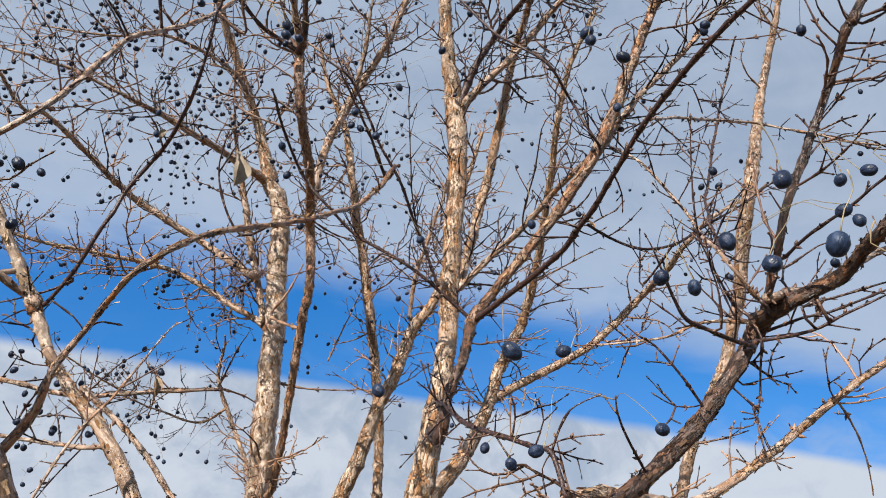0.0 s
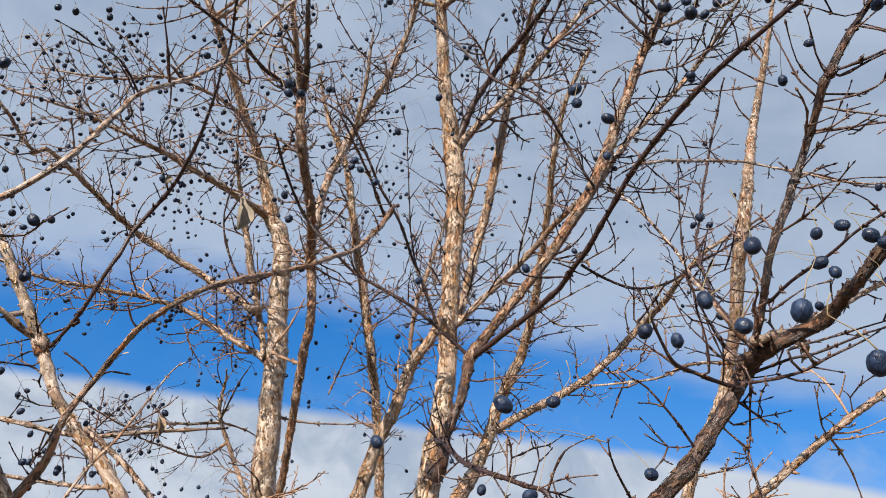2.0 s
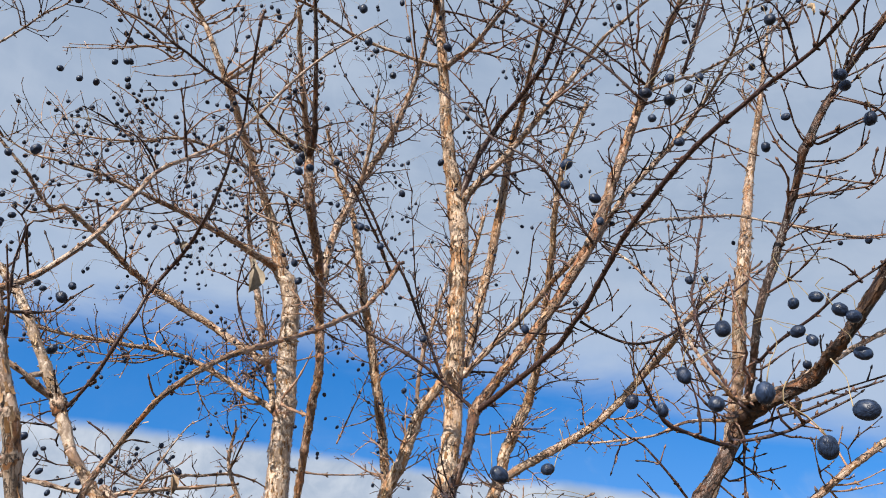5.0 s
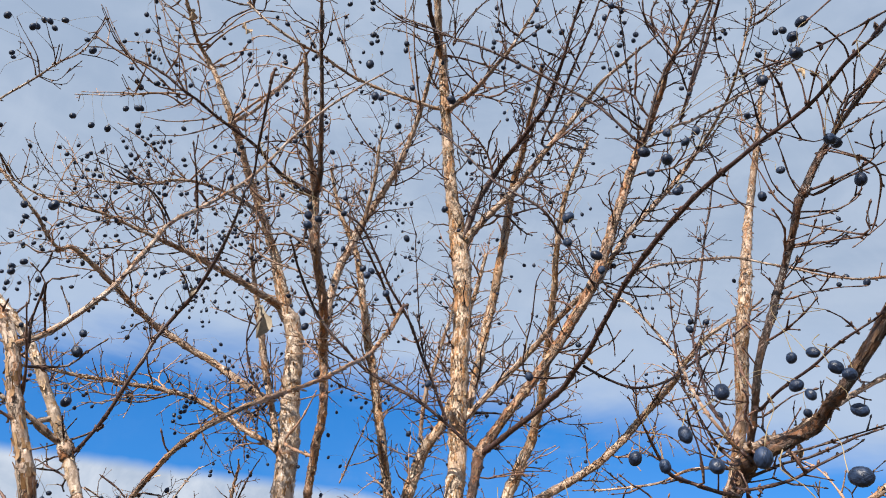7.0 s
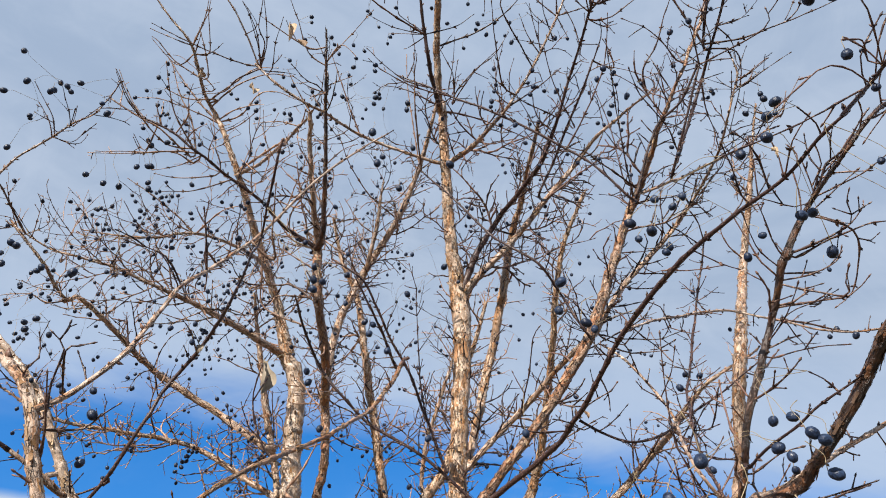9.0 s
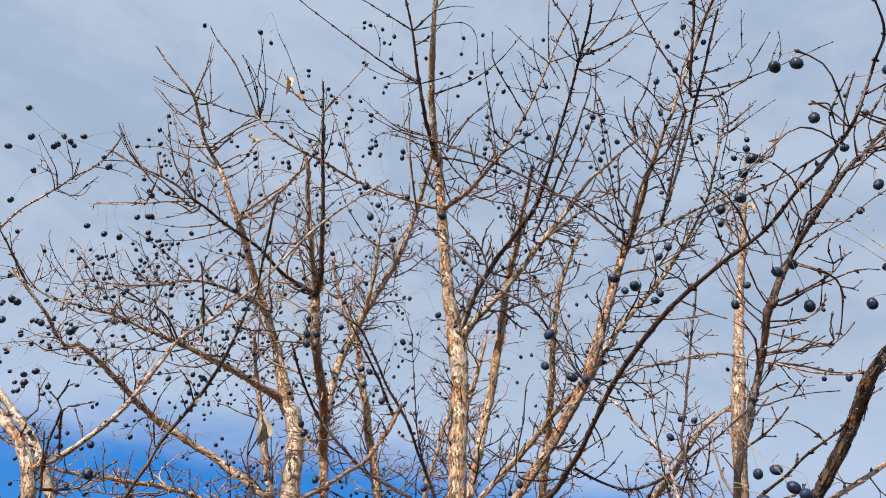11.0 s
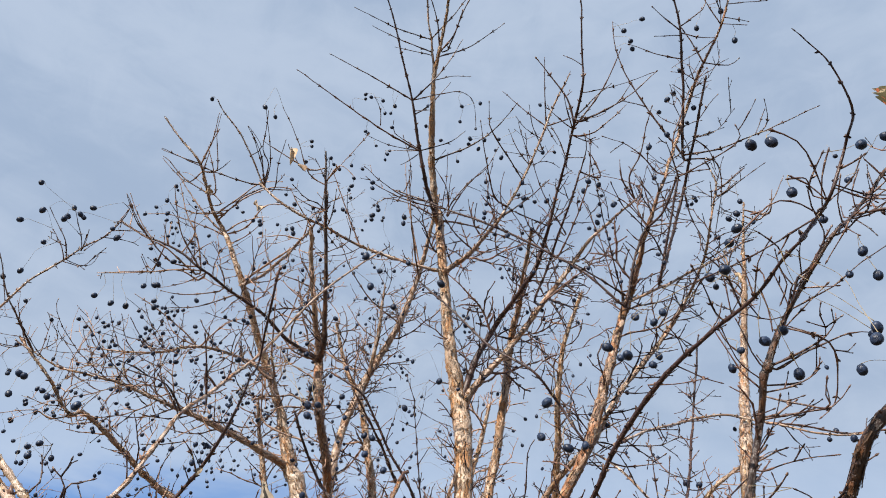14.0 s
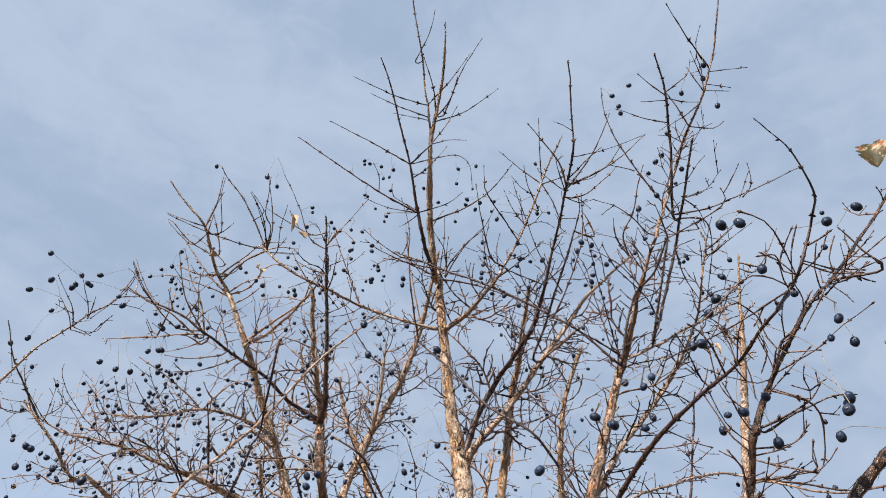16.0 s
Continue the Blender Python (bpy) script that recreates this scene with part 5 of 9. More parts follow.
twig("far", [(0.113, 1.042, 1.830, 0.0013), (0.113, 1.023, 1.886, 0.0013), (0.129, 1.032, 1.877, 0.0009), (0.131, 1.029, 1.891, 0.0005)])
twig("center", [(0.167, 0.980, 1.769, 0.0012), (0.198, 0.985, 1.758, 0.0008), (0.224, 0.990, 1.746, 0.0004)])
twig("center", [(0.158, 0.992, 1.810, 0.0013), (0.147, 0.999, 1.791, 0.0009), (0.151, 1.009, 1.766, 0.0005)])
twig("side", [(0.682, 2.091, 1.985, 0.0040), (0.762, 2.063, 1.999, 0.0027), (0.818, 2.035, 2.013, 0.0014)])
twig("center", [(0.386, 0.971, 1.905, 0.0015), (0.402, 0.985, 1.894, 0.0015), (0.438, 0.992, 1.904, 0.0010), (0.484, 1.002, 1.915, 0.0006)])
twig("center", [(0.400, 0.971, 1.927, 0.0018), (0.438, 0.982, 1.903, 0.0018), (0.434, 0.970, 1.916, 0.0006)])
twig("center", [(0.413, 0.953, 1.965, 0.0020), (0.417, 0.942, 1.941, 0.0020), (0.415, 0.959, 1.903, 0.0017), (0.413, 0.976, 1.865, 0.0014), (0.406, 0.985, 1.844, 0.0010), (0.383, 0.986, 1.840, 0.0007)])
twig("center", [(0.378, 0.971, 1.893, 0.0015), (0.413, 0.979, 1.858, 0.0015), (0.399, 0.983, 1.858, 0.0005)])
twig("side", [(0.661, 1.261, 1.935, 0.0020), (0.647, 1.249, 1.949, 0.0016), (0.635, 1.218, 1.987, 0.0011), (0.636, 1.206, 2.003, 0.0007)])
twig("side", [(0.655, 1.261, 1.930, 0.0033), (0.654, 1.249, 1.935, 0.0033), (0.666, 1.247, 1.948, 0.0022), (0.658, 1.245, 1.957, 0.0012)])
twig("side", [(0.661, 1.261, 1.935, 0.0027), (0.691, 1.288, 1.906, 0.0021), (0.724, 1.328, 1.862, 0.0015), (0.752, 1.380, 1.802, 0.0010)])
twig("side", [(0.655, 1.261, 1.930, 0.0020), (0.699, 1.265, 1.932, 0.0014), (0.753, 1.268, 1.943, 0.0007)])
twig("side", [(0.668, 1.261, 1.940, 0.0023), (0.713, 1.269, 1.944, 0.0016), (0.766, 1.273, 1.965, 0.0008)])
twig("side", [(0.711, 1.264, 1.968, 0.0017), (0.702, 1.242, 1.994, 0.0011), (0.692, 1.235, 2.002, 0.0006)])
twig("side", [(0.514, 1.247, 1.832, 0.0013), (0.505, 1.235, 1.856, 0.0009), (0.539, 1.215, 1.896, 0.0005)])
twig("center", [(0.398, 0.971, 1.924, 0.0010), (0.402, 0.983, 1.923, 0.0010), (0.434, 0.975, 1.921, 0.0007), (0.447, 0.970, 1.924, 0.0004)])
twig("center", [(0.408, 0.953, 1.964, 0.0020), (0.409, 0.959, 1.953, 0.0020), (0.433, 0.967, 1.950, 0.0014), (0.465, 0.973, 1.956, 0.0007)])
twig("center", [(0.340, 0.964, 1.864, 0.0010), (0.335, 0.974, 1.863, 0.0010), (0.310, 0.970, 1.862, 0.0007), (0.284, 0.960, 1.874, 0.0004)])
twig("back", [(-0.799, 2.467, 2.230, 0.0043), (-0.739, 2.416, 2.338, 0.0029), (-0.699, 2.390, 2.392, 0.0015)])
twig("back", [(-0.808, 2.487, 2.220, 0.0050), (-0.734, 2.529, 2.205, 0.0034), (-0.672, 2.578, 2.172, 0.0018)])
twig("left", [(-0.466, 1.303, 1.952, 0.0018), (-0.495, 1.299, 1.981, 0.0012), (-0.518, 1.297, 2.001, 0.0006)])
twig("back", [(-0.937, 2.278, 2.171, 0.0039), (-0.955, 2.313, 2.129, 0.0027), (-0.975, 2.340, 2.098, 0.0014)])
twig("back", [(-0.971, 2.221, 2.154, 0.0025), (-1.017, 2.188, 2.217, 0.0017), (-1.061, 2.178, 2.232, 0.0009)])
twig("left", [(-0.659, 1.247, 1.939, 0.0021), (-0.672, 1.265, 1.899, 0.0021), (-0.634, 1.265, 1.899, 0.0014), (-0.558, 1.271, 1.891, 0.0007)])
twig("left", [(-0.684, 1.213, 2.067, 0.0024), (-0.710, 1.218, 2.068, 0.0017), (-0.753, 1.231, 2.051, 0.0009)])
twig("left", [(-0.601, 1.252, 1.932, 0.0018), (-0.605, 1.299, 1.950, 0.0018), (-0.545, 1.279, 1.996, 0.0012), (-0.505, 1.271, 2.014, 0.0006)])
twig("left", [(-0.315, 0.746, 1.884, 0.0008), (-0.324, 0.736, 1.896, 0.0005), (-0.339, 0.729, 1.905, 0.0003)])
twig("left", [(-0.307, 0.743, 1.890, 0.0014), (-0.298, 0.742, 1.893, 0.0009), (-0.284, 0.742, 1.891, 0.0005)])
twig("left", [(-0.629, 1.225, 1.973, 0.0017), (-0.662, 1.213, 1.972, 0.0012), (-0.685, 1.199, 1.983, 0.0006)])
twig("left", [(-0.343, 0.735, 1.797, 0.0010), (-0.365, 0.758, 1.803, 0.0010), (-0.350, 0.748, 1.823, 0.0006), (-0.339, 0.742, 1.832, 0.0003)])
twig("left", [(-0.510, 1.230, 1.839, 0.0019), (-0.501, 1.257, 1.813, 0.0013), (-0.516, 1.285, 1.781, 0.0007)])
twig("left", [(-0.602, 1.281, 1.851, 0.0014), (-0.583, 1.280, 1.898, 0.0009), (-0.580, 1.277, 1.935, 0.0005)])
twig("back", [(-0.392, 1.885, 2.248, 0.0046), (-0.499, 1.963, 2.310, 0.0046), (-0.468, 1.949, 2.357, 0.0037), (-0.437, 1.934, 2.403, 0.0027), (-0.414, 1.919, 2.450, 0.0017)])
twig("back", [(-0.539, 2.159, 2.175, 0.0044), (-0.506, 2.191, 2.169, 0.0044), (-0.402, 2.201, 2.155, 0.0030), (-0.263, 2.205, 2.156, 0.0016)])
twig("far", [(-0.293, 2.398, 2.537, 0.0043), (-0.212, 2.371, 2.576, 0.0030), (-0.151, 2.339, 2.628, 0.0016)])
twig("far", [(-0.275, 2.414, 2.411, 0.0036), (-0.324, 2.405, 2.378, 0.0024), (-0.398, 2.388, 2.353, 0.0013)])
twig("far", [(-0.122, 2.263, 2.345, 0.0033), (-0.171, 2.247, 2.351, 0.0023), (-0.234, 2.223, 2.371, 0.0012)])
twig("far", [(-0.244, 2.443, 2.191, 0.0035), (-0.299, 2.444, 2.210, 0.0024), (-0.400, 2.440, 2.267, 0.0013)])
twig("center", [(0.056, 1.386, 2.068, 0.0019), (0.082, 1.389, 2.063, 0.0019), (0.137, 1.400, 2.077, 0.0013), (0.204, 1.418, 2.083, 0.0007)])
twig("far", [(0.272, 2.555, 2.514, 0.0046), (0.342, 2.532, 2.551, 0.0031), (0.446, 2.516, 2.569, 0.0016)])
twig("far", [(0.255, 1.990, 2.428, 0.0036), (0.349, 1.992, 2.482, 0.0024), (0.454, 1.994, 2.539, 0.0013)])
twig("far", [(0.554, 2.598, 2.442, 0.0038), (0.599, 2.587, 2.505, 0.0026), (0.591, 2.572, 2.567, 0.0014)])
twig("far", [(0.674, 2.552, 2.554, 0.0038), (0.663, 2.519, 2.660, 0.0026), (0.707, 2.504, 2.723, 0.0014)])
twig("far", [(0.722, 2.533, 2.598, 0.0046), (0.788, 2.533, 2.621, 0.0031), (0.942, 2.545, 2.649, 0.0016)])
twig("center", [(0.424, 0.963, 1.969, 0.0020), (0.419, 1.036, 2.001, 0.0020), (0.398, 1.031, 2.025, 0.0016), (0.376, 1.026, 2.048, 0.0011), (0.362, 1.019, 2.080, 0.0007)])
twig("center", [(0.424, 0.963, 1.969, 0.0027), (0.407, 0.982, 1.999, 0.0027), (0.387, 0.966, 2.024, 0.0018), (0.359, 0.939, 2.069, 0.0010)])
twig("center", [(0.374, 0.943, 2.067, 0.0019), (0.362, 0.947, 2.073, 0.0019), (0.355, 0.925, 2.146, 0.0013), (0.356, 0.899, 2.236, 0.0007)])
twig("center", [(0.001, 0.997, 3.714, 0.0026), (-0.103, 0.955, 3.724, 0.0018), (-0.224, 0.890, 3.750, 0.0009)])
twig("center", [(0.002, 1.026, 3.684, 0.0026), (-0.089, 0.992, 3.711, 0.0018), (-0.176, 0.954, 3.742, 0.0009)])
twig("center", [(0.002, 1.033, 3.677, 0.0020), (-0.111, 1.018, 3.717, 0.0007)])
twig("center", [(-0.062, 1.072, 3.493, 0.0031), (-0.177, 1.024, 3.560, 0.0021), (-0.306, 0.975, 3.630, 0.0011)])
twig("center", [(-0.051, 1.180, 3.383, 0.0037), (-0.149, 1.121, 3.412, 0.0029), (-0.275, 1.031, 3.462, 0.0021), (-0.387, 0.947, 3.507, 0.0013)])
twig("center", [(-0.062, 1.072, 3.493, 0.0031), (-0.004, 1.053, 3.548, 0.0025), (0.051, 1.028, 3.613, 0.0018), (0.100, 0.996, 3.687, 0.0011)])
twig("center", [(0.022, 1.038, 3.673, 0.0026), (0.126, 1.028, 3.704, 0.0018), (0.237, 0.993, 3.766, 0.0009)])
twig("center", [(0.001, 0.997, 3.714, 0.0026), (0.079, 0.953, 3.773, 0.0018), (0.154, 0.899, 3.843, 0.0009)])
twig("center", [(0.026, 1.029, 3.683, 0.0033), (0.075, 0.983, 3.702, 0.0022), (0.108, 0.919, 3.730, 0.0012)])
twig("center", [(0.029, 1.019, 3.693, 0.0033), (0.024, 0.953, 3.765, 0.0022), (0.003, 0.890, 3.833, 0.0012)])
twig("center", [(0.006, 1.088, 3.621, 0.0020), (0.066, 1.079, 3.620, 0.0013), (0.116, 1.079, 3.611, 0.0007)])
twig("center", [(-0.062, 1.072, 3.493, 0.0019), (0.029, 1.071, 3.515, 0.0016), (0.090, 1.076, 3.524, 0.0013), (0.124, 1.107, 3.504, 0.0010), (0.126, 1.161, 3.460, 0.0007)])
twig("center", [(-0.019, 1.267, 3.435, 0.0033), (0.104, 1.241, 3.466, 0.0027), (0.170, 1.216, 3.493, 0.0022), (0.214, 1.191, 3.520, 0.0017), (0.261, 1.156, 3.556, 0.0012)])
twig("center", [(-0.051, 1.180, 3.383, 0.0025), (0.035, 1.183, 3.414, 0.0017), (0.090, 1.171, 3.449, 0.0009)])
twig("center", [(0.380, 0.980, 3.199, 0.0032), (0.367, 0.938, 3.252, 0.0025), (0.327, 0.897, 3.302, 0.0018), (0.295, 0.866, 3.340, 0.0012)])
twig("center", [(0.404, 1.503, 3.886, 0.0032), (0.323, 1.464, 3.954, 0.0021), (0.251, 1.424, 4.021, 0.0011)])
twig("center", [(0.404, 1.503, 3.886, 0.0032), (0.405, 1.403, 3.969, 0.0021), (0.412, 1.305, 4.050, 0.0011)])
twig("center", [(0.380, 0.980, 3.199, 0.0027), (0.485, 0.964, 3.236, 0.0018), (0.538, 0.931, 3.284, 0.0010)])
twig("center", [(0.396, 0.897, 3.213, 0.0016), (0.479, 0.901, 3.234, 0.0011), (0.588, 0.895, 3.274, 0.0006)])
twig("center", [(0.672, 0.884, 3.312, 0.0021), (0.614, 0.878, 3.335, 0.0015), (0.545, 0.864, 3.370, 0.0008)])
twig("center", [(0.670, 0.831, 3.366, 0.0021), (0.629, 0.802, 3.384, 0.0015), (0.603, 0.780, 3.400, 0.0008)])
twig("center", [(0.670, 0.826, 3.371, 0.0021), (0.739, 0.806, 3.420, 0.0015), (0.756, 0.784, 3.459, 0.0008)])
twig("center", [(0.709, 0.865, 3.258, 0.0026), (0.686, 0.834, 3.314, 0.0018), (0.662, 0.808, 3.359, 0.0009)])
twig("center", [(0.709, 0.865, 3.258, 0.0021), (0.775, 0.878, 3.260, 0.0014), (0.802, 0.872, 3.273, 0.0007)])
twig("center", [(0.721, 0.748, 3.240, 0.0020), (0.696, 0.719, 3.300, 0.0007)])
twig("center", [(0.740, 0.717, 3.274, 0.0015), (0.848, 0.735, 3.307, 0.0005)])
twig("center", [(0.721, 0.748, 3.240, 0.0015), (0.779, 0.756, 3.237, 0.0005)])
twig("center", [(0.691, 1.031, 3.163, 0.0021), (0.767, 1.019, 3.182, 0.0008)])
twig("center", [(0.658, 1.059, 3.131, 0.0032), (0.747, 1.039, 3.124, 0.0025), (0.854, 0.996, 3.132, 0.0018), (0.972, 0.943, 3.145, 0.0012)])
twig("center", [(0.658, 1.059, 3.131, 0.0032), (0.598, 1.003, 3.224, 0.0028), (0.580, 0.985, 3.253, 0.0024), (0.538, 0.936, 3.333, 0.0020), (0.517, 0.891, 3.405, 0.0016), (0.517, 0.853, 3.466, 0.0012)])
twig("center", [(0.520, 0.845, 3.060, 0.0019), (0.472, 0.841, 3.084, 0.0007)])
twig("center", [(0.678, 1.067, 3.124, 0.0027), (0.741, 1.076, 3.118, 0.0021), (0.755, 1.123, 3.069, 0.0015), (0.726, 1.217, 2.967, 0.0010)])
twig("center", [(0.682, 1.026, 2.948, 0.0019), (0.685, 0.988, 2.925, 0.0019), (0.735, 0.970, 2.959, 0.0007)])
twig("center", [(0.655, 1.119, 3.069, 0.0027), (0.673, 1.177, 3.027, 0.0018), (0.710, 1.236, 2.987, 0.0010)])
twig("center", [(0.499, 0.390, 2.295, 0.0015), (0.517, 0.387, 2.304, 0.0011), (0.531, 0.385, 2.310, 0.0006)])
twig("center", [(0.485, 0.412, 2.271, 0.0009), (0.467, 0.379, 2.290, 0.0007), (0.448, 0.354, 2.304, 0.0005), (0.421, 0.340, 2.307, 0.0003)])
twig("center", [(0.485, 0.412, 2.271, 0.0009), (0.468, 0.402, 2.289, 0.0006), (0.454, 0.398, 2.296, 0.0003)])
twig("center", [(0.561, 0.757, 2.354, 0.0019), (0.577, 0.729, 2.388, 0.0016), (0.582, 0.717, 2.402, 0.0013), (0.621, 0.702, 2.424, 0.0010), (0.634, 0.683, 2.447, 0.0007)])
twig("center", [(0.574, 0.739, 2.372, 0.0016), (0.646, 0.728, 2.402, 0.0012), (0.695, 0.711, 2.432, 0.0009), (0.750, 0.696, 2.461, 0.0006)])
twig("center", [(0.531, 0.786, 2.306, 0.0021), (0.544, 0.791, 2.301, 0.0021), (0.593, 0.773, 2.318, 0.0017), (0.652, 0.757, 2.334, 0.0012), (0.681, 0.756, 2.334, 0.0008)])
twig("center", [(0.561, 0.757, 2.354, 0.0018), (0.610, 0.743, 2.310, 0.0018), (0.621, 0.781, 2.277, 0.0014), (0.616, 0.813, 2.250, 0.0010), (0.599, 0.827, 2.238, 0.0006)])
twig("center", [(0.713, 1.282, 2.473, 0.0031), (0.811, 1.312, 2.475, 0.0025), (0.906, 1.346, 2.471, 0.0018), (1.011, 1.364, 2.486, 0.0011)])
twig("center", [(0.519, 0.798, 2.286, 0.0015), (0.484, 0.776, 2.313, 0.0010), (0.467, 0.748, 2.347, 0.0006)])
twig("center", [(0.519, 0.804, 2.280, 0.0018), (0.585, 0.811, 2.289, 0.0012), (0.615, 0.800, 2.310, 0.0007)])
twig("center", [(0.492, 0.446, 2.285, 0.0012), (0.455, 0.424, 2.287, 0.0009), (0.426, 0.420, 2.277, 0.0007), (0.379, 0.430, 2.238, 0.0004)])
twig("center", [(0.495, 0.462, 2.293, 0.0014), (0.447, 0.467, 2.268, 0.0011), (0.395, 0.471, 2.241, 0.0008), (0.332, 0.472, 2.214, 0.0005)])
twig("center", [(0.494, 0.454, 2.289, 0.0012), (0.484, 0.431, 2.310, 0.0008), (0.502, 0.404, 2.337, 0.0004)])
twig("center", [(0.492, 0.400, 2.284, 0.0011), (0.527, 0.412, 2.279, 0.0008), (0.563, 0.419, 2.279, 0.0004)])
twig("center", [(0.637, 0.619, 2.432, 0.0015), (0.626, 0.591, 2.450, 0.0010), (0.629, 0.564, 2.469, 0.0005)])
twig("center", [(0.615, 0.613, 2.411, 0.0013), (0.593, 0.547, 2.367, 0.0013), (0.582, 0.567, 2.351, 0.0009), (0.567, 0.586, 2.335, 0.0005)])
twig("center", [(0.457, 0.638, 2.304, 0.0019), (0.443, 0.613, 2.334, 0.0015), (0.427, 0.597, 2.353, 0.0011), (0.416, 0.592, 2.359, 0.0007)])
twig("center", [(0.469, 0.618, 2.304, 0.0014), (0.469, 0.573, 2.327, 0.0009), (0.482, 0.546, 2.341, 0.0005)])
twig("center", [(0.497, 0.559, 2.319, 0.0016), (0.489, 0.547, 2.331, 0.0011), (0.468, 0.534, 2.341, 0.0006)])
twig("center", [(0.441, 0.663, 2.303, 0.0014), (0.429, 0.658, 2.312, 0.0014), (0.411, 0.623, 2.335, 0.0010), (0.396, 0.601, 2.349, 0.0005)])
twig("back", [(-0.284, 1.050, 3.117, 0.0022), (-0.241, 1.013, 3.132, 0.0015), (-0.203, 1.027, 3.099, 0.0008)])
twig("back", [(-0.289, 1.105, 3.061, 0.0022), (-0.332, 1.082, 3.063, 0.0015), (-0.364, 1.056, 3.071, 0.0008)])
twig("back", [(-0.285, 1.058, 3.109, 0.0022), (-0.327, 1.028, 3.126, 0.0017), (-0.348, 0.956, 3.182, 0.0012), (-0.376, 0.889, 3.231, 0.0008)])
twig("back", [(-0.284, 1.050, 3.117, 0.0016), (-0.225, 1.004, 3.143, 0.0011), (-0.158, 0.950, 3.174, 0.0006)])
twig("center", [(-0.519, 1.194, 3.280, 0.0024), (-0.517, 1.112, 3.336, 0.0017), (-0.540, 1.046, 3.376, 0.0009)])
twig("center", [(-0.519, 1.194, 3.280, 0.0024), (-0.487, 1.123, 3.320, 0.0017), (-0.475, 0.989, 3.386, 0.0009)])
twig("center", [(-0.531, 1.210, 3.309, 0.0031), (-0.590, 1.198, 3.315, 0.0024), (-0.722, 1.149, 3.351, 0.0018), (-0.821, 1.105, 3.385, 0.0011)])
twig("back", [(-0.919, 1.467, 3.756, 0.0031), (-0.867, 1.406, 3.810, 0.0021), (-0.829, 1.329, 3.878, 0.0011)])
twig("back", [(-0.919, 1.493, 3.748, 0.0031), (-0.985, 1.519, 3.725, 0.0021), (-1.070, 1.458, 3.796, 0.0011)])
twig("back", [(-0.920, 1.610, 3.716, 0.0040), (-0.943, 1.548, 3.787, 0.0027), (-0.917, 1.492, 3.855, 0.0014)])
twig("back", [(-0.906, 1.666, 3.680, 0.0040), (-0.879, 1.660, 3.688, 0.0040), (-0.981, 1.637, 3.675, 0.0027), (-1.049, 1.598, 3.689, 0.0014)])
twig("back", [(-0.898, 1.674, 3.668, 0.0040), (-0.806, 1.645, 3.746, 0.0031), (-0.701, 1.645, 3.802, 0.0023), (-0.617, 1.671, 3.817, 0.0014)])
twig("back", [(-0.787, 1.775, 3.424, 0.0054), (-0.657, 1.696, 3.445, 0.0042), (-0.535, 1.622, 3.465, 0.0031), (-0.493, 1.555, 3.495, 0.0019)])
twig("back", [(-0.636, 1.190, 2.957, 0.0027), (-0.678, 1.114, 3.022, 0.0019), (-0.684, 1.023, 3.103, 0.0010)])
twig("back", [(-0.644, 1.186, 2.963, 0.0027), (-0.712, 1.162, 2.967, 0.0021), (-0.772, 1.081, 3.020, 0.0016), (-0.796, 1.012, 3.069, 0.0010)])
twig("left", [(-0.721, 0.943, 2.944, 0.0015), (-0.756, 0.971, 2.908, 0.0010), (-0.831, 0.998, 2.866, 0.0005)])
twig("left", [(-0.358, 0.862, 2.369, 0.0024), (-0.375, 0.844, 2.386, 0.0024), (-0.372, 0.862, 2.353, 0.0017), (-0.375, 0.873, 2.332, 0.0009)])
twig("back", [(-0.756, 1.529, 2.947, 0.0031), (-0.814, 1.500, 3.002, 0.0024), (-0.907, 1.464, 3.069, 0.0018), (-0.964, 1.446, 3.104, 0.0011)])
twig("back", [(-0.756, 1.529, 2.947, 0.0031), (-0.664, 1.477, 2.994, 0.0021), (-0.592, 1.466, 3.001, 0.0011)])
twig("back", [(-1.205, 1.436, 2.897, 0.0036), (-1.220, 1.334, 2.950, 0.0028), (-1.228, 1.270, 2.982, 0.0020), (-1.213, 1.165, 3.036, 0.0013)])
twig("back", [(-1.205, 1.436, 2.897, 0.0018), (-1.137, 1.421, 2.927, 0.0012), (-1.161, 1.372, 2.984, 0.0006)])
twig("back", [(-1.285, 1.859, 2.945, 0.0035), (-1.365, 1.840, 2.919, 0.0027), (-1.408, 1.800, 2.930, 0.0020), (-1.498, 1.770, 2.908, 0.0013)])
twig("back", [(-0.965, 1.540, 2.839, 0.0024), (-0.976, 1.558, 2.820, 0.0024), (-0.964, 1.520, 2.863, 0.0016), (-0.888, 1.494, 2.899, 0.0009)])
twig("left", [(-0.364, 0.777, 2.270, 0.0019), (-0.380, 0.738, 2.298, 0.0013), (-0.431, 0.714, 2.311, 0.0007)])
twig("back", [(-0.342, 0.946, 2.478, 0.0027), (-0.300, 0.966, 2.447, 0.0027), (-0.299, 0.931, 2.488, 0.0018), (-0.288, 0.876, 2.552, 0.0010)])
twig("far", [(-0.374, 2.321, 3.033, 0.0048), (-0.479, 2.433, 2.971, 0.0033), (-0.604, 2.491, 2.957, 0.0017)])
twig("back", [(-0.317, 1.271, 2.482, 0.0024), (-0.420, 1.285, 2.542, 0.0024), (-0.423, 1.241, 2.614, 0.0016), (-0.424, 1.164, 2.740, 0.0009)])
twig("left", [(-0.093, 1.327, 2.411, 0.0042), (-0.113, 1.359, 2.416, 0.0042), (-0.144, 1.288, 2.478, 0.0033), (-0.176, 1.228, 2.531, 0.0024), (-0.192, 1.198, 2.557, 0.0015)])
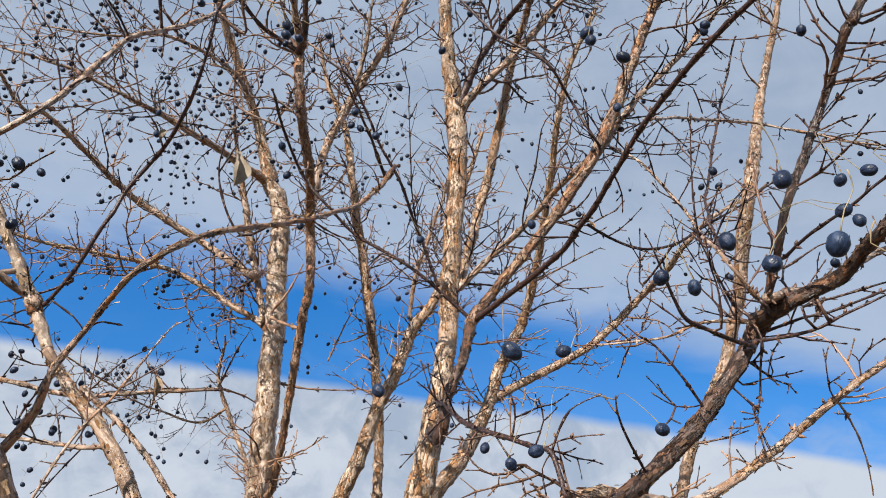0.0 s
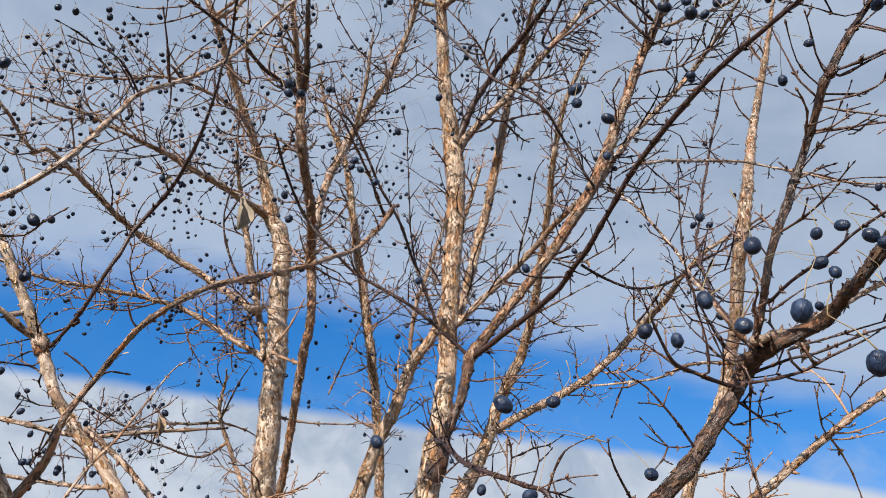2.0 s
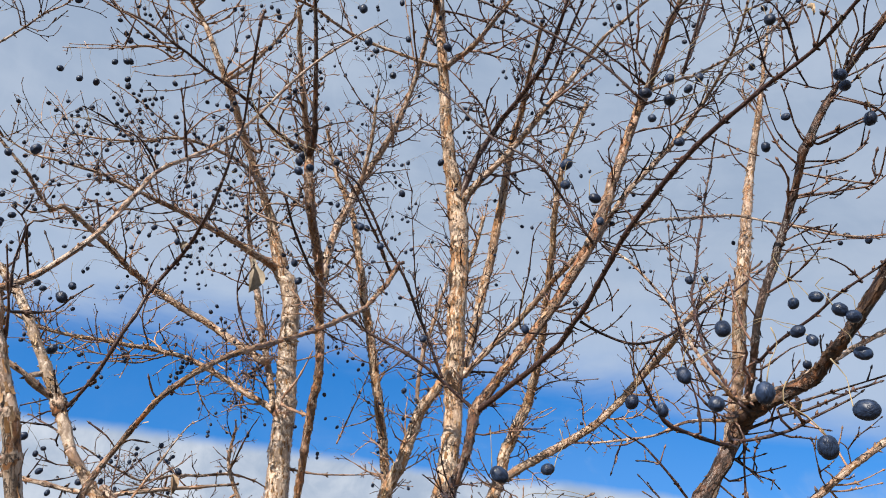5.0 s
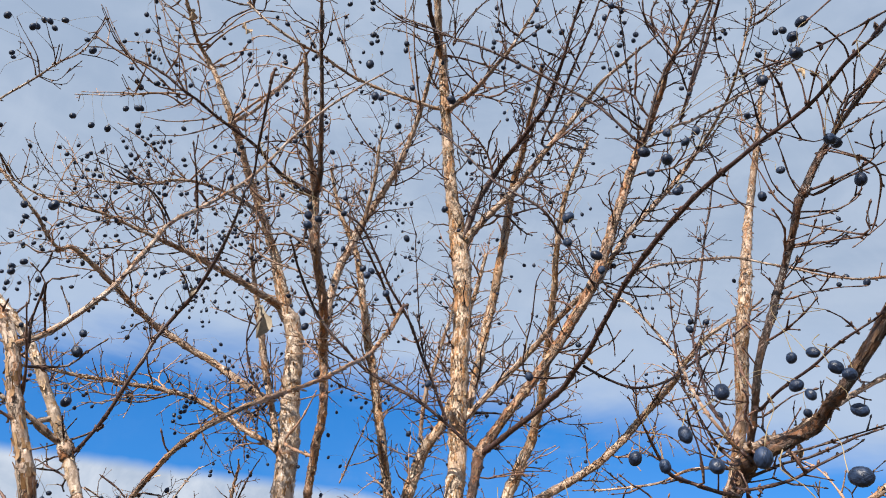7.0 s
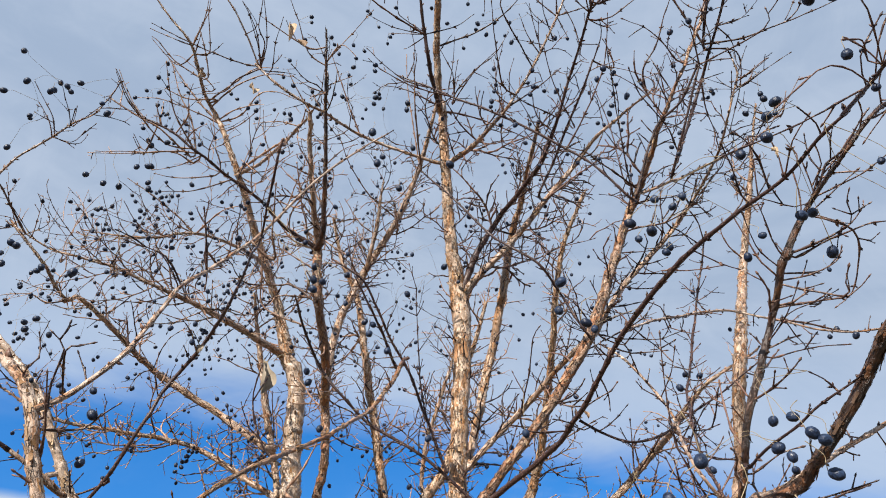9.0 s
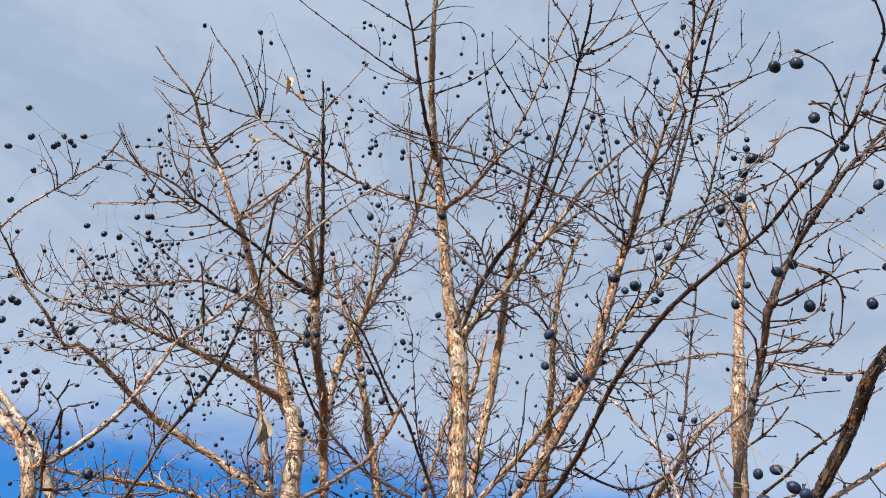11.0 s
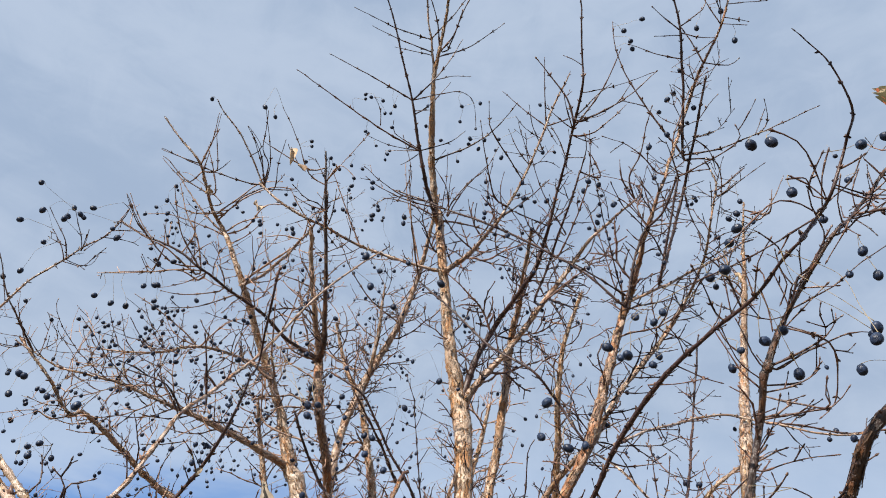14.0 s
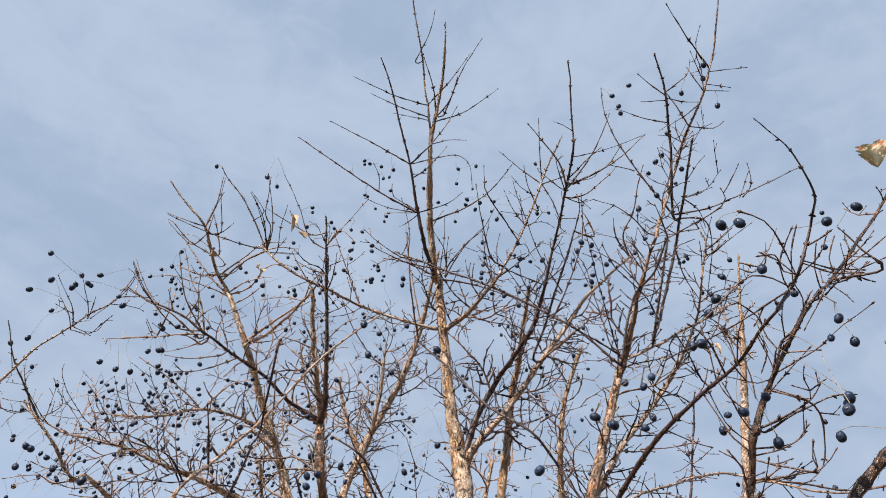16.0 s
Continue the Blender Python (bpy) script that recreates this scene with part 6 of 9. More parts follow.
twig("back", [(-0.364, 1.472, 2.834, 0.0040), (-0.433, 1.460, 2.863, 0.0027), (-0.466, 1.438, 2.899, 0.0015)])
twig("center", [(0.309, 1.241, 3.083, 0.0023), (0.287, 1.233, 3.090, 0.0023), (0.188, 1.199, 3.134, 0.0015), (0.129, 1.161, 3.181, 0.0008)])
twig("center", [(0.309, 1.191, 2.917, 0.0026), (0.350, 1.135, 2.964, 0.0021), (0.400, 1.040, 3.047, 0.0015), (0.406, 0.954, 3.121, 0.0009)])
twig("center", [(0.348, 1.305, 3.122, 0.0024), (0.365, 1.312, 3.116, 0.0024), (0.304, 1.205, 3.175, 0.0016), (0.276, 1.118, 3.225, 0.0009)])
twig("center", [(0.177, 1.201, 3.099, 0.0023), (0.142, 1.171, 3.132, 0.0015), (0.165, 1.101, 3.217, 0.0008)])
twig("center", [(0.289, 1.251, 3.385, 0.0019), (0.265, 1.190, 3.452, 0.0013), (0.259, 1.166, 3.479, 0.0007)])
twig("center", [(-0.019, 1.391, 3.307, 0.0033), (-0.091, 1.377, 3.353, 0.0026), (-0.147, 1.372, 3.381, 0.0019), (-0.185, 1.375, 3.393, 0.0012)])
twig("center", [(-0.013, 1.446, 3.348, 0.0040), (0.123, 1.509, 3.360, 0.0027), (0.333, 1.632, 3.351, 0.0015)])
twig("far", [(-0.063, 1.323, 2.981, 0.0028), (-0.070, 1.229, 3.055, 0.0028), (-0.072, 1.168, 3.128, 0.0019), (-0.070, 1.107, 3.201, 0.0010)])
twig("center", [(0.033, 1.202, 3.133, 0.0023), (0.027, 1.215, 3.120, 0.0023), (0.081, 1.157, 3.170, 0.0016), (0.148, 1.112, 3.207, 0.0008)])
twig("center", [(0.014, 1.204, 3.147, 0.0017), (0.031, 1.159, 3.226, 0.0012), (0.038, 1.125, 3.287, 0.0006)])
twig("center", [(0.450, 1.123, 2.713, 0.0033), (0.375, 1.062, 2.727, 0.0022), (0.311, 1.010, 2.737, 0.0012)])
twig("center", [(0.546, 1.105, 2.810, 0.0024), (0.510, 1.045, 2.839, 0.0019), (0.444, 0.975, 2.868, 0.0014), (0.418, 0.926, 2.893, 0.0009)])
twig("center", [(0.469, 1.261, 2.799, 0.0026), (0.447, 1.185, 2.883, 0.0020), (0.428, 1.108, 2.970, 0.0015), (0.404, 1.001, 3.089, 0.0009)])
twig("center", [(0.508, 1.034, 2.850, 0.0019), (0.452, 0.990, 2.902, 0.0013), (0.402, 0.970, 2.925, 0.0007)])
twig("center", [(0.743, 0.712, 3.279, 0.0026), (0.685, 0.637, 3.313, 0.0017), (0.635, 0.565, 3.344, 0.0009)])
twig("center", [(0.029, 1.019, 3.693, 0.0027), (0.052, 1.027, 3.688, 0.0027), (0.120, 0.936, 3.794, 0.0018), (0.199, 0.865, 3.880, 0.0010)])
twig("center", [(0.728, 0.738, 3.252, 0.0015), (0.794, 0.760, 3.260, 0.0006)])
twig("center", [(-0.002, 0.893, 3.821, 0.0020), (-0.027, 0.893, 3.819, 0.0020), (0.028, 0.824, 3.873, 0.0014), (0.053, 0.768, 3.917, 0.0007)])
twig("center", [(-0.051, 1.176, 3.387, 0.0019), (-0.121, 1.135, 3.418, 0.0013), (-0.123, 1.109, 3.441, 0.0007)])
twig("center", [(-0.051, 1.180, 3.383, 0.0019), (-0.139, 1.151, 3.384, 0.0013), (-0.204, 1.116, 3.395, 0.0007)])
twig("center", [(-0.139, 0.996, 3.271, 0.0017), (-0.134, 0.962, 3.296, 0.0012), (-0.145, 0.936, 3.314, 0.0006)])
twig("center", [(-0.059, 1.102, 3.463, 0.0025), (-0.012, 1.096, 3.496, 0.0017), (0.054, 1.071, 3.568, 0.0009)])
twig("center", [(-0.060, 1.094, 3.471, 0.0019), (-0.012, 1.094, 3.469, 0.0007)])
twig("center", [(-0.050, 1.185, 3.379, 0.0019), (-0.094, 1.210, 3.369, 0.0013), (-0.109, 1.216, 3.369, 0.0007)])
twig("center", [(-0.051, 1.180, 3.383, 0.0019), (-0.145, 1.187, 3.402, 0.0007)])
twig("center", [(0.244, 1.150, 3.185, 0.0023), (0.168, 1.033, 3.255, 0.0023), (0.162, 1.010, 3.281, 0.0015), (0.163, 0.978, 3.317, 0.0008)])
twig("center", [(0.196, 1.188, 3.120, 0.0028), (0.163, 1.168, 3.139, 0.0028), (0.146, 1.082, 3.198, 0.0019), (0.138, 0.998, 3.256, 0.0010)])
twig("center", [(0.033, 1.202, 3.133, 0.0023), (0.043, 1.187, 3.149, 0.0023), (0.095, 1.168, 3.207, 0.0018), (0.147, 1.157, 3.251, 0.0013), (0.184, 1.134, 3.308, 0.0008)])
twig("center", [(-0.019, 1.289, 3.412, 0.0020), (-0.012, 1.276, 3.425, 0.0013), (0.022, 1.247, 3.457, 0.0007)])
twig("center", [(0.033, 1.202, 3.133, 0.0023), (0.030, 1.156, 3.176, 0.0016), (0.002, 1.111, 3.213, 0.0008)])
twig("center", [(-0.038, 1.207, 3.185, 0.0024), (-0.096, 1.188, 3.190, 0.0019), (-0.149, 1.151, 3.210, 0.0014), (-0.196, 1.110, 3.236, 0.0009)])
twig("center", [(-0.100, 1.211, 3.229, 0.0018), (-0.075, 1.178, 3.289, 0.0012), (-0.093, 1.126, 3.389, 0.0007)])
twig("center", [(0.377, 0.996, 3.196, 0.0027), (0.441, 0.948, 3.248, 0.0021), (0.484, 0.903, 3.294, 0.0016), (0.514, 0.860, 3.339, 0.0010)])
twig("center", [(0.383, 0.963, 3.202, 0.0021), (0.444, 0.919, 3.232, 0.0015), (0.474, 0.901, 3.244, 0.0008)])
twig("center", [(0.383, 0.963, 3.202, 0.0027), (0.397, 0.972, 3.193, 0.0027), (0.481, 0.950, 3.219, 0.0021), (0.543, 0.926, 3.246, 0.0015), (0.598, 0.895, 3.279, 0.0010)])
twig("center", [(0.383, 0.963, 3.202, 0.0016), (0.433, 0.962, 3.192, 0.0011), (0.454, 0.953, 3.194, 0.0006)])
twig("center", [(0.374, 1.013, 3.193, 0.0027), (0.394, 1.017, 3.189, 0.0027), (0.438, 1.015, 3.200, 0.0021), (0.487, 0.995, 3.230, 0.0016), (0.523, 0.979, 3.255, 0.0010)])
twig("center", [(0.374, 1.013, 3.193, 0.0022), (0.413, 1.028, 3.179, 0.0015), (0.443, 1.025, 3.181, 0.0008)])
twig("center", [(0.414, 1.186, 3.235, 0.0024), (0.436, 1.132, 3.275, 0.0016), (0.431, 1.099, 3.299, 0.0009)])
twig("center", [(0.416, 1.184, 3.239, 0.0030), (0.471, 1.201, 3.226, 0.0030), (0.460, 1.171, 3.269, 0.0020), (0.447, 1.156, 3.291, 0.0011)])
twig("center", [(0.404, 1.503, 3.886, 0.0032), (0.483, 1.501, 3.918, 0.0022), (0.535, 1.500, 3.939, 0.0011)])
twig("center", [(0.404, 1.503, 3.886, 0.0032), (0.439, 1.539, 3.822, 0.0011)])
twig("center", [(0.324, 1.327, 3.535, 0.0027), (0.346, 1.336, 3.528, 0.0027), (0.331, 1.302, 3.562, 0.0022), (0.315, 1.267, 3.597, 0.0016), (0.310, 1.227, 3.639, 0.0010)])
twig("center", [(0.358, 1.402, 3.686, 0.0022), (0.307, 1.369, 3.703, 0.0015), (0.275, 1.333, 3.726, 0.0008)])
twig("center", [(0.278, 1.226, 3.335, 0.0025), (0.248, 1.198, 3.381, 0.0017), (0.227, 1.168, 3.436, 0.0009)])
twig("center", [(0.301, 1.276, 3.435, 0.0020), (0.218, 1.267, 3.457, 0.0007)])
twig("center", [(0.361, 1.079, 3.181, 0.0022), (0.400, 1.078, 3.174, 0.0008)])
twig("center", [(0.377, 0.996, 3.196, 0.0022), (0.363, 0.951, 3.225, 0.0015), (0.358, 0.921, 3.246, 0.0008)])
twig("center", [(0.377, 0.996, 3.196, 0.0022), (0.346, 0.971, 3.204, 0.0015), (0.317, 0.944, 3.215, 0.0008)])
twig("center", [(0.361, 1.079, 3.181, 0.0022), (0.345, 1.050, 3.233, 0.0015), (0.326, 1.030, 3.273, 0.0008)])
twig("center", [(0.571, 0.996, 2.987, 0.0020), (0.551, 0.989, 2.992, 0.0020), (0.511, 0.951, 3.016, 0.0016), (0.470, 0.923, 3.030, 0.0011), (0.422, 0.905, 3.035, 0.0007)])
twig("center", [(0.600, 1.346, 3.277, 0.0031), (0.586, 1.298, 3.325, 0.0031), (0.624, 1.255, 3.378, 0.0025), (0.650, 1.199, 3.446, 0.0018), (0.673, 1.160, 3.493, 0.0011)])
twig("center", [(0.579, 0.951, 2.927, 0.0024), (0.566, 0.918, 2.958, 0.0016), (0.555, 0.894, 2.981, 0.0009)])
twig("center", [(0.600, 1.346, 3.277, 0.0031), (0.565, 1.302, 3.319, 0.0031), (0.562, 1.263, 3.367, 0.0011)])
twig("center", [(0.709, 0.780, 3.223, 0.0020), (0.671, 0.798, 3.206, 0.0014), (0.634, 0.813, 3.193, 0.0007)])
twig("center", [(0.659, 1.005, 3.186, 0.0016), (0.623, 0.997, 3.202, 0.0011), (0.603, 0.987, 3.217, 0.0006)])
twig("center", [(0.691, 1.031, 3.163, 0.0016), (0.747, 1.009, 3.164, 0.0011), (0.784, 0.965, 3.186, 0.0006)])
twig("center", [(0.691, 1.031, 3.163, 0.0022), (0.730, 1.060, 3.147, 0.0015), (0.748, 1.099, 3.122, 0.0008)])
twig("center", [(0.670, 0.841, 3.356, 0.0016), (0.606, 0.833, 3.347, 0.0006)])
twig("center", [(0.670, 0.836, 3.361, 0.0022), (0.713, 0.847, 3.354, 0.0015), (0.758, 0.853, 3.353, 0.0008)])
twig("center", [(0.702, 1.000, 3.194, 0.0016), (0.734, 0.967, 3.221, 0.0011), (0.754, 0.951, 3.234, 0.0006)])
twig("center", [(0.705, 0.925, 3.272, 0.0016), (0.674, 0.908, 3.279, 0.0011), (0.643, 0.900, 3.279, 0.0006)])
twig("center", [(0.690, 0.952, 3.244, 0.0016), (0.672, 0.943, 3.252, 0.0011), (0.648, 0.931, 3.264, 0.0006)])
twig("center", [(0.579, 0.951, 2.927, 0.0018), (0.681, 0.849, 2.909, 0.0018), (0.682, 0.822, 2.934, 0.0006)])
twig("center", [(0.729, 0.840, 2.921, 0.0018), (0.751, 0.818, 2.940, 0.0012), (0.744, 0.784, 2.967, 0.0006)])
twig("center", [(0.723, 0.840, 2.921, 0.0013), (0.750, 0.810, 2.967, 0.0005)])
twig("center", [(0.655, 1.119, 3.069, 0.0021), (0.707, 1.112, 3.084, 0.0008)])
twig("center", [(0.687, 1.017, 2.963, 0.0020), (0.703, 1.021, 2.960, 0.0020), (0.746, 0.982, 2.973, 0.0007)])
twig("center", [(0.681, 1.028, 2.945, 0.0020), (0.700, 1.032, 2.942, 0.0020), (0.740, 1.005, 2.959, 0.0007)])
twig("center", [(0.671, 1.049, 2.912, 0.0015), (0.670, 1.018, 2.940, 0.0010), (0.669, 1.003, 2.954, 0.0005)])
twig("side", [(1.141, 1.780, 3.638, 0.0039), (1.234, 1.790, 3.620, 0.0039), (1.262, 1.748, 3.700, 0.0014)])
twig("side", [(1.134, 1.784, 3.611, 0.0031), (1.193, 1.791, 3.593, 0.0031), (1.266, 1.755, 3.674, 0.0021), (1.314, 1.719, 3.745, 0.0011)])
twig("center", [(0.488, 0.429, 2.278, 0.0009), (0.489, 0.405, 2.303, 0.0006), (0.498, 0.388, 2.322, 0.0003)])
twig("center", [(0.486, 0.411, 2.273, 0.0007), (0.474, 0.413, 2.281, 0.0007), (0.466, 0.398, 2.288, 0.0005), (0.459, 0.392, 2.289, 0.0004), (0.444, 0.389, 2.285, 0.0002)])
twig("center", [(0.487, 0.421, 2.275, 0.0009), (0.511, 0.413, 2.291, 0.0007), (0.527, 0.406, 2.305, 0.0005), (0.535, 0.398, 2.318, 0.0003)])
twig("center", [(0.491, 0.402, 2.282, 0.0009), (0.503, 0.406, 2.279, 0.0009), (0.528, 0.413, 2.272, 0.0006), (0.554, 0.414, 2.270, 0.0003)])
twig("center", [(0.655, 0.624, 2.448, 0.0015), (0.694, 0.620, 2.458, 0.0010), (0.720, 0.612, 2.470, 0.0005)])
twig("back", [(-0.924, 1.462, 3.761, 0.0031), (-0.983, 1.449, 3.781, 0.0021), (-1.067, 1.427, 3.815, 0.0011)])
twig("back", [(-0.920, 1.584, 3.723, 0.0032), (-1.014, 1.540, 3.774, 0.0025), (-1.068, 1.493, 3.828, 0.0018), (-1.090, 1.482, 3.842, 0.0011)])
twig("back", [(-0.919, 1.467, 3.756, 0.0039), (-0.879, 1.421, 3.803, 0.0026), (-0.838, 1.378, 3.847, 0.0014)])
twig("back", [(-0.920, 1.584, 3.723, 0.0032), (-0.893, 1.584, 3.726, 0.0032), (-0.903, 1.537, 3.808, 0.0025), (-0.921, 1.500, 3.871, 0.0018), (-0.927, 1.488, 3.892, 0.0011)])
twig("back", [(-0.919, 1.493, 3.748, 0.0024), (-0.865, 1.497, 3.757, 0.0024), (-0.852, 1.399, 3.841, 0.0016), (-0.829, 1.344, 3.890, 0.0008)])
twig("back", [(-0.919, 1.493, 3.748, 0.0024), (-0.866, 1.500, 3.754, 0.0024), (-0.814, 1.476, 3.776, 0.0008)])
twig("back", [(-0.921, 1.636, 3.709, 0.0024), (-0.884, 1.634, 3.714, 0.0024), (-0.920, 1.609, 3.756, 0.0019), (-1.003, 1.570, 3.824, 0.0014), (-1.040, 1.565, 3.840, 0.0009)])
twig("center", [(-0.531, 1.210, 3.309, 0.0025), (-0.507, 1.159, 3.343, 0.0021), (-0.518, 1.121, 3.366, 0.0017), (-0.495, 1.058, 3.407, 0.0013), (-0.486, 1.030, 3.425, 0.0009)])
twig("center", [(-0.515, 1.195, 3.276, 0.0025), (-0.519, 1.137, 3.319, 0.0017), (-0.534, 1.061, 3.374, 0.0009)])
twig("center", [(-0.564, 1.145, 3.373, 0.0019), (-0.531, 1.132, 3.396, 0.0013), (-0.567, 1.096, 3.453, 0.0007)])
twig("center", [(-0.500, 1.197, 3.258, 0.0018), (-0.481, 1.187, 3.269, 0.0018), (-0.462, 1.127, 3.301, 0.0012), (-0.430, 1.069, 3.330, 0.0007)])
twig("center", [(-0.511, 1.195, 3.271, 0.0025), (-0.470, 1.207, 3.277, 0.0017), (-0.431, 1.220, 3.281, 0.0009)])
twig("center", [(-0.519, 1.194, 3.280, 0.0025), (-0.594, 1.219, 3.265, 0.0021), (-0.633, 1.244, 3.246, 0.0017), (-0.706, 1.251, 3.248, 0.0013), (-0.751, 1.254, 3.250, 0.0009)])
twig("back", [(-0.282, 1.026, 3.142, 0.0022), (-0.326, 1.026, 3.139, 0.0022), (-0.397, 0.985, 3.169, 0.0015), (-0.440, 0.958, 3.189, 0.0008)])
twig("back", [(-0.862, 1.712, 3.604, 0.0032), (-0.913, 1.680, 3.621, 0.0027), (-0.992, 1.640, 3.636, 0.0022), (-1.072, 1.605, 3.645, 0.0017), (-1.142, 1.591, 3.638, 0.0012)])
twig("back", [(-0.664, 1.176, 2.978, 0.0016), (-0.637, 1.156, 2.999, 0.0016), (-0.611, 1.152, 3.014, 0.0006)])
twig("back", [(-0.688, 1.163, 2.996, 0.0022), (-0.655, 1.137, 3.025, 0.0022), (-0.649, 1.122, 3.053, 0.0008)])
twig("back", [(-0.850, 1.722, 3.577, 0.0032), (-0.776, 1.694, 3.590, 0.0022), (-0.700, 1.647, 3.612, 0.0011)])
twig("back", [(-0.868, 1.708, 3.618, 0.0040), (-0.785, 1.693, 3.636, 0.0034), (-0.712, 1.644, 3.689, 0.0027), (-0.645, 1.641, 3.695, 0.0021), (-0.580, 1.661, 3.678, 0.0014)])
twig("back", [(-0.625, 1.202, 2.953, 0.0027), (-0.646, 1.214, 2.939, 0.0027), (-0.698, 1.192, 2.961, 0.0022), (-0.775, 1.192, 2.959, 0.0016), (-0.915, 1.186, 2.962, 0.0010)])
twig("back", [(-0.734, 1.148, 3.017, 0.0022), (-0.776, 1.198, 2.963, 0.0022), (-0.799, 1.169, 2.991, 0.0008)])
twig("back", [(-0.636, 1.190, 2.957, 0.0027), (-0.650, 1.199, 2.947, 0.0027), (-0.715, 1.136, 2.988, 0.0022), (-0.763, 1.108, 3.004, 0.0016), (-0.822, 1.067, 3.027, 0.0010)])
twig("back", [(-0.782, 1.132, 3.037, 0.0022), (-0.803, 1.089, 3.058, 0.0015), (-0.811, 1.037, 3.088, 0.0008)])
twig("back", [(-0.727, 1.150, 3.014, 0.0022), (-0.733, 1.114, 3.054, 0.0008)])
twig("left", [(-0.873, 1.001, 2.832, 0.0019), (-0.879, 0.982, 2.861, 0.0013), (-0.902, 0.959, 2.897, 0.0007)])
twig("left", [(-0.873, 1.001, 2.832, 0.0015), (-0.823, 1.002, 2.815, 0.0010), (-0.786, 0.981, 2.823, 0.0005)])
twig("left", [(-0.831, 0.986, 2.850, 0.0019), (-0.811, 0.959, 2.869, 0.0007)])
twig("back", [(-0.586, 1.242, 2.939, 0.0022), (-0.601, 1.253, 2.928, 0.0022), (-0.702, 1.266, 2.937, 0.0015), (-0.770, 1.265, 2.953, 0.0008)])
twig("back", [(-0.754, 1.749, 3.394, 0.0030), (-0.676, 1.763, 3.410, 0.0021), (-0.634, 1.752, 3.439, 0.0011)])
twig("back", [(-0.784, 1.786, 3.415, 0.0023), (-0.711, 1.817, 3.402, 0.0018), (-0.601, 1.771, 3.480, 0.0013), (-0.527, 1.768, 3.500, 0.0008)])
twig("back", [(-0.479, 1.432, 3.256, 0.0020), (-0.437, 1.412, 3.256, 0.0007)])
twig("back", [(-0.443, 1.383, 3.236, 0.0026), (-0.510, 1.376, 3.254, 0.0018), (-0.586, 1.384, 3.257, 0.0009)])
twig("center", [(0.664, 0.626, 2.457, 0.0023), (0.709, 0.578, 2.424, 0.0023), (0.691, 0.565, 2.454, 0.0016), (0.669, 0.550, 2.487, 0.0008)])
twig("center", [(0.651, 0.623, 2.444, 0.0015), (0.698, 0.629, 2.460, 0.0010), (0.727, 0.624, 2.482, 0.0006)])
twig("center", [(0.677, 0.630, 2.469, 0.0013), (0.671, 0.613, 2.490, 0.0009), (0.684, 0.595, 2.514, 0.0005)])
twig("center", [(0.599, 0.630, 2.395, 0.0015), (0.594, 0.605, 2.405, 0.0010), (0.583, 0.587, 2.413, 0.0005)])


def stem_to_ground(tree, kind, points):
    """The foot of a stem, below what grows above it."""
    limb(tree, kind, points)


stem_to_ground("center", "gold", [(-0.036, 1.499, 1.792, 0.0290), (-0.079, 1.466, 1.548, 0.0313), (-0.054, 1.500, 0.807, 0.0348), (-0.063, 1.497, 0.120, 0.0391), (-0.060, 1.500, -0.050, 0.0493)])
stem_to_ground("center", "old", [(0.173, 0.948, 1.716, 0.0113), (-0.030, 0.912, 1.575, 0.0122), (-0.002, 1.362, 0.772, 0.0135), (-0.076, 1.497, 0.120, 0.0152), (-0.060, 1.500, -0.050, 0.0192)])
stem_to_ground("far", "gold", [(-0.229, 2.455, 1.848, 0.0162), (-0.222, 2.445, 1.598, 0.0175), (-0.222, 2.451, 0.832, 0.0194), (-0.219, 2.449, 0.120, 0.0219), (-0.220, 2.450, -0.050, 0.0275)])
stem_to_ground("far", "gold", [(-0.317, 2.240, 1.832, 0.0233), (-0.411, 2.257, 1.601, 0.0251), (-0.244, 2.397, 0.824, 0.0279), (-0.228, 2.451, 0.120, 0.0314), (-0.220, 2.450, -0.050, 0.0396)])
stem_to_ground("far", "gold", [(-0.071, 2.406, 1.846, 0.0282), (-0.212, 2.294, 1.674, 0.0304), (-0.183, 2.439, 0.831, 0.0338), (-0.231, 2.441, 0.120, 0.0380), (-0.220, 2.450, -0.050, 0.0479)])
stem_to_ground("side", "gold", [(0.638, 2.107, 1.835, 0.0188), (0.569, 2.131, 1.596, 0.0203), (0.625, 2.102, 0.826, 0.0226), (0.614, 2.102, 0.120, 0.0254), (0.620, 2.100, -0.050, 0.0320)])
stem_to_ground("side", "light", [(0.377, 1.196, 1.765, 0.0097), (0.165, 1.103, 1.670, 0.0104), (0.559, 1.874, 0.794, 0.0116), (0.603, 2.093, 0.120, 0.0131), (0.620, 2.100, -0.050, 0.0164)])
stem_to_ground("back", "trunk", [(-0.553, 2.233, 1.829, 0.0397), (-0.581, 2.335, 1.602, 0.0429), (-0.566, 2.253, 0.823, 0.0476), (-0.572, 2.268, 0.120, 0.0536), (-0.570, 2.260, -0.050, 0.0675)])
stem_to_ground("left", "light", [(-0.453, 1.227, 1.756, 0.0156), (-0.312, 1.218, 1.550, 0.0168), (-0.383, 1.207, 0.790, 0.0187), (-0.349, 1.199, 0.120, 0.0210), (-0.360, 1.200, -0.050, 0.0265)])
stem_to_ground("left", "light", [(-0.345, 0.752, 1.722, 0.0085), (-0.291, 0.881, 1.515, 0.0092), (-0.356, 1.088, 0.775, 0.0101), (-0.356, 1.210, 0.120, 0.0115), (-0.360, 1.200, -0.050, 0.0144)])
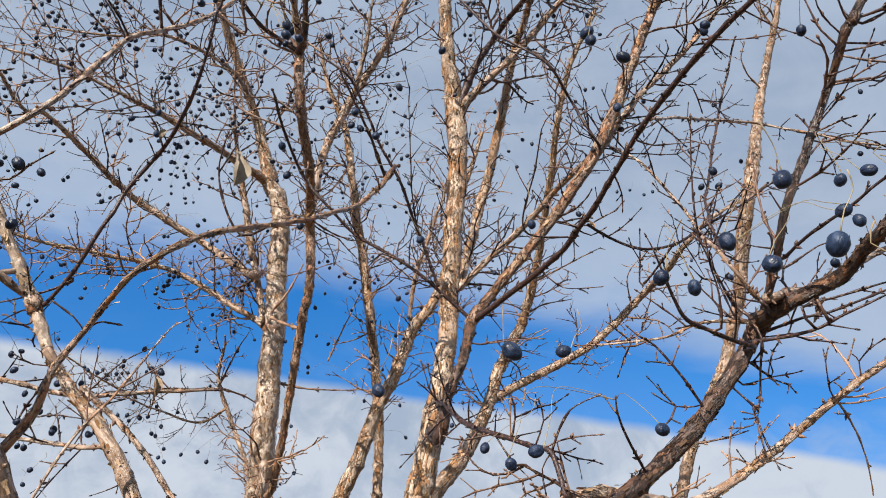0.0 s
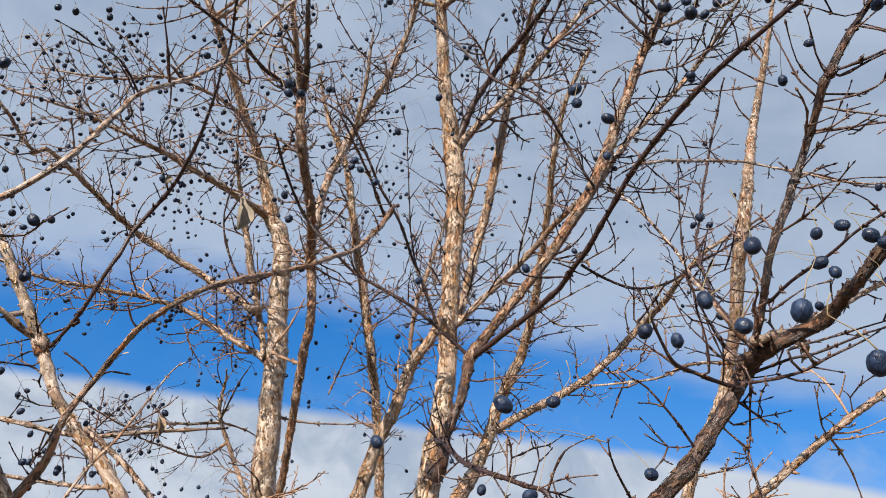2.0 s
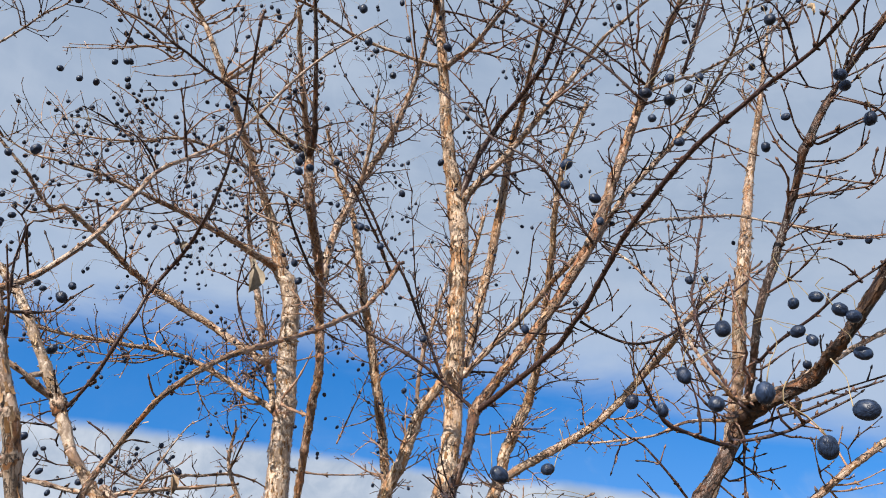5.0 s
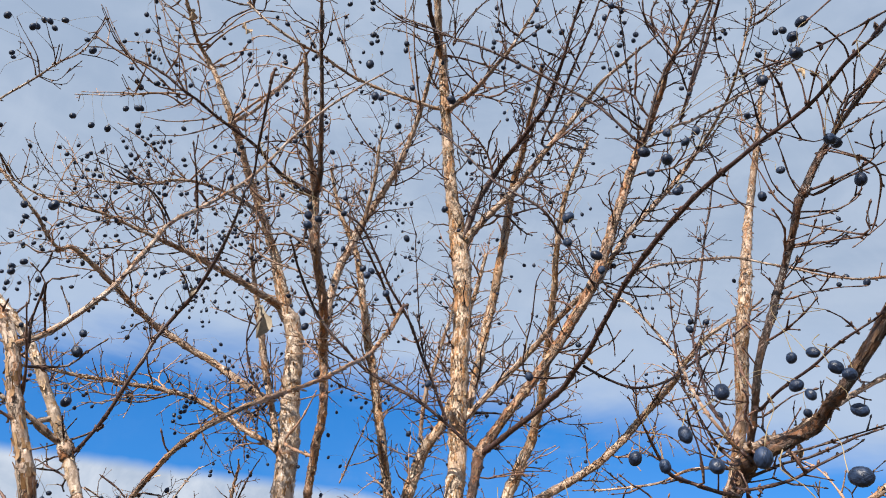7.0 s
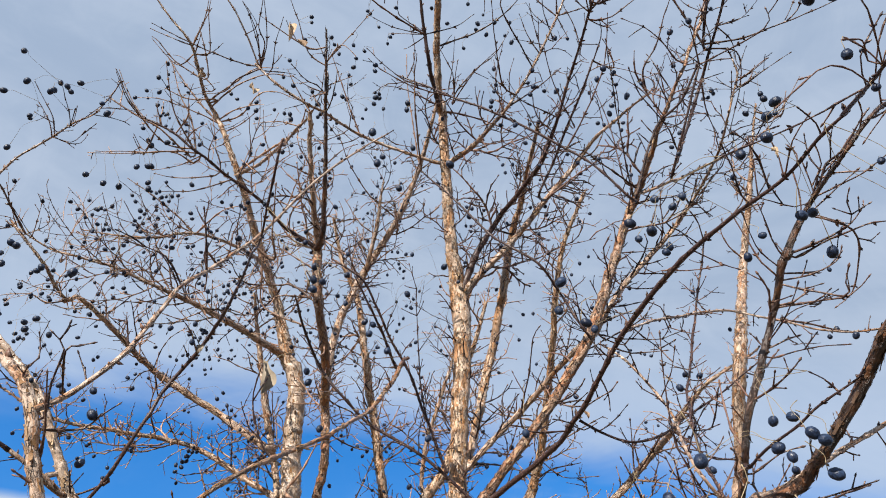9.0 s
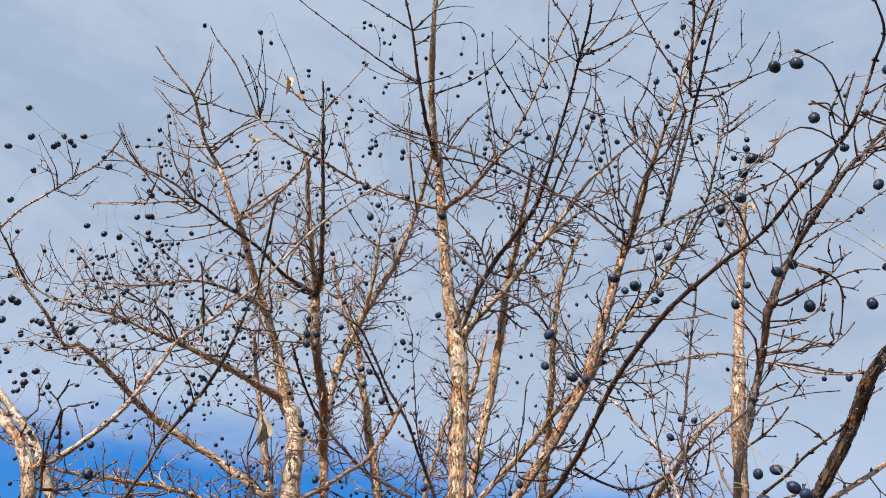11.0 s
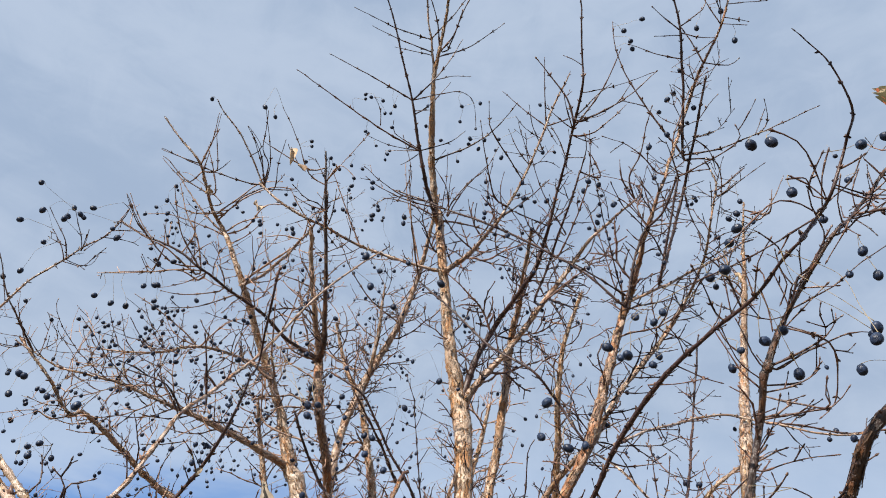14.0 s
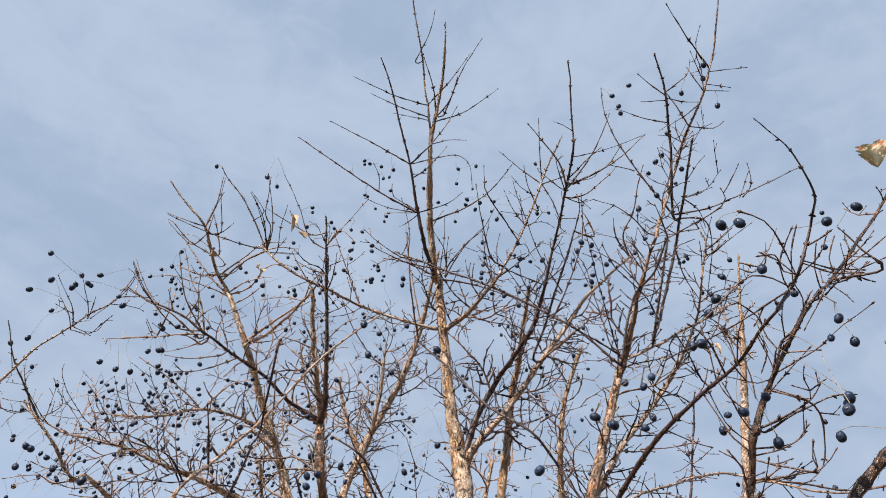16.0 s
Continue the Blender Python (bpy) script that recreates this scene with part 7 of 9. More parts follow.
stem_to_ground("back", "light", [(-0.551, 2.225, 1.848, 0.0098), (-0.478, 1.986, 1.840, 0.0106), (-0.565, 2.251, 0.832, 0.0118), (-0.564, 2.241, 0.120, 0.0133), (-0.570, 2.260, -0.050, 0.0167)])

knot("left", "rusty", (-0.687, 1.211, 2.076), (-0.3, -0.1, 1.0), 0.0145)
knot("back", "rusty", (-0.545, 2.163, 2.335), (0.0, 0.0, 1.0), 0.0335)
knot("center", "rusty", (0.065, 1.412, 2.116), (0.3, 0.0, 1.0), 0.0125)
knot("center", "old", (0.428, 0.963, 1.968), (0.5, -0.2, 1.0), 0.0125)
knot("back", "old", (-0.352, 1.492, 2.686), (0.0, -0.5, 1.0), 0.0098)
knot("center", "rusty", (0.032, 1.589, 2.728), (0.0, 0.0, 1.0), 0.0205)
knot("center", "old", (0.530, 0.785, 2.303), (0.4, -0.4, 1.0), 0.0072)
knot("center", "gold", (-0.007, 1.512, 3.190), (0.0, -0.4, 1.0), 0.0135)
knot("center", "dark", (-0.019, 1.391, 3.310), (0.0, -0.4, 1.0), 0.0100)

# ---- fruit ----
def fruit_mesh(around, up, seed):
    b = Build()
    rows = []
    for i in range(up + 1):
        th = math.pi * i / up
        row = []
        for k in range(around + 1):
            a = 2 * math.pi * (k % around) / around
            p = Vector((math.sin(th) * math.cos(a), math.sin(th) * math.sin(a), -math.cos(th) * 1.22))
            w = noise.noise(p * 1.6 + Vector((seed, 0, 0))) * 0.06
            crease = noise.noise(Vector((math.cos(a) * 2.4 + seed, math.sin(a) * 2.4, p.z * 0.8)))
            w -= 0.035 * math.exp(-(crease / 0.14) ** 2) * math.sin(th)
            w += 0.022 * noise.noise(p * 5 + Vector((0, seed, 0)))
            row.append(p * (0.5 * (1 + w)))
        rows.append(row)
    b.sheet(rows)
    me = bpy.data.meshes.new("fruit")
    bm = bmesh.new()
    vs = [bm.verts.new(p) for p in b.v]
    for f in b.f:
        bm.faces.new([vs[i] for i in f]).smooth = True
    bmesh.ops.remove_doubles(bm, verts=bm.verts, dist=1e-5)
    bmesh.ops.recalc_face_normals(bm, faces=bm.faces)
    bm.to_mesh(me)
    bm.free()
    me.materials.append(FRUIT)
    return me


FINE = [fruit_mesh(40, 26, s * 3.7) for s in range(6)]
PLAIN = [fruit_mesh(12, 8, s * 5.1) for s in range(4)]
STALKS = {key: Build() for key in TREES}
SKEL = np.array([tuple(p) for p in SKELETON])


def fruit(tree, place, size):
    p = Vector(place)
    near = (p - Vector((0.08, 0, 1.72))).length < 1.05
    ob = new("fruit", rng.choice(FINE if near else PLAIN))
    lie = rng.gauss(0, 38)
    m = pose(*place, lie, rng.gauss(0, 38), rng.uniform(0, 360))
    ob.matrix_basis = m
    wide = size * rng.uniform(0.76, 0.84) if near else size * rng.uniform(0.86, 0.95)
    ob.scale = (wide, wide * rng.uniform(0.95, 1.0), wide * rng.uniform(0.95, 1.05))
    own(ob, tree)
    # the stalk, from the top of the fruit to the nearest twig above it
    top = p + (m.to_3x3() @ Vector((0, 0, 0.57))) * wide * (1 if (m.to_3x3() @ Vector((0, 0, 1))).z > 0 else -1)
    gap = SKEL - np.array(top + Vector((0, 0, 0.018)))
    gap[:, 2] *= np.where(gap[:, 2] < 0, 2.5, 1.0)
    i = int((gap ** 2).sum(1).argmin())
    end = Vector(SKEL[i])
    if (end - top).length > 0.2:
        end = top + Vector((rng.uniform(-0.02, 0.02), rng.uniform(-0.02, 0.02), 0.035))
    mid = (top + end) / 2 + Vector((rng.uniform(-0.25, 0.25), rng.uniform(-0.25, 0.25), 0.0)) * (end - top).length + Vector((0, 0, 0.3 * (end - top).length * rng.uniform(0.2, 1.0)))
    path = smooth_path([(*top, 0.0005), (*(top * 0.6 + mid * 0.4 + Vector((0, 0, 0.003))), 0.00034), (*mid, 0.0003), (*end, 0.0005)], 0.006)
    if near:
        b = Build()
        b.tube(path, 5)
        st = b.put("stalk", STALK, label="thin yellow stalk")
        st.parent = ob
        st.matrix_parent_inverse = (Matrix.Translation(place) @ m.to_3x3().to_4x4() @ Matrix.Diagonal((*ob.scale, 1))).inverted()
    else:
        STALKS[tree].tube(path, 4)
    return ob


fruit("center", (0.244, 0.487, 1.902), 0.0143)
fruit("center", (0.230, 0.548, 1.889), 0.0145)
fruit("center", (0.202, 0.612, 1.888), 0.0142)
fruit("center", (0.229, 0.620, 1.883), 0.0124)
fruit("center", (0.233, 0.498, 1.851), 0.0139)
fruit("center", (0.251, 0.459, 1.846), 0.0148)
fruit("center", (0.257, 0.411, 1.800), 0.0137)
fruit("center", (0.382, 0.654, 1.998), 0.0136)
fruit("center", (0.391, 0.627, 1.992), 0.0140)
fruit("center", (0.382, 0.579, 1.957), 0.0145)
fruit("center", (0.390, 0.576, 1.949), 0.0143)
fruit("center", (0.382, 0.660, 1.971), 0.0145)
fruit("center", (0.394, 0.661, 1.962), 0.0138)
fruit("center", (0.495, 0.886, 2.018), 0.0136)
fruit("center", (0.402, 0.600, 1.925), 0.0152)
fruit("center", (0.085, 0.593, 1.824), 0.0152)
fruit("center", (0.129, 0.646, 1.839), 0.0125)
fruit("left", (-0.013, 0.628, 1.803), 0.0124)
fruit("center", (0.118, 0.777, 1.781), 0.0152)
fruit("center", (0.095, 0.784, 1.770), 0.0137)
fruit("center", (0.230, 0.755, 1.798), 0.0152)
fruit("center", (0.075, 0.929, 1.805), 0.0139)
fruit("left", (-0.378, 0.675, 2.030), 0.0142)
fruit("left", (-0.408, 0.730, 1.992), 0.0136)
fruit("center", (0.162, 0.597, 2.107), 0.0121)
fruit("center", (0.192, 0.608, 2.097), 0.0127)
fruit("center", (0.141, 0.944, 2.098), 0.0144)
fruit("left", (-0.020, 1.125, 2.160), 0.0138)
fruit("center", (0.355, 0.853, 2.126), 0.0125)
fruit("center", (0.505, 0.853, 2.345), 0.0152)
fruit("left", (-0.079, 0.966, 2.254), 0.0132)
fruit("left", (-0.102, 0.911, 2.257), 0.0123)
fruit("left", (-0.126, 0.815, 2.308), 0.0119)
fruit("left", (-0.147, 0.709, 2.216), 0.0123)
fruit("left", (-0.155, 0.784, 2.277), 0.0122)
fruit("left", (-0.150, 0.716, 2.236), 0.0128)
fruit("center", (0.014, 1.019, 2.457), 0.0140)
fruit("left", (-0.183, 0.861, 2.169), 0.0116)
fruit("left", (-0.234, 1.067, 2.247), 0.0139)
fruit("left", (-0.212, 1.099, 2.172), 0.0137)
fruit("left", (0.035, 0.813, 2.530), 0.0151)
fruit("center", (0.435, 0.521, 2.342), 0.0152)
fruit("center", (0.418, 0.520, 2.317), 0.0140)
fruit("center", (0.365, 0.445, 2.210), 0.0143)
fruit("center", (0.405, 0.580, 2.313), 0.0152)
fruit("center", (0.275, 0.577, 2.197), 0.0148)
fruit("center", (0.256, 0.590, 2.219), 0.0146)
fruit("center", (0.447, 0.547, 2.140), 0.0148)
fruit("center", (0.405, 0.505, 2.157), 0.0138)
fruit("center", (0.434, 0.986, 2.465), 0.0152)
fruit("center", (0.386, 0.746, 2.386), 0.0152)
fruit("center", (0.334, 0.716, 2.358), 0.0152)
fruit("center", (0.293, 0.693, 2.271), 0.0129)
fruit("left", (-0.450, 0.652, 2.216), 0.0152)
fruit("left", (-0.079, 0.743, 2.474), 0.0133)
fruit("left", (-0.091, 0.744, 2.545), 0.0149)
fruit("left", (-0.067, 1.126, 2.465), 0.0129)
fruit("center", (0.414, 0.342, 2.292), 0.0141)
fruit("center", (0.400, 0.354, 2.304), 0.0132)
fruit("center", (0.441, 0.393, 2.268), 0.0138)
fruit("center", (0.602, 0.565, 2.329), 0.0147)
fruit("center", (0.619, 0.587, 2.305), 0.0152)
fruit("center", (0.657, 0.693, 2.396), 0.0127)
fruit("center", (0.541, 0.589, 2.167), 0.0151)
fruit("center", (0.517, 0.491, 2.157), 0.0137)
fruit("center", (0.502, 0.478, 2.134), 0.0149)
fruit("center", (0.536, 0.385, 2.329), 0.0151)
fruit("center", (0.676, 0.503, 2.482), 0.0147)
fruit("left", (-0.906, 0.904, 2.911), 0.0152)
fruit("left", (-0.873, 0.940, 2.916), 0.0152)
fruit("left", (-0.965, 1.054, 3.083), 0.0152)
fruit("left", (-0.902, 1.044, 3.066), 0.0152)
fruit("back", (-0.850, 1.118, 2.823), 0.0152)
fruit("left", (-0.750, 0.980, 2.879), 0.0152)
fruit("center", (0.298, 0.437, 1.828), 0.0160)
fruit("center", (0.573, 0.766, 2.612), 0.0137)
fruit("center", (0.746, 1.054, 2.939), 0.0138)
fruit("center", (0.730, 1.198, 2.959), 0.0150)
fruit("center", (0.687, 1.150, 3.062), 0.0138)
fruit("center", (0.675, 1.178, 3.065), 0.0126)
fruit("center", (0.372, 0.757, 2.376), 0.0138)
fruit("center", (0.471, 0.721, 2.291), 0.0126)
fruit("center", (0.492, 0.627, 2.255), 0.0160)
fruit("center", (1.050, 1.558, 2.777), 0.0137)
fruit("center", (0.887, 1.347, 2.479), 0.0125)
fruit("center", (0.857, 1.238, 2.404), 0.0160)
fruit("center", (0.251, 0.867, 2.231), 0.0132)
fruit("center", (0.395, 1.038, 3.031), 0.0160)
fruit("center", (0.461, 1.109, 3.013), 0.0147)
fruit("center", (0.420, 1.146, 2.990), 0.0149)
fruit("center", (0.423, 1.090, 3.000), 0.0119)
fruit("center", (0.464, 1.438, 3.257), 0.0150)
fruit("center", (0.435, 1.129, 2.914), 0.0117)
fruit("center", (0.362, 1.098, 2.794), 0.0105)
fruit("center", (0.456, 1.195, 2.828), 0.0105)
fruit("center", (0.492, 1.508, 3.086), 0.0105)
fruit("left", (-0.135, 1.110, 2.837), 0.0160)
fruit("back", (-0.060, 0.876, 2.534), 0.0137)
fruit("left", (-0.162, 1.292, 2.490), 0.0160)
fruit("far", (-0.091, 1.185, 3.099), 0.0160)
fruit("center", (0.063, 1.300, 2.801), 0.0153)
fruit("center", (0.242, 1.161, 3.118), 0.0160)
fruit("center", (0.228, 1.152, 3.123), 0.0114)
fruit("center", (0.314, 1.231, 3.176), 0.0160)
fruit("center", (0.188, 1.181, 2.999), 0.0153)
fruit("center", (0.133, 1.207, 3.119), 0.0146)
fruit("center", (0.248, 1.523, 3.268), 0.0160)
fruit("far", (0.437, 1.792, 3.253), 0.0160)
fruit("far", (0.495, 1.890, 3.263), 0.0139)
fruit("center", (0.413, 1.553, 3.157), 0.0137)
fruit("center", (0.400, 1.511, 3.164), 0.0152)
fruit("center", (0.186, 1.751, 3.387), 0.0137)
fruit("center", (0.182, 1.589, 3.204), 0.0123)
fruit("center", (0.217, 1.574, 3.182), 0.0139)
fruit("center", (0.294, 1.568, 3.042), 0.0151)
fruit("center", (0.294, 1.564, 3.006), 0.0132)
fruit("center", (0.071, 1.254, 2.788), 0.0108)
fruit("center", (0.058, 1.307, 2.837), 0.0105)
fruit("center", (0.052, 1.559, 2.970), 0.0105)
fruit("center", (0.067, 1.560, 2.970), 0.0105)
fruit("back", (-0.292, 1.337, 2.877), 0.0146)
fruit("center", (-0.323, 1.355, 3.214), 0.0114)
fruit("center", (-0.326, 1.393, 3.373), 0.0155)
fruit("center", (-0.298, 1.337, 3.405), 0.0136)
fruit("back", (-0.213, 1.047, 3.086), 0.0121)
fruit("center", (-0.169, 1.100, 3.133), 0.0126)
fruit("center", (-0.293, 1.349, 3.378), 0.0118)
fruit("back", (-0.168, 1.118, 3.029), 0.0137)
fruit("center", (-0.209, 1.400, 3.366), 0.0155)
fruit("center", (-0.218, 1.369, 3.358), 0.0118)
fruit("back", (-0.233, 1.620, 3.560), 0.0137)
fruit("back", (-0.316, 1.220, 3.059), 0.0105)
fruit("center", (-0.258, 1.407, 3.285), 0.0105)
fruit("center", (-0.252, 1.438, 3.193), 0.0117)
fruit("far", (-0.446, 1.863, 3.664), 0.0153)
fruit("center", (-0.217, 1.443, 3.153), 0.0105)
fruit("left", (-0.522, 0.894, 1.938), 0.0119)
fruit("left", (-0.569, 0.971, 2.196), 0.0137)
fruit("left", (-0.554, 0.870, 2.150), 0.0105)
fruit("back", (-1.180, 1.823, 2.609), 0.0137)
fruit("left", (-1.017, 1.300, 2.673), 0.0160)
fruit("left", (-0.736, 0.977, 2.321), 0.0137)
fruit("left", (-0.910, 0.987, 2.976), 0.0154)
fruit("left", (-0.870, 0.991, 2.972), 0.0141)
fruit("back", (-0.821, 1.149, 2.821), 0.0159)
fruit("back", (-0.783, 1.155, 2.814), 0.0159)
fruit("back", (-0.764, 1.168, 2.889), 0.0150)
fruit("back", (-0.736, 1.169, 2.890), 0.0160)
fruit("back", (-0.727, 1.169, 2.890), 0.0150)
fruit("back", (-0.736, 1.191, 2.855), 0.0150)
fruit("back", (-0.735, 1.199, 2.841), 0.0150)
fruit("back", (-0.693, 1.148, 2.950), 0.0160)
fruit("back", (-0.770, 1.206, 3.000), 0.0158)
fruit("back", (-0.694, 1.179, 2.978), 0.0105)
fruit("back", (-0.819, 1.612, 3.436), 0.0160)
fruit("back", (-0.465, 1.343, 3.248), 0.0160)
fruit("back", (-1.064, 1.625, 3.731), 0.0124)
fruit("back", (-0.740, 1.118, 3.107), 0.0128)
fruit("back", (-1.121, 1.619, 3.666), 0.0122)
fruit("back", (-0.713, 1.116, 3.015), 0.0111)
fruit("back", (-1.062, 1.650, 3.615), 0.0142)
fruit("back", (-0.888, 1.456, 3.060), 0.0115)
fruit("back", (-0.867, 1.451, 3.048), 0.0115)
fruit("back", (-0.755, 1.283, 2.906), 0.0105)
fruit("back", (-0.888, 1.482, 3.054), 0.0116)
fruit("back", (-0.859, 1.466, 3.041), 0.0115)
fruit("back", (-0.842, 1.466, 3.045), 0.0105)
fruit("back", (-0.937, 1.449, 3.040), 0.0114)
fruit("back", (-0.841, 1.442, 3.082), 0.0105)
fruit("back", (-0.676, 1.289, 2.931), 0.0132)
fruit("back", (-0.667, 1.162, 3.028), 0.0105)
fruit("center", (-0.781, 1.363, 3.213), 0.0105)
fruit("back", (-1.020, 1.694, 3.775), 0.0128)
fruit("back", (-1.019, 1.662, 3.778), 0.0127)
fruit("back", (-1.096, 1.653, 3.838), 0.0128)
fruit("center", (-0.842, 1.351, 3.227), 0.0105)
fruit("center", (-0.824, 1.357, 3.219), 0.0105)
fruit("back", (-1.031, 1.650, 3.587), 0.0105)
fruit("back", (-0.989, 1.359, 2.888), 0.0120)
fruit("back", (-0.967, 1.352, 2.891), 0.0105)
fruit("back", (-1.262, 1.760, 3.255), 0.0137)
fruit("back", (-1.442, 2.062, 3.502), 0.0137)
fruit("back", (-0.974, 1.386, 2.860), 0.0121)
fruit("back", (-0.930, 1.368, 2.870), 0.0120)
fruit("back", (-1.005, 1.512, 2.890), 0.0145)
fruit("back", (-0.878, 1.409, 2.911), 0.0124)
fruit("back", (-0.874, 1.421, 2.931), 0.0109)
fruit("back", (-0.887, 1.463, 2.993), 0.0113)
fruit("back", (-0.940, 1.506, 2.974), 0.0105)
fruit("back", (-0.850, 1.469, 2.943), 0.0112)
fruit("back", (-0.880, 1.500, 3.022), 0.0105)
fruit("back", (-0.837, 1.489, 3.011), 0.0115)
fruit("back", (-0.769, 1.496, 3.003), 0.0148)
fruit("back", (-0.786, 1.471, 2.898), 0.0126)
fruit("back", (-0.791, 1.486, 2.869), 0.0142)
fruit("back", (-0.898, 1.504, 2.840), 0.0111)
fruit("back", (-0.880, 1.503, 2.869), 0.0112)
fruit("back", (-1.239, 2.172, 3.346), 0.0137)
fruit("back", (-1.063, 1.449, 2.856), 0.0109)
fruit("back", (-1.059, 1.486, 2.885), 0.0112)
fruit("back", (-1.323, 1.746, 2.948), 0.0145)
fruit("back", (-1.374, 1.727, 2.965), 0.0160)
fruit("back", (-1.274, 1.757, 2.969), 0.0128)
fruit("back", (-1.357, 1.685, 2.883), 0.0160)
fruit("back", (-1.393, 1.788, 2.919), 0.0160)
fruit("back", (-1.361, 1.793, 2.925), 0.0147)
fruit("back", (-1.050, 1.479, 2.840), 0.0126)
fruit("back", (-1.204, 1.849, 2.953), 0.0151)
fruit("back", (-0.999, 1.616, 2.789), 0.0131)
fruit("back", (-0.978, 1.565, 2.790), 0.0112)
fruit("back", (-0.881, 1.608, 2.885), 0.0134)
fruit("back", (-0.878, 1.593, 2.864), 0.0132)
fruit("back", (-0.699, 1.352, 2.705), 0.0105)
fruit("back", (-0.772, 1.516, 2.922), 0.0114)
fruit("back", (-1.087, 2.178, 3.348), 0.0137)
fruit("back", (-0.769, 1.621, 2.949), 0.0119)
fruit("back", (-0.705, 1.557, 2.982), 0.0117)
fruit("back", (-0.721, 1.526, 2.965), 0.0115)
fruit("back", (-0.717, 1.581, 2.970), 0.0105)
fruit("back", (-0.538, 1.205, 2.553), 0.0105)
fruit("back", (-0.632, 1.369, 2.683), 0.0105)
fruit("back", (-1.041, 2.220, 3.286), 0.0137)
fruit("back", (-0.718, 1.643, 2.931), 0.0120)
fruit("back", (-0.557, 1.382, 2.669), 0.0105)
fruit("back", (-0.560, 1.391, 2.655), 0.0105)
fruit("back", (-0.929, 2.225, 3.286), 0.0137)
fruit("back", (-0.792, 2.021, 3.080), 0.0143)
fruit("left", (-0.773, 1.044, 2.382), 0.0137)
fruit("left", (-0.847, 1.113, 2.379), 0.0105)
fruit("back", (-1.105, 1.431, 2.548), 0.0105)
fruit("back", (-1.516, 1.993, 2.868), 0.0137)
fruit("back", (-1.707, 2.351, 3.025), 0.0137)
fruit("back", (-1.154, 1.748, 2.731), 0.0137)
fruit("back", (-1.294, 1.969, 2.948), 0.0138)
fruit("back", (-1.252, 1.969, 2.897), 0.0136)
fruit("back", (-1.226, 1.912, 2.941), 0.0115)
fruit("back", (-0.963, 1.729, 2.776), 0.0137)
fruit("back", (-0.818, 1.544, 2.649), 0.0137)
fruit("back", (-0.899, 1.742, 2.760), 0.0137)
fruit("back", (-1.128, 2.055, 2.904), 0.0160)
fruit("back", (-1.079, 2.083, 2.870), 0.0140)
fruit("back", (-1.254, 2.040, 2.814), 0.0137)
fruit("back", (-1.270, 2.045, 2.806), 0.0137)
fruit("back", (-1.000, 1.821, 2.627), 0.0137)
fruit("back", (-1.175, 2.172, 2.809), 0.0143)
fruit("back", (-0.872, 1.633, 2.504), 0.0137)
fruit("back", (-1.087, 2.422, 2.964), 0.0137)
fruit("back", (-1.035, 2.434, 2.949), 0.0137)
fruit("back", (-1.033, 2.444, 2.933), 0.0137)
fruit("far", (-1.221, 2.923, 3.194), 0.0137)
fruit("back", (-0.873, 2.270, 2.772), 0.0146)
fruit("back", (-0.875, 2.230, 2.731), 0.0160)
fruit("back", (-0.842, 2.252, 2.714), 0.0143)
fruit("back", (-0.871, 2.299, 2.717), 0.0125)
fruit("back", (-0.921, 2.339, 2.701), 0.0126)
fruit("back", (-0.995, 2.229, 2.812), 0.0146)
fruit("back", (-1.006, 2.270, 2.707), 0.0144)
fruit("back", (-1.238, 1.999, 2.510), 0.0160)
fruit("back", (-1.154, 1.944, 2.421), 0.0137)
fruit("back", (-1.267, 2.223, 2.525), 0.0137)
fruit("back", (-1.150, 1.965, 2.468), 0.0122)
fruit("back", (-1.045, 2.025, 2.496), 0.0144)
fruit("back", (-1.070, 2.101, 2.507), 0.0149)
fruit("back", (-1.061, 2.075, 2.488), 0.0128)
fruit("back", (-0.929, 2.136, 2.460), 0.0148)
fruit("back", (-0.933, 2.189, 2.488), 0.0152)
fruit("back", (-0.938, 2.218, 2.518), 0.0155)
fruit("back", (-0.927, 2.122, 2.562), 0.0132)
fruit("back", (-0.886, 2.149, 2.522), 0.0132)
fruit("back", (-0.666, 2.164, 2.465), 0.0131)
fruit("back", (-0.868, 2.379, 2.339), 0.0138)
fruit("back", (-1.025, 2.212, 2.243), 0.0145)
fruit("left", (-0.541, 1.337, 2.034), 0.0105)
fruit("back", (-1.052, 2.705, 2.520), 0.0137)
fruit("back", (-0.781, 1.822, 2.915), 0.0128)
fruit("back", (-0.729, 1.831, 2.866), 0.0127)
fruit("back", (-0.750, 1.862, 2.847), 0.0128)
fruit("back", (-0.740, 2.030, 3.035), 0.0122)
fruit("back", (-0.727, 2.068, 3.042), 0.0124)
fruit("back", (-0.700, 2.035, 3.033), 0.0122)
fruit("back", (-0.691, 2.067, 3.057), 0.0124)
fruit("back", (-0.769, 2.090, 3.006), 0.0124)
fruit("back", (-0.759, 2.097, 2.976), 0.0123)
fruit("back", (-0.698, 1.910, 2.848), 0.0112)
fruit("back", (-0.720, 2.037, 2.899), 0.0105)
fruit("back", (-0.725, 2.134, 3.046), 0.0126)
fruit("back", (-1.028, 2.385, 3.026), 0.0137)
fruit("back", (-0.983, 2.394, 3.016), 0.0137)
fruit("back", (-0.926, 2.397, 3.016), 0.0137)
fruit("back", (-0.972, 2.407, 2.997), 0.0137)
fruit("back", (-0.938, 2.414, 2.987), 0.0137)
fruit("far", (-1.105, 2.897, 3.245), 0.0137)
fruit("back", (-0.756, 1.728, 2.640), 0.0105)
fruit("back", (-1.049, 2.148, 2.865), 0.0123)
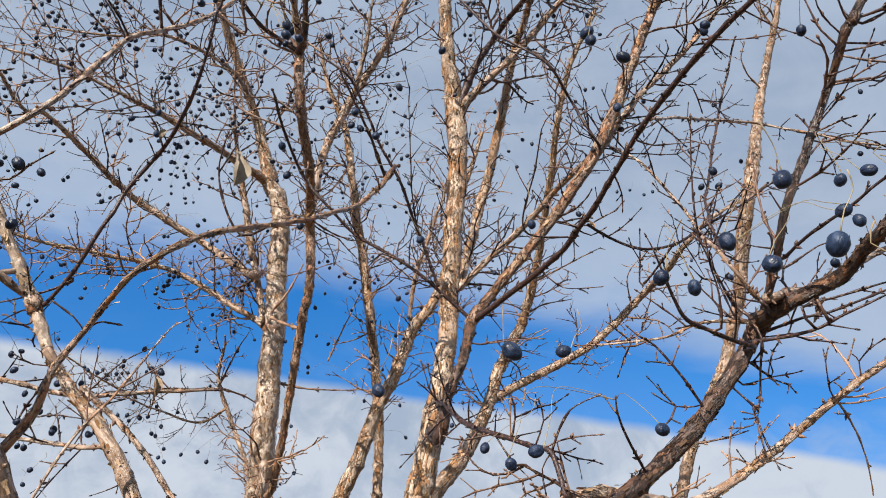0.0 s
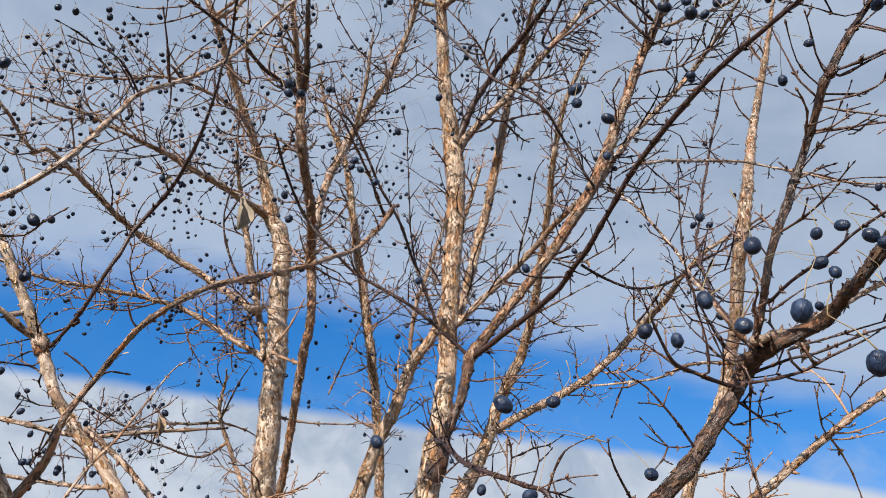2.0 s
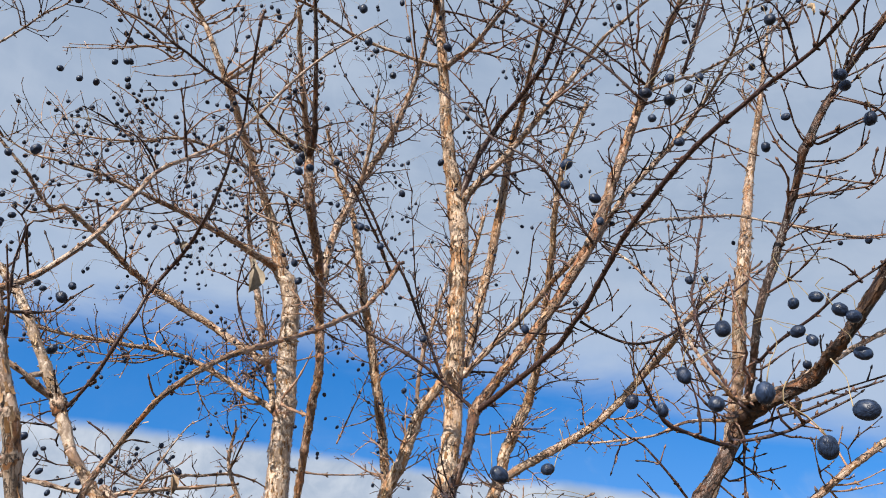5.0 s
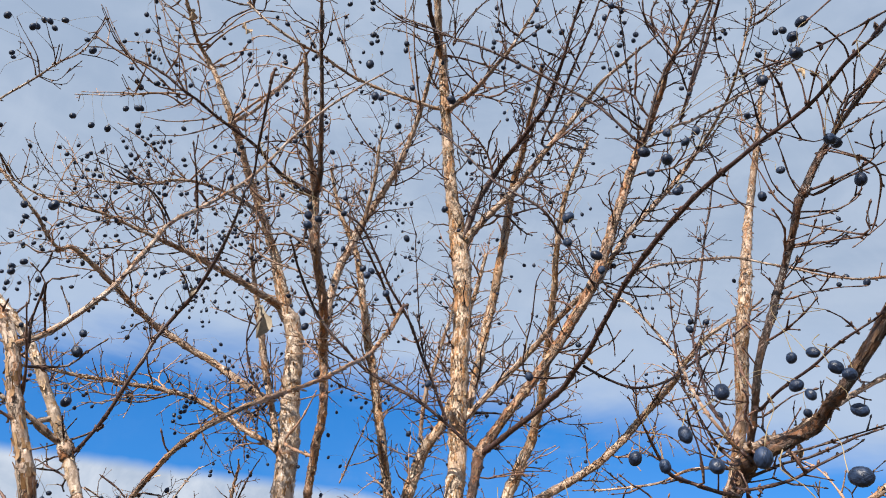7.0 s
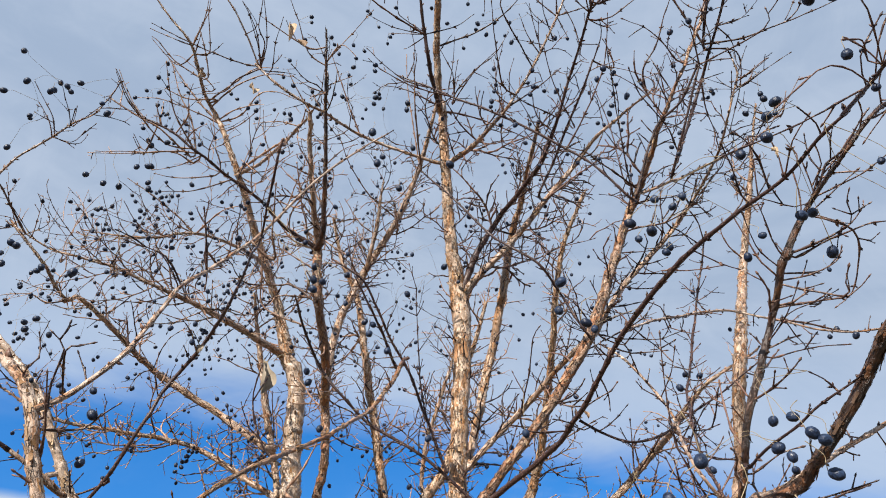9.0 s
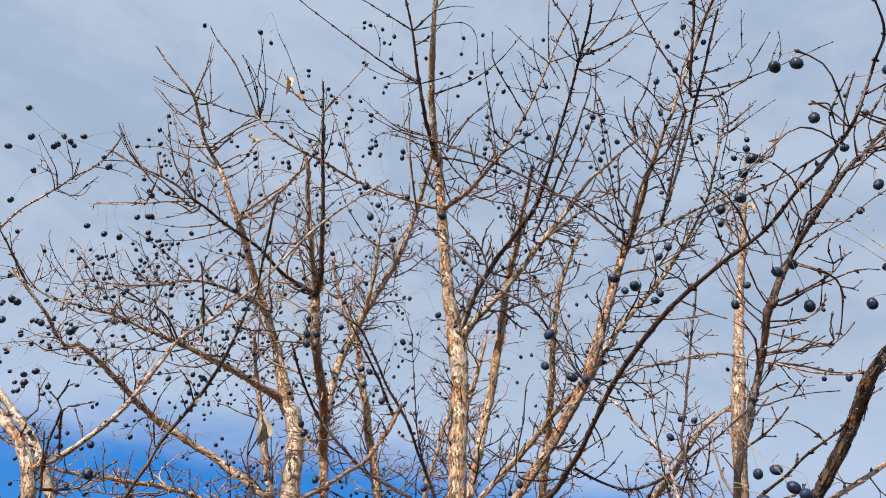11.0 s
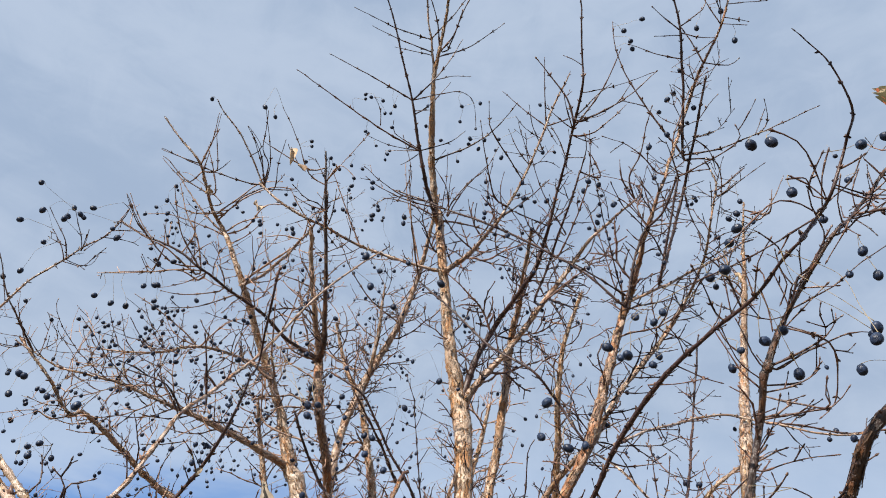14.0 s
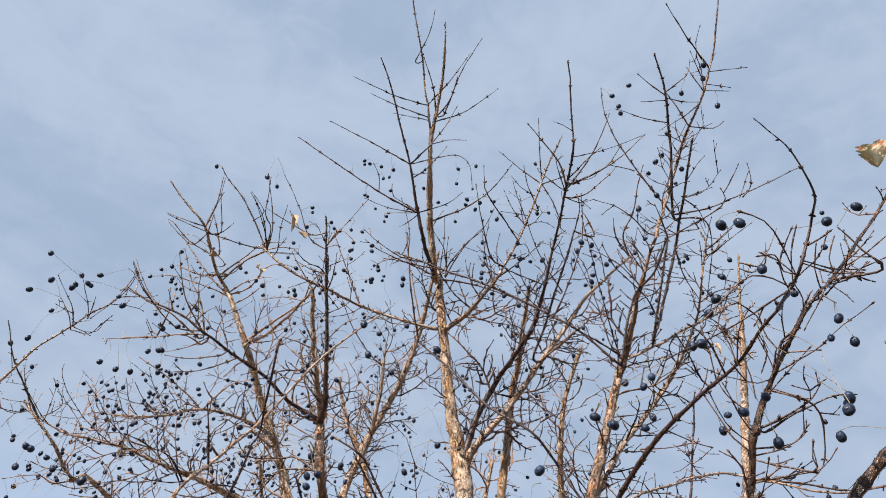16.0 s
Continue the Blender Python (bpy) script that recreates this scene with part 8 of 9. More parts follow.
fruit("back", (-0.814, 1.727, 2.635), 0.0105)
fruit("back", (-0.658, 1.445, 2.562), 0.0105)
fruit("back", (-0.758, 1.695, 2.691), 0.0105)
fruit("back", (-0.711, 2.193, 2.565), 0.0135)
fruit("back", (-0.688, 2.170, 2.627), 0.0136)
fruit("back", (-0.684, 2.203, 2.672), 0.0119)
fruit("back", (-0.643, 2.138, 3.026), 0.0126)
fruit("back", (-0.573, 2.123, 2.967), 0.0124)
fruit("back", (-0.417, 1.705, 2.703), 0.0105)
fruit("back", (-0.585, 2.033, 3.106), 0.0123)
fruit("back", (-0.591, 2.028, 3.078), 0.0123)
fruit("back", (-0.424, 1.640, 2.818), 0.0105)
fruit("back", (-0.510, 1.984, 2.999), 0.0105)
fruit("back", (-0.443, 1.653, 2.807), 0.0105)
fruit("far", (-0.472, 2.134, 3.019), 0.0125)
fruit("far", (-0.454, 2.164, 2.988), 0.0125)
fruit("far", (-0.432, 2.181, 2.949), 0.0125)
fruit("far", (-0.459, 2.417, 3.028), 0.0137)
fruit("far", (-0.416, 2.399, 2.954), 0.0134)
fruit("far", (-0.371, 2.333, 2.944), 0.0131)
fruit("far", (-0.333, 2.365, 2.972), 0.0155)
fruit("far", (-0.313, 2.303, 2.964), 0.0152)
fruit("far", (-0.322, 2.304, 2.916), 0.0129)
fruit("center", (-0.130, 1.468, 2.569), 0.0105)
fruit("far", (-0.239, 2.376, 3.104), 0.0137)
fruit("far", (-0.222, 2.364, 3.123), 0.0137)
fruit("center", (-0.096, 1.488, 2.539), 0.0105)
fruit("center", (-0.082, 1.485, 2.545), 0.0105)
fruit("center", (-0.079, 1.519, 2.491), 0.0105)
fruit("center", (-0.132, 1.759, 2.640), 0.0105)
fruit("center", (-0.092, 1.792, 2.592), 0.0105)
fruit("back", (-0.178, 1.690, 2.745), 0.0105)
fruit("far", (-0.248, 2.327, 3.181), 0.0137)
fruit("center", (-0.120, 1.680, 2.766), 0.0105)
fruit("center", (-0.111, 1.667, 2.786), 0.0105)
fruit("far", (-0.056, 2.173, 2.876), 0.0122)
fruit("far", (-0.036, 2.192, 2.863), 0.0122)
fruit("far", (-0.091, 2.389, 3.095), 0.0137)
fruit("center", (-0.007, 1.717, 2.717), 0.0105)
fruit("back", (-0.183, 1.796, 2.578), 0.0105)
fruit("center", (-0.113, 1.548, 2.444), 0.0105)
fruit("far", (-0.245, 2.516, 2.882), 0.0137)
fruit("center", (-0.110, 1.808, 2.564), 0.0105)
fruit("far", (-0.229, 2.150, 3.305), 0.0155)
fruit("far", (-0.166, 1.903, 3.118), 0.0137)
fruit("center", (-0.118, 1.664, 2.946), 0.0137)
fruit("far", (-0.226, 2.178, 3.266), 0.0133)
fruit("far", (-0.231, 2.254, 3.297), 0.0137)
fruit("far", (-0.215, 2.261, 3.287), 0.0137)
fruit("far", (-0.253, 2.162, 3.315), 0.0111)
fruit("far", (-0.373, 2.252, 3.152), 0.0111)
fruit("far", (-0.423, 2.291, 3.138), 0.0135)
fruit("far", (-0.422, 2.148, 3.100), 0.0128)
fruit("far", (-0.396, 2.069, 3.416), 0.0155)
fruit("far", (-0.359, 2.054, 3.403), 0.0132)
fruit("far", (-0.349, 2.131, 3.351), 0.0156)
fruit("far", (-0.238, 2.141, 3.439), 0.0159)
fruit("far", (-0.225, 2.146, 3.457), 0.0137)
fruit("far", (-0.251, 2.127, 3.531), 0.0160)
fruit("far", (-0.299, 1.978, 3.507), 0.0160)
fruit("far", (-0.362, 2.027, 3.515), 0.0160)
fruit("far", (-0.328, 2.024, 3.505), 0.0133)
fruit("far", (-0.406, 1.958, 3.596), 0.0160)
fruit("far", (-0.274, 2.736, 3.566), 0.0137)
fruit("far", (-0.287, 1.984, 3.555), 0.0133)
fruit("center", (-0.358, 1.300, 3.196), 0.0142)
fruit("back", (-0.359, 1.281, 3.164), 0.0124)
fruit("back", (-0.328, 1.367, 2.913), 0.0105)
fruit("back", (-0.371, 1.475, 2.966), 0.0112)
fruit("back", (-0.423, 1.471, 3.071), 0.0105)
fruit("back", (-0.432, 1.502, 3.022), 0.0105)
fruit("back", (-0.447, 1.527, 2.980), 0.0105)
fruit("center", (-0.344, 1.383, 3.217), 0.0105)
fruit("far", (-0.438, 1.909, 3.596), 0.0131)
fruit("back", (-0.381, 1.451, 3.105), 0.0105)
fruit("back", (-0.447, 1.775, 3.332), 0.0105)
fruit("far", (0.093, 2.269, 3.135), 0.0133)
fruit("far", (0.127, 2.232, 3.163), 0.0132)
fruit("center", (0.142, 1.815, 2.904), 0.0125)
fruit("center", (0.183, 1.857, 2.793), 0.0106)
fruit("center", (0.225, 1.855, 2.832), 0.0125)
fruit("center", (0.209, 1.896, 2.763), 0.0125)
fruit("far", (0.282, 2.110, 2.983), 0.0142)
fruit("center", (0.184, 1.880, 2.978), 0.0112)
fruit("center", (0.212, 1.841, 3.019), 0.0130)
fruit("center", (0.102, 1.544, 2.794), 0.0109)
fruit("center", (0.166, 1.855, 2.897), 0.0109)
fruit("far", (0.418, 1.988, 3.067), 0.0138)
fruit("far", (0.448, 1.966, 3.099), 0.0138)
fruit("far", (0.544, 2.268, 3.337), 0.0137)
fruit("center", (0.296, 1.538, 2.492), 0.0105)
fruit("far", (0.391, 2.214, 2.852), 0.0122)
fruit("center", (0.319, 1.517, 2.528), 0.0105)
fruit("center", (0.122, 1.905, 2.802), 0.0109)
fruit("center", (0.137, 1.871, 2.741), 0.0105)
fruit("far", (0.289, 2.224, 2.837), 0.0122)
fruit("center", (0.077, 1.866, 2.488), 0.0105)
fruit("center", (0.102, 1.627, 2.337), 0.0105)
fruit("left", (-0.190, 0.856, 2.354), 0.0134)
fruit("back", (-0.383, 1.415, 2.820), 0.0160)
fruit("center", (0.185, 0.711, 2.217), 0.0160)
fruit("center", (0.385, 0.868, 2.370), 0.0141)
fruit("left", (-0.181, 1.291, 2.497), 0.0139)
fruit("left", (-0.856, 1.302, 2.363), 0.0137)
fruit("left", (-0.739, 1.263, 2.003), 0.0105)
fruit("left", (-0.807, 1.388, 2.043), 0.0105)
fruit("back", (-1.048, 2.056, 2.175), 0.0132)
fruit("back", (-1.075, 2.129, 2.170), 0.0136)
fruit("back", (-1.041, 2.099, 2.177), 0.0152)
fruit("back", (-0.993, 2.150, 2.211), 0.0139)
fruit("left", (-0.631, 1.569, 2.057), 0.0105)
fruit("back", (-0.909, 2.227, 2.219), 0.0143)
fruit("back", (-0.936, 2.270, 2.221), 0.0128)
fruit("left", (-0.745, 1.590, 2.002), 0.0105)
fruit("left", (-0.629, 1.445, 1.930), 0.0105)
fruit("back", (-1.012, 2.215, 2.074), 0.0139)
fruit("back", (-0.987, 2.243, 2.063), 0.0140)
fruit("back", (-0.990, 2.317, 2.085), 0.0160)
fruit("back", (-0.978, 2.348, 2.094), 0.0147)
fruit("back", (-0.995, 2.241, 2.079), 0.0140)
fruit("back", (-0.974, 2.388, 2.047), 0.0148)
fruit("back", (-0.941, 2.346, 2.033), 0.0145)
fruit("back", (-0.930, 2.351, 2.064), 0.0147)
fruit("back", (-0.858, 2.234, 1.978), 0.0137)
fruit("back", (-0.875, 2.244, 1.954), 0.0137)
fruit("back", (-0.858, 2.250, 1.942), 0.0137)
fruit("back", (-0.929, 2.546, 2.002), 0.0137)
fruit("back", (-0.755, 2.240, 1.971), 0.0137)
fruit("back", (-0.729, 2.254, 1.944), 0.0137)
fruit("left", (-0.673, 1.458, 1.897), 0.0105)
fruit("left", (-0.770, 1.437, 1.936), 0.0105)
fruit("left", (-0.753, 1.440, 1.931), 0.0105)
fruit("left", (-0.744, 1.353, 1.860), 0.0111)
fruit("left", (-0.725, 1.343, 1.856), 0.0120)
fruit("left", (-0.905, 1.669, 1.853), 0.0137)
fruit("back", (-1.137, 2.028, 1.853), 0.0137)
fruit("back", (-1.066, 2.069, 2.186), 0.0117)
fruit("back", (-0.897, 2.135, 2.506), 0.0145)
fruit("back", (-0.909, 2.195, 2.524), 0.0150)
fruit("back", (-0.881, 2.168, 2.514), 0.0129)
fruit("back", (-0.884, 2.040, 2.407), 0.0137)
fruit("back", (-0.914, 2.146, 2.456), 0.0145)
fruit("back", (-0.904, 2.151, 2.477), 0.0146)
fruit("back", (-1.098, 2.027, 2.419), 0.0137)
fruit("back", (-1.110, 2.039, 2.391), 0.0137)
fruit("back", (-1.073, 2.079, 2.506), 0.0142)
fruit("back", (-1.085, 2.082, 2.536), 0.0144)
fruit("back", (-1.080, 2.007, 2.519), 0.0121)
fruit("back", (-0.899, 2.459, 2.346), 0.0141)
fruit("back", (-0.502, 2.152, 2.292), 0.0140)
fruit("back", (-0.413, 1.934, 2.172), 0.0108)
fruit("back", (-0.377, 1.954, 2.161), 0.0109)
fruit("back", (-0.431, 2.189, 2.204), 0.0105)
fruit("back", (-0.439, 2.012, 2.026), 0.0109)
fruit("back", (-0.415, 1.987, 2.007), 0.0107)
fruit("back", (-0.446, 2.062, 1.866), 0.0107)
fruit("back", (-0.418, 2.083, 1.896), 0.0109)
fruit("back", (-0.353, 1.868, 2.303), 0.0123)
fruit("back", (-0.511, 2.698, 2.655), 0.0137)
fruit("back", (-0.482, 2.487, 2.413), 0.0123)
fruit("back", (-0.371, 2.479, 2.596), 0.0147)
fruit("far", (-0.338, 2.378, 2.579), 0.0141)
fruit("back", (-0.323, 2.451, 2.574), 0.0145)
fruit("far", (-0.284, 2.371, 2.598), 0.0121)
fruit("far", (-0.303, 2.362, 2.704), 0.0143)
fruit("far", (-0.279, 2.376, 2.677), 0.0123)
fruit("far", (-0.141, 2.271, 2.497), 0.0133)
fruit("far", (-0.090, 2.239, 2.435), 0.0111)
fruit("far", (-0.147, 2.506, 2.061), 0.0135)
fruit("center", (0.025, 1.638, 1.953), 0.0105)
fruit("far", (0.173, 2.619, 2.233), 0.0144)
fruit("far", (0.192, 2.605, 2.219), 0.0160)
fruit("far", (0.466, 2.606, 2.418), 0.0148)
fruit("back", (-0.733, 2.228, 2.569), 0.0114)
fruit("back", (-0.690, 2.195, 2.476), 0.0148)
fruit("back", (-0.667, 2.161, 2.443), 0.0127)
fruit("back", (-0.663, 2.217, 2.504), 0.0131)
fruit("back", (-0.668, 2.200, 2.507), 0.0112)
fruit("back", (-0.693, 2.179, 2.460), 0.0110)
fruit("back", (-0.688, 2.191, 2.605), 0.0132)
fruit("back", (-0.652, 2.176, 2.578), 0.0112)
fruit("back", (-0.322, 2.089, 2.493), 0.0124)
fruit("back", (-0.344, 2.116, 2.494), 0.0107)
fruit("back", (-0.364, 1.838, 2.441), 0.0109)
fruit("back", (-0.417, 2.140, 2.553), 0.0110)
fruit("far", (0.668, 2.561, 3.047), 0.0137)
fruit("far", (0.720, 2.560, 3.054), 0.0137)
fruit("far", (0.777, 2.569, 3.038), 0.0137)
fruit("far", (0.703, 2.216, 2.855), 0.0137)
fruit("center", (0.855, 1.329, 2.450), 0.0126)
fruit("center", (0.762, 1.170, 2.996), 0.0160)
fruit("center", (0.530, 0.523, 2.171), 0.0105)
fruit("center", (0.658, 0.589, 2.491), 0.0117)
fruit("center", (0.484, 0.432, 2.262), 0.0105)
fruit("center", (1.082, 1.123, 3.160), 0.0137)
fruit("center", (0.580, 0.815, 3.409), 0.0150)
fruit("center", (0.552, 0.882, 3.473), 0.0158)
fruit("center", (0.552, 0.866, 3.389), 0.0152)
fruit("center", (0.557, 0.885, 3.381), 0.0153)
fruit("center", (0.721, 0.841, 3.386), 0.0150)
fruit("center", (0.727, 0.732, 3.268), 0.0150)
fruit("center", (0.721, 0.692, 3.265), 0.0160)
fruit("center", (0.754, 0.780, 3.212), 0.0150)
fruit("center", (0.653, 0.962, 3.272), 0.0160)
fruit("center", (0.621, 0.943, 3.220), 0.0160)
fruit("center", (0.616, 1.003, 3.250), 0.0137)
fruit("center", (0.696, 0.977, 3.223), 0.0160)
fruit("center", (0.672, 0.995, 3.186), 0.0105)
fruit("center", (0.615, 1.005, 3.154), 0.0160)
fruit("center", (0.530, 0.935, 3.023), 0.0149)
fruit("center", (0.537, 0.984, 2.966), 0.0121)
fruit("center", (0.424, 1.060, 3.039), 0.0144)
fruit("center", (0.389, 1.084, 3.047), 0.0146)
fruit("center", (0.408, 1.254, 3.189), 0.0105)
fruit("center", (0.419, 1.110, 2.979), 0.0129)
fruit("center", (0.426, 1.066, 3.005), 0.0105)
fruit("center", (0.574, 1.302, 3.274), 0.0137)
fruit("center", (0.615, 1.325, 3.270), 0.0138)
fruit("center", (0.547, 1.378, 3.300), 0.0142)
fruit("center", (0.686, 1.143, 3.044), 0.0119)
fruit("center", (0.686, 1.175, 3.065), 0.0106)
fruit("center", (0.533, 1.413, 3.229), 0.0123)
fruit("center", (0.479, 1.428, 3.239), 0.0124)
fruit("side", (0.883, 1.910, 2.789), 0.0143)
fruit("center", (-0.174, 0.937, 3.339), 0.0110)
fruit("center", (-0.189, 0.999, 3.410), 0.0105)
fruit("center", (-0.152, 0.914, 3.289), 0.0107)
fruit("center", (-0.126, 0.946, 3.316), 0.0124)
fruit("center", (-0.120, 1.099, 3.509), 0.0141)
fruit("center", (-0.125, 0.980, 3.305), 0.0110)
fruit("center", (-0.129, 1.086, 3.454), 0.0105)
fruit("center", (-0.128, 1.117, 3.425), 0.0120)
fruit("center", (-0.207, 1.109, 3.404), 0.0119)
fruit("center", (-0.204, 1.132, 3.425), 0.0121)
fruit("center", (-0.176, 1.135, 3.364), 0.0105)
fruit("center", (-0.150, 1.182, 3.380), 0.0121)
fruit("center", (-0.145, 1.193, 3.409), 0.0105)
fruit("center", (-0.165, 1.230, 3.413), 0.0107)
fruit("center", (-0.030, 1.171, 3.493), 0.0125)
fruit("center", (-0.015, 1.073, 3.459), 0.0105)
fruit("center", (0.017, 1.153, 3.391), 0.0120)
fruit("center", (0.087, 1.112, 3.500), 0.0123)
fruit("center", (0.078, 1.154, 3.480), 0.0124)
fruit("center", (0.144, 1.093, 3.481), 0.0138)
fruit("center", (0.128, 1.326, 3.667), 0.0105)
fruit("center", (0.106, 1.233, 3.493), 0.0145)
fruit("center", (0.101, 1.248, 3.483), 0.0146)
fruit("center", (0.130, 1.225, 3.428), 0.0142)
fruit("center", (0.144, 1.038, 3.228), 0.0124)
fruit("center", (0.185, 1.067, 3.264), 0.0127)
fruit("center", (0.179, 1.158, 3.331), 0.0117)
fruit("center", (0.188, 1.085, 3.206), 0.0125)
fruit("center", (0.061, 1.292, 3.456), 0.0128)
fruit("center", (0.143, 1.175, 3.213), 0.0146)
fruit("center", (0.130, 1.211, 3.102), 0.0142)
fruit("center", (0.232, 1.167, 3.095), 0.0139)
fruit("center", (0.273, 1.184, 3.125), 0.0126)
fruit("center", (0.243, 1.155, 3.174), 0.0127)
fruit("center", (0.380, 1.413, 3.903), 0.0151)
fruit("center", (-0.168, 1.094, 3.149), 0.0139)
fruit("left", (-0.143, 1.008, 2.928), 0.0137)
fruit("center", (-0.205, 1.370, 3.352), 0.0128)
fruit("center", (-0.194, 1.399, 3.315), 0.0128)
fruit("far", (-0.092, 1.180, 3.070), 0.0155)
fruit("center", (-0.249, 1.403, 3.322), 0.0110)
fruit("back", (-0.200, 1.011, 3.074), 0.0105)
fruit("center", (-0.208, 1.125, 3.248), 0.0114)
fruit("center", (-0.342, 1.348, 3.526), 0.0135)
fruit("back", (-0.214, 1.025, 3.144), 0.0105)
fruit("back", (-0.281, 1.150, 3.107), 0.0125)
fruit("center", (-0.319, 1.414, 3.383), 0.0132)
fruit("center", (-0.359, 1.275, 3.209), 0.0119)
fruit("center", (-0.334, 1.324, 3.200), 0.0120)
fruit("center", (-0.293, 1.433, 3.320), 0.0130)
fruit("back", (-0.305, 0.946, 3.156), 0.0118)
fruit("back", (-0.306, 0.956, 3.148), 0.0105)
fruit("back", (-0.423, 1.156, 3.261), 0.0133)
fruit("back", (-0.463, 1.353, 3.236), 0.0159)
fruit("back", (-0.367, 0.774, 3.071), 0.0132)
fruit("back", (-0.345, 0.792, 3.054), 0.0106)
fruit("center", (-0.664, 1.011, 3.489), 0.0137)
fruit("back", (-0.713, 1.056, 3.090), 0.0136)
fruit("back", (-1.087, 1.551, 3.627), 0.0149)
fruit("back", (-0.736, 1.106, 3.206), 0.0113)
fruit("back", (-1.131, 1.565, 3.608), 0.0149)
fruit("back", (-1.080, 1.629, 3.636), 0.0153)
fruit("back", (-1.054, 1.623, 3.615), 0.0130)
fruit("back", (-1.053, 1.665, 3.625), 0.0132)
fruit("back", (-0.773, 1.225, 3.136), 0.0105)
fruit("back", (-0.946, 1.728, 3.636), 0.0157)
fruit("back", (-0.812, 1.630, 3.682), 0.0154)
fruit("back", (-0.799, 1.660, 3.686), 0.0155)
fruit("back", (-0.621, 1.452, 3.390), 0.0160)
fruit("back", (-0.572, 1.361, 3.255), 0.0125)
fruit("back", (-0.510, 1.330, 3.256), 0.0123)
fruit("center", (-0.457, 1.220, 3.268), 0.0119)
fruit("back", (-0.752, 1.667, 3.642), 0.0160)
fruit("left", (-0.899, 0.854, 2.951), 0.0146)
fruit("left", (-0.955, 0.910, 2.890), 0.0146)
fruit("left", (-0.814, 0.913, 2.897), 0.0132)
fruit("left", (-1.080, 1.115, 2.922), 0.0160)
fruit("back", (-1.245, 1.243, 3.027), 0.0160)
fruit("left", (-0.644, 0.758, 2.349), 0.0127)
fruit("left", (-0.637, 0.762, 2.346), 0.0127)
fruit("left", (-0.664, 0.780, 2.326), 0.0118)
fruit("left", (-0.603, 0.788, 2.322), 0.0118)
fruit("back", (-1.424, 1.761, 2.944), 0.0160)
fruit("back", (-1.265, 1.432, 2.928), 0.0160)
fruit("back", (-1.178, 1.350, 2.768), 0.0137)
fruit("back", (-1.333, 1.529, 2.904), 0.0137)
fruit("left", (-0.829, 1.088, 2.401), 0.0137)
fruit("back", (-1.325, 1.703, 2.725), 0.0137)
fruit("back", (-1.290, 1.706, 2.725), 0.0137)
fruit("back", (-1.336, 1.678, 2.750), 0.0137)
fruit("back", (-1.512, 1.836, 2.877), 0.0151)
fruit("back", (-1.478, 1.806, 2.896), 0.0150)
fruit("back", (-1.242, 1.734, 2.699), 0.0137)
fruit("back", (-1.348, 1.825, 2.920), 0.0160)
fruit("back", (-0.763, 1.634, 2.923), 0.0125)
fruit("back", (-0.678, 1.612, 2.911), 0.0125)
fruit("back", (-0.796, 1.644, 2.902), 0.0125)
fruit("back", (-0.776, 1.651, 2.889), 0.0125)
fruit("back", (-0.843, 1.793, 2.970), 0.0125)
fruit("back", (-0.839, 1.801, 2.952), 0.0125)
fruit("back", (-0.610, 1.389, 2.655), 0.0125)
fruit("back", (-0.608, 1.400, 2.633), 0.0125)
fruit("back", (-0.722, 1.802, 2.959), 0.0125)
fruit("back", (-0.714, 1.806, 2.952), 0.0125)
fruit("back", (-0.740, 1.809, 2.945), 0.0125)
fruit("back", (-0.758, 1.809, 2.944), 0.0125)
fruit("back", (-0.784, 1.993, 3.105), 0.0125)
fruit("back", (-0.787, 2.003, 3.086), 0.0125)
fruit("back", (-0.775, 2.005, 3.082), 0.0125)
fruit("back", (-0.754, 2.019, 3.086), 0.0125)
fruit("back", (-0.780, 2.010, 3.073), 0.0125)
fruit("back", (-0.743, 1.816, 2.931), 0.0125)
fruit("back", (-0.740, 1.819, 2.923), 0.0125)
fruit("back", (-0.755, 1.820, 2.922), 0.0125)
fruit("back", (-0.797, 2.017, 3.056), 0.0125)
fruit("back", (-0.748, 2.025, 3.075), 0.0125)
fruit("back", (-0.729, 2.024, 3.078), 0.0125)
fruit("back", (-0.714, 2.025, 3.077), 0.0125)
fruit("back", (-0.748, 2.032, 3.061), 0.0125)
fruit("back", (-0.777, 2.034, 3.056), 0.0125)
fruit("back", (-0.769, 2.034, 3.056), 0.0125)
fruit("back", (-0.718, 1.827, 2.909), 0.0125)
fruit("back", (-0.792, 2.035, 3.052), 0.0125)
fruit("back", (-0.765, 1.828, 2.903), 0.0125)
fruit("back", (-0.750, 1.833, 2.895), 0.0125)
fruit("back", (-0.756, 1.845, 2.880), 0.0125)
fruit("back", (-0.755, 2.070, 3.035), 0.0125)
fruit("back", (-0.716, 2.075, 3.029), 0.0125)
fruit("back", (-0.705, 2.076, 3.028), 0.0125)
fruit("back", (-0.729, 2.080, 3.018), 0.0125)
fruit("back", (-0.789, 1.829, 2.866), 0.0125)
fruit("back", (-0.751, 1.976, 3.143), 0.0125)
fruit("back", (-0.637, 1.664, 2.895), 0.0125)
fruit("back", (-0.739, 1.988, 3.125), 0.0125)
fruit("back", (-0.725, 1.998, 3.131), 0.0125)
fruit("back", (-0.711, 1.650, 2.917), 0.0125)
fruit("back", (-0.637, 1.650, 2.922), 0.0125)
fruit("back", (-0.504, 1.614, 2.880), 0.0125)
fruit("back", (-0.638, 1.987, 3.156), 0.0125)
fruit("back", (-0.671, 1.994, 3.141), 0.0125)
fruit("back", (-0.789, 1.829, 2.866), 0.0125)
fruit("back", (-0.754, 1.895, 2.874), 0.0125)
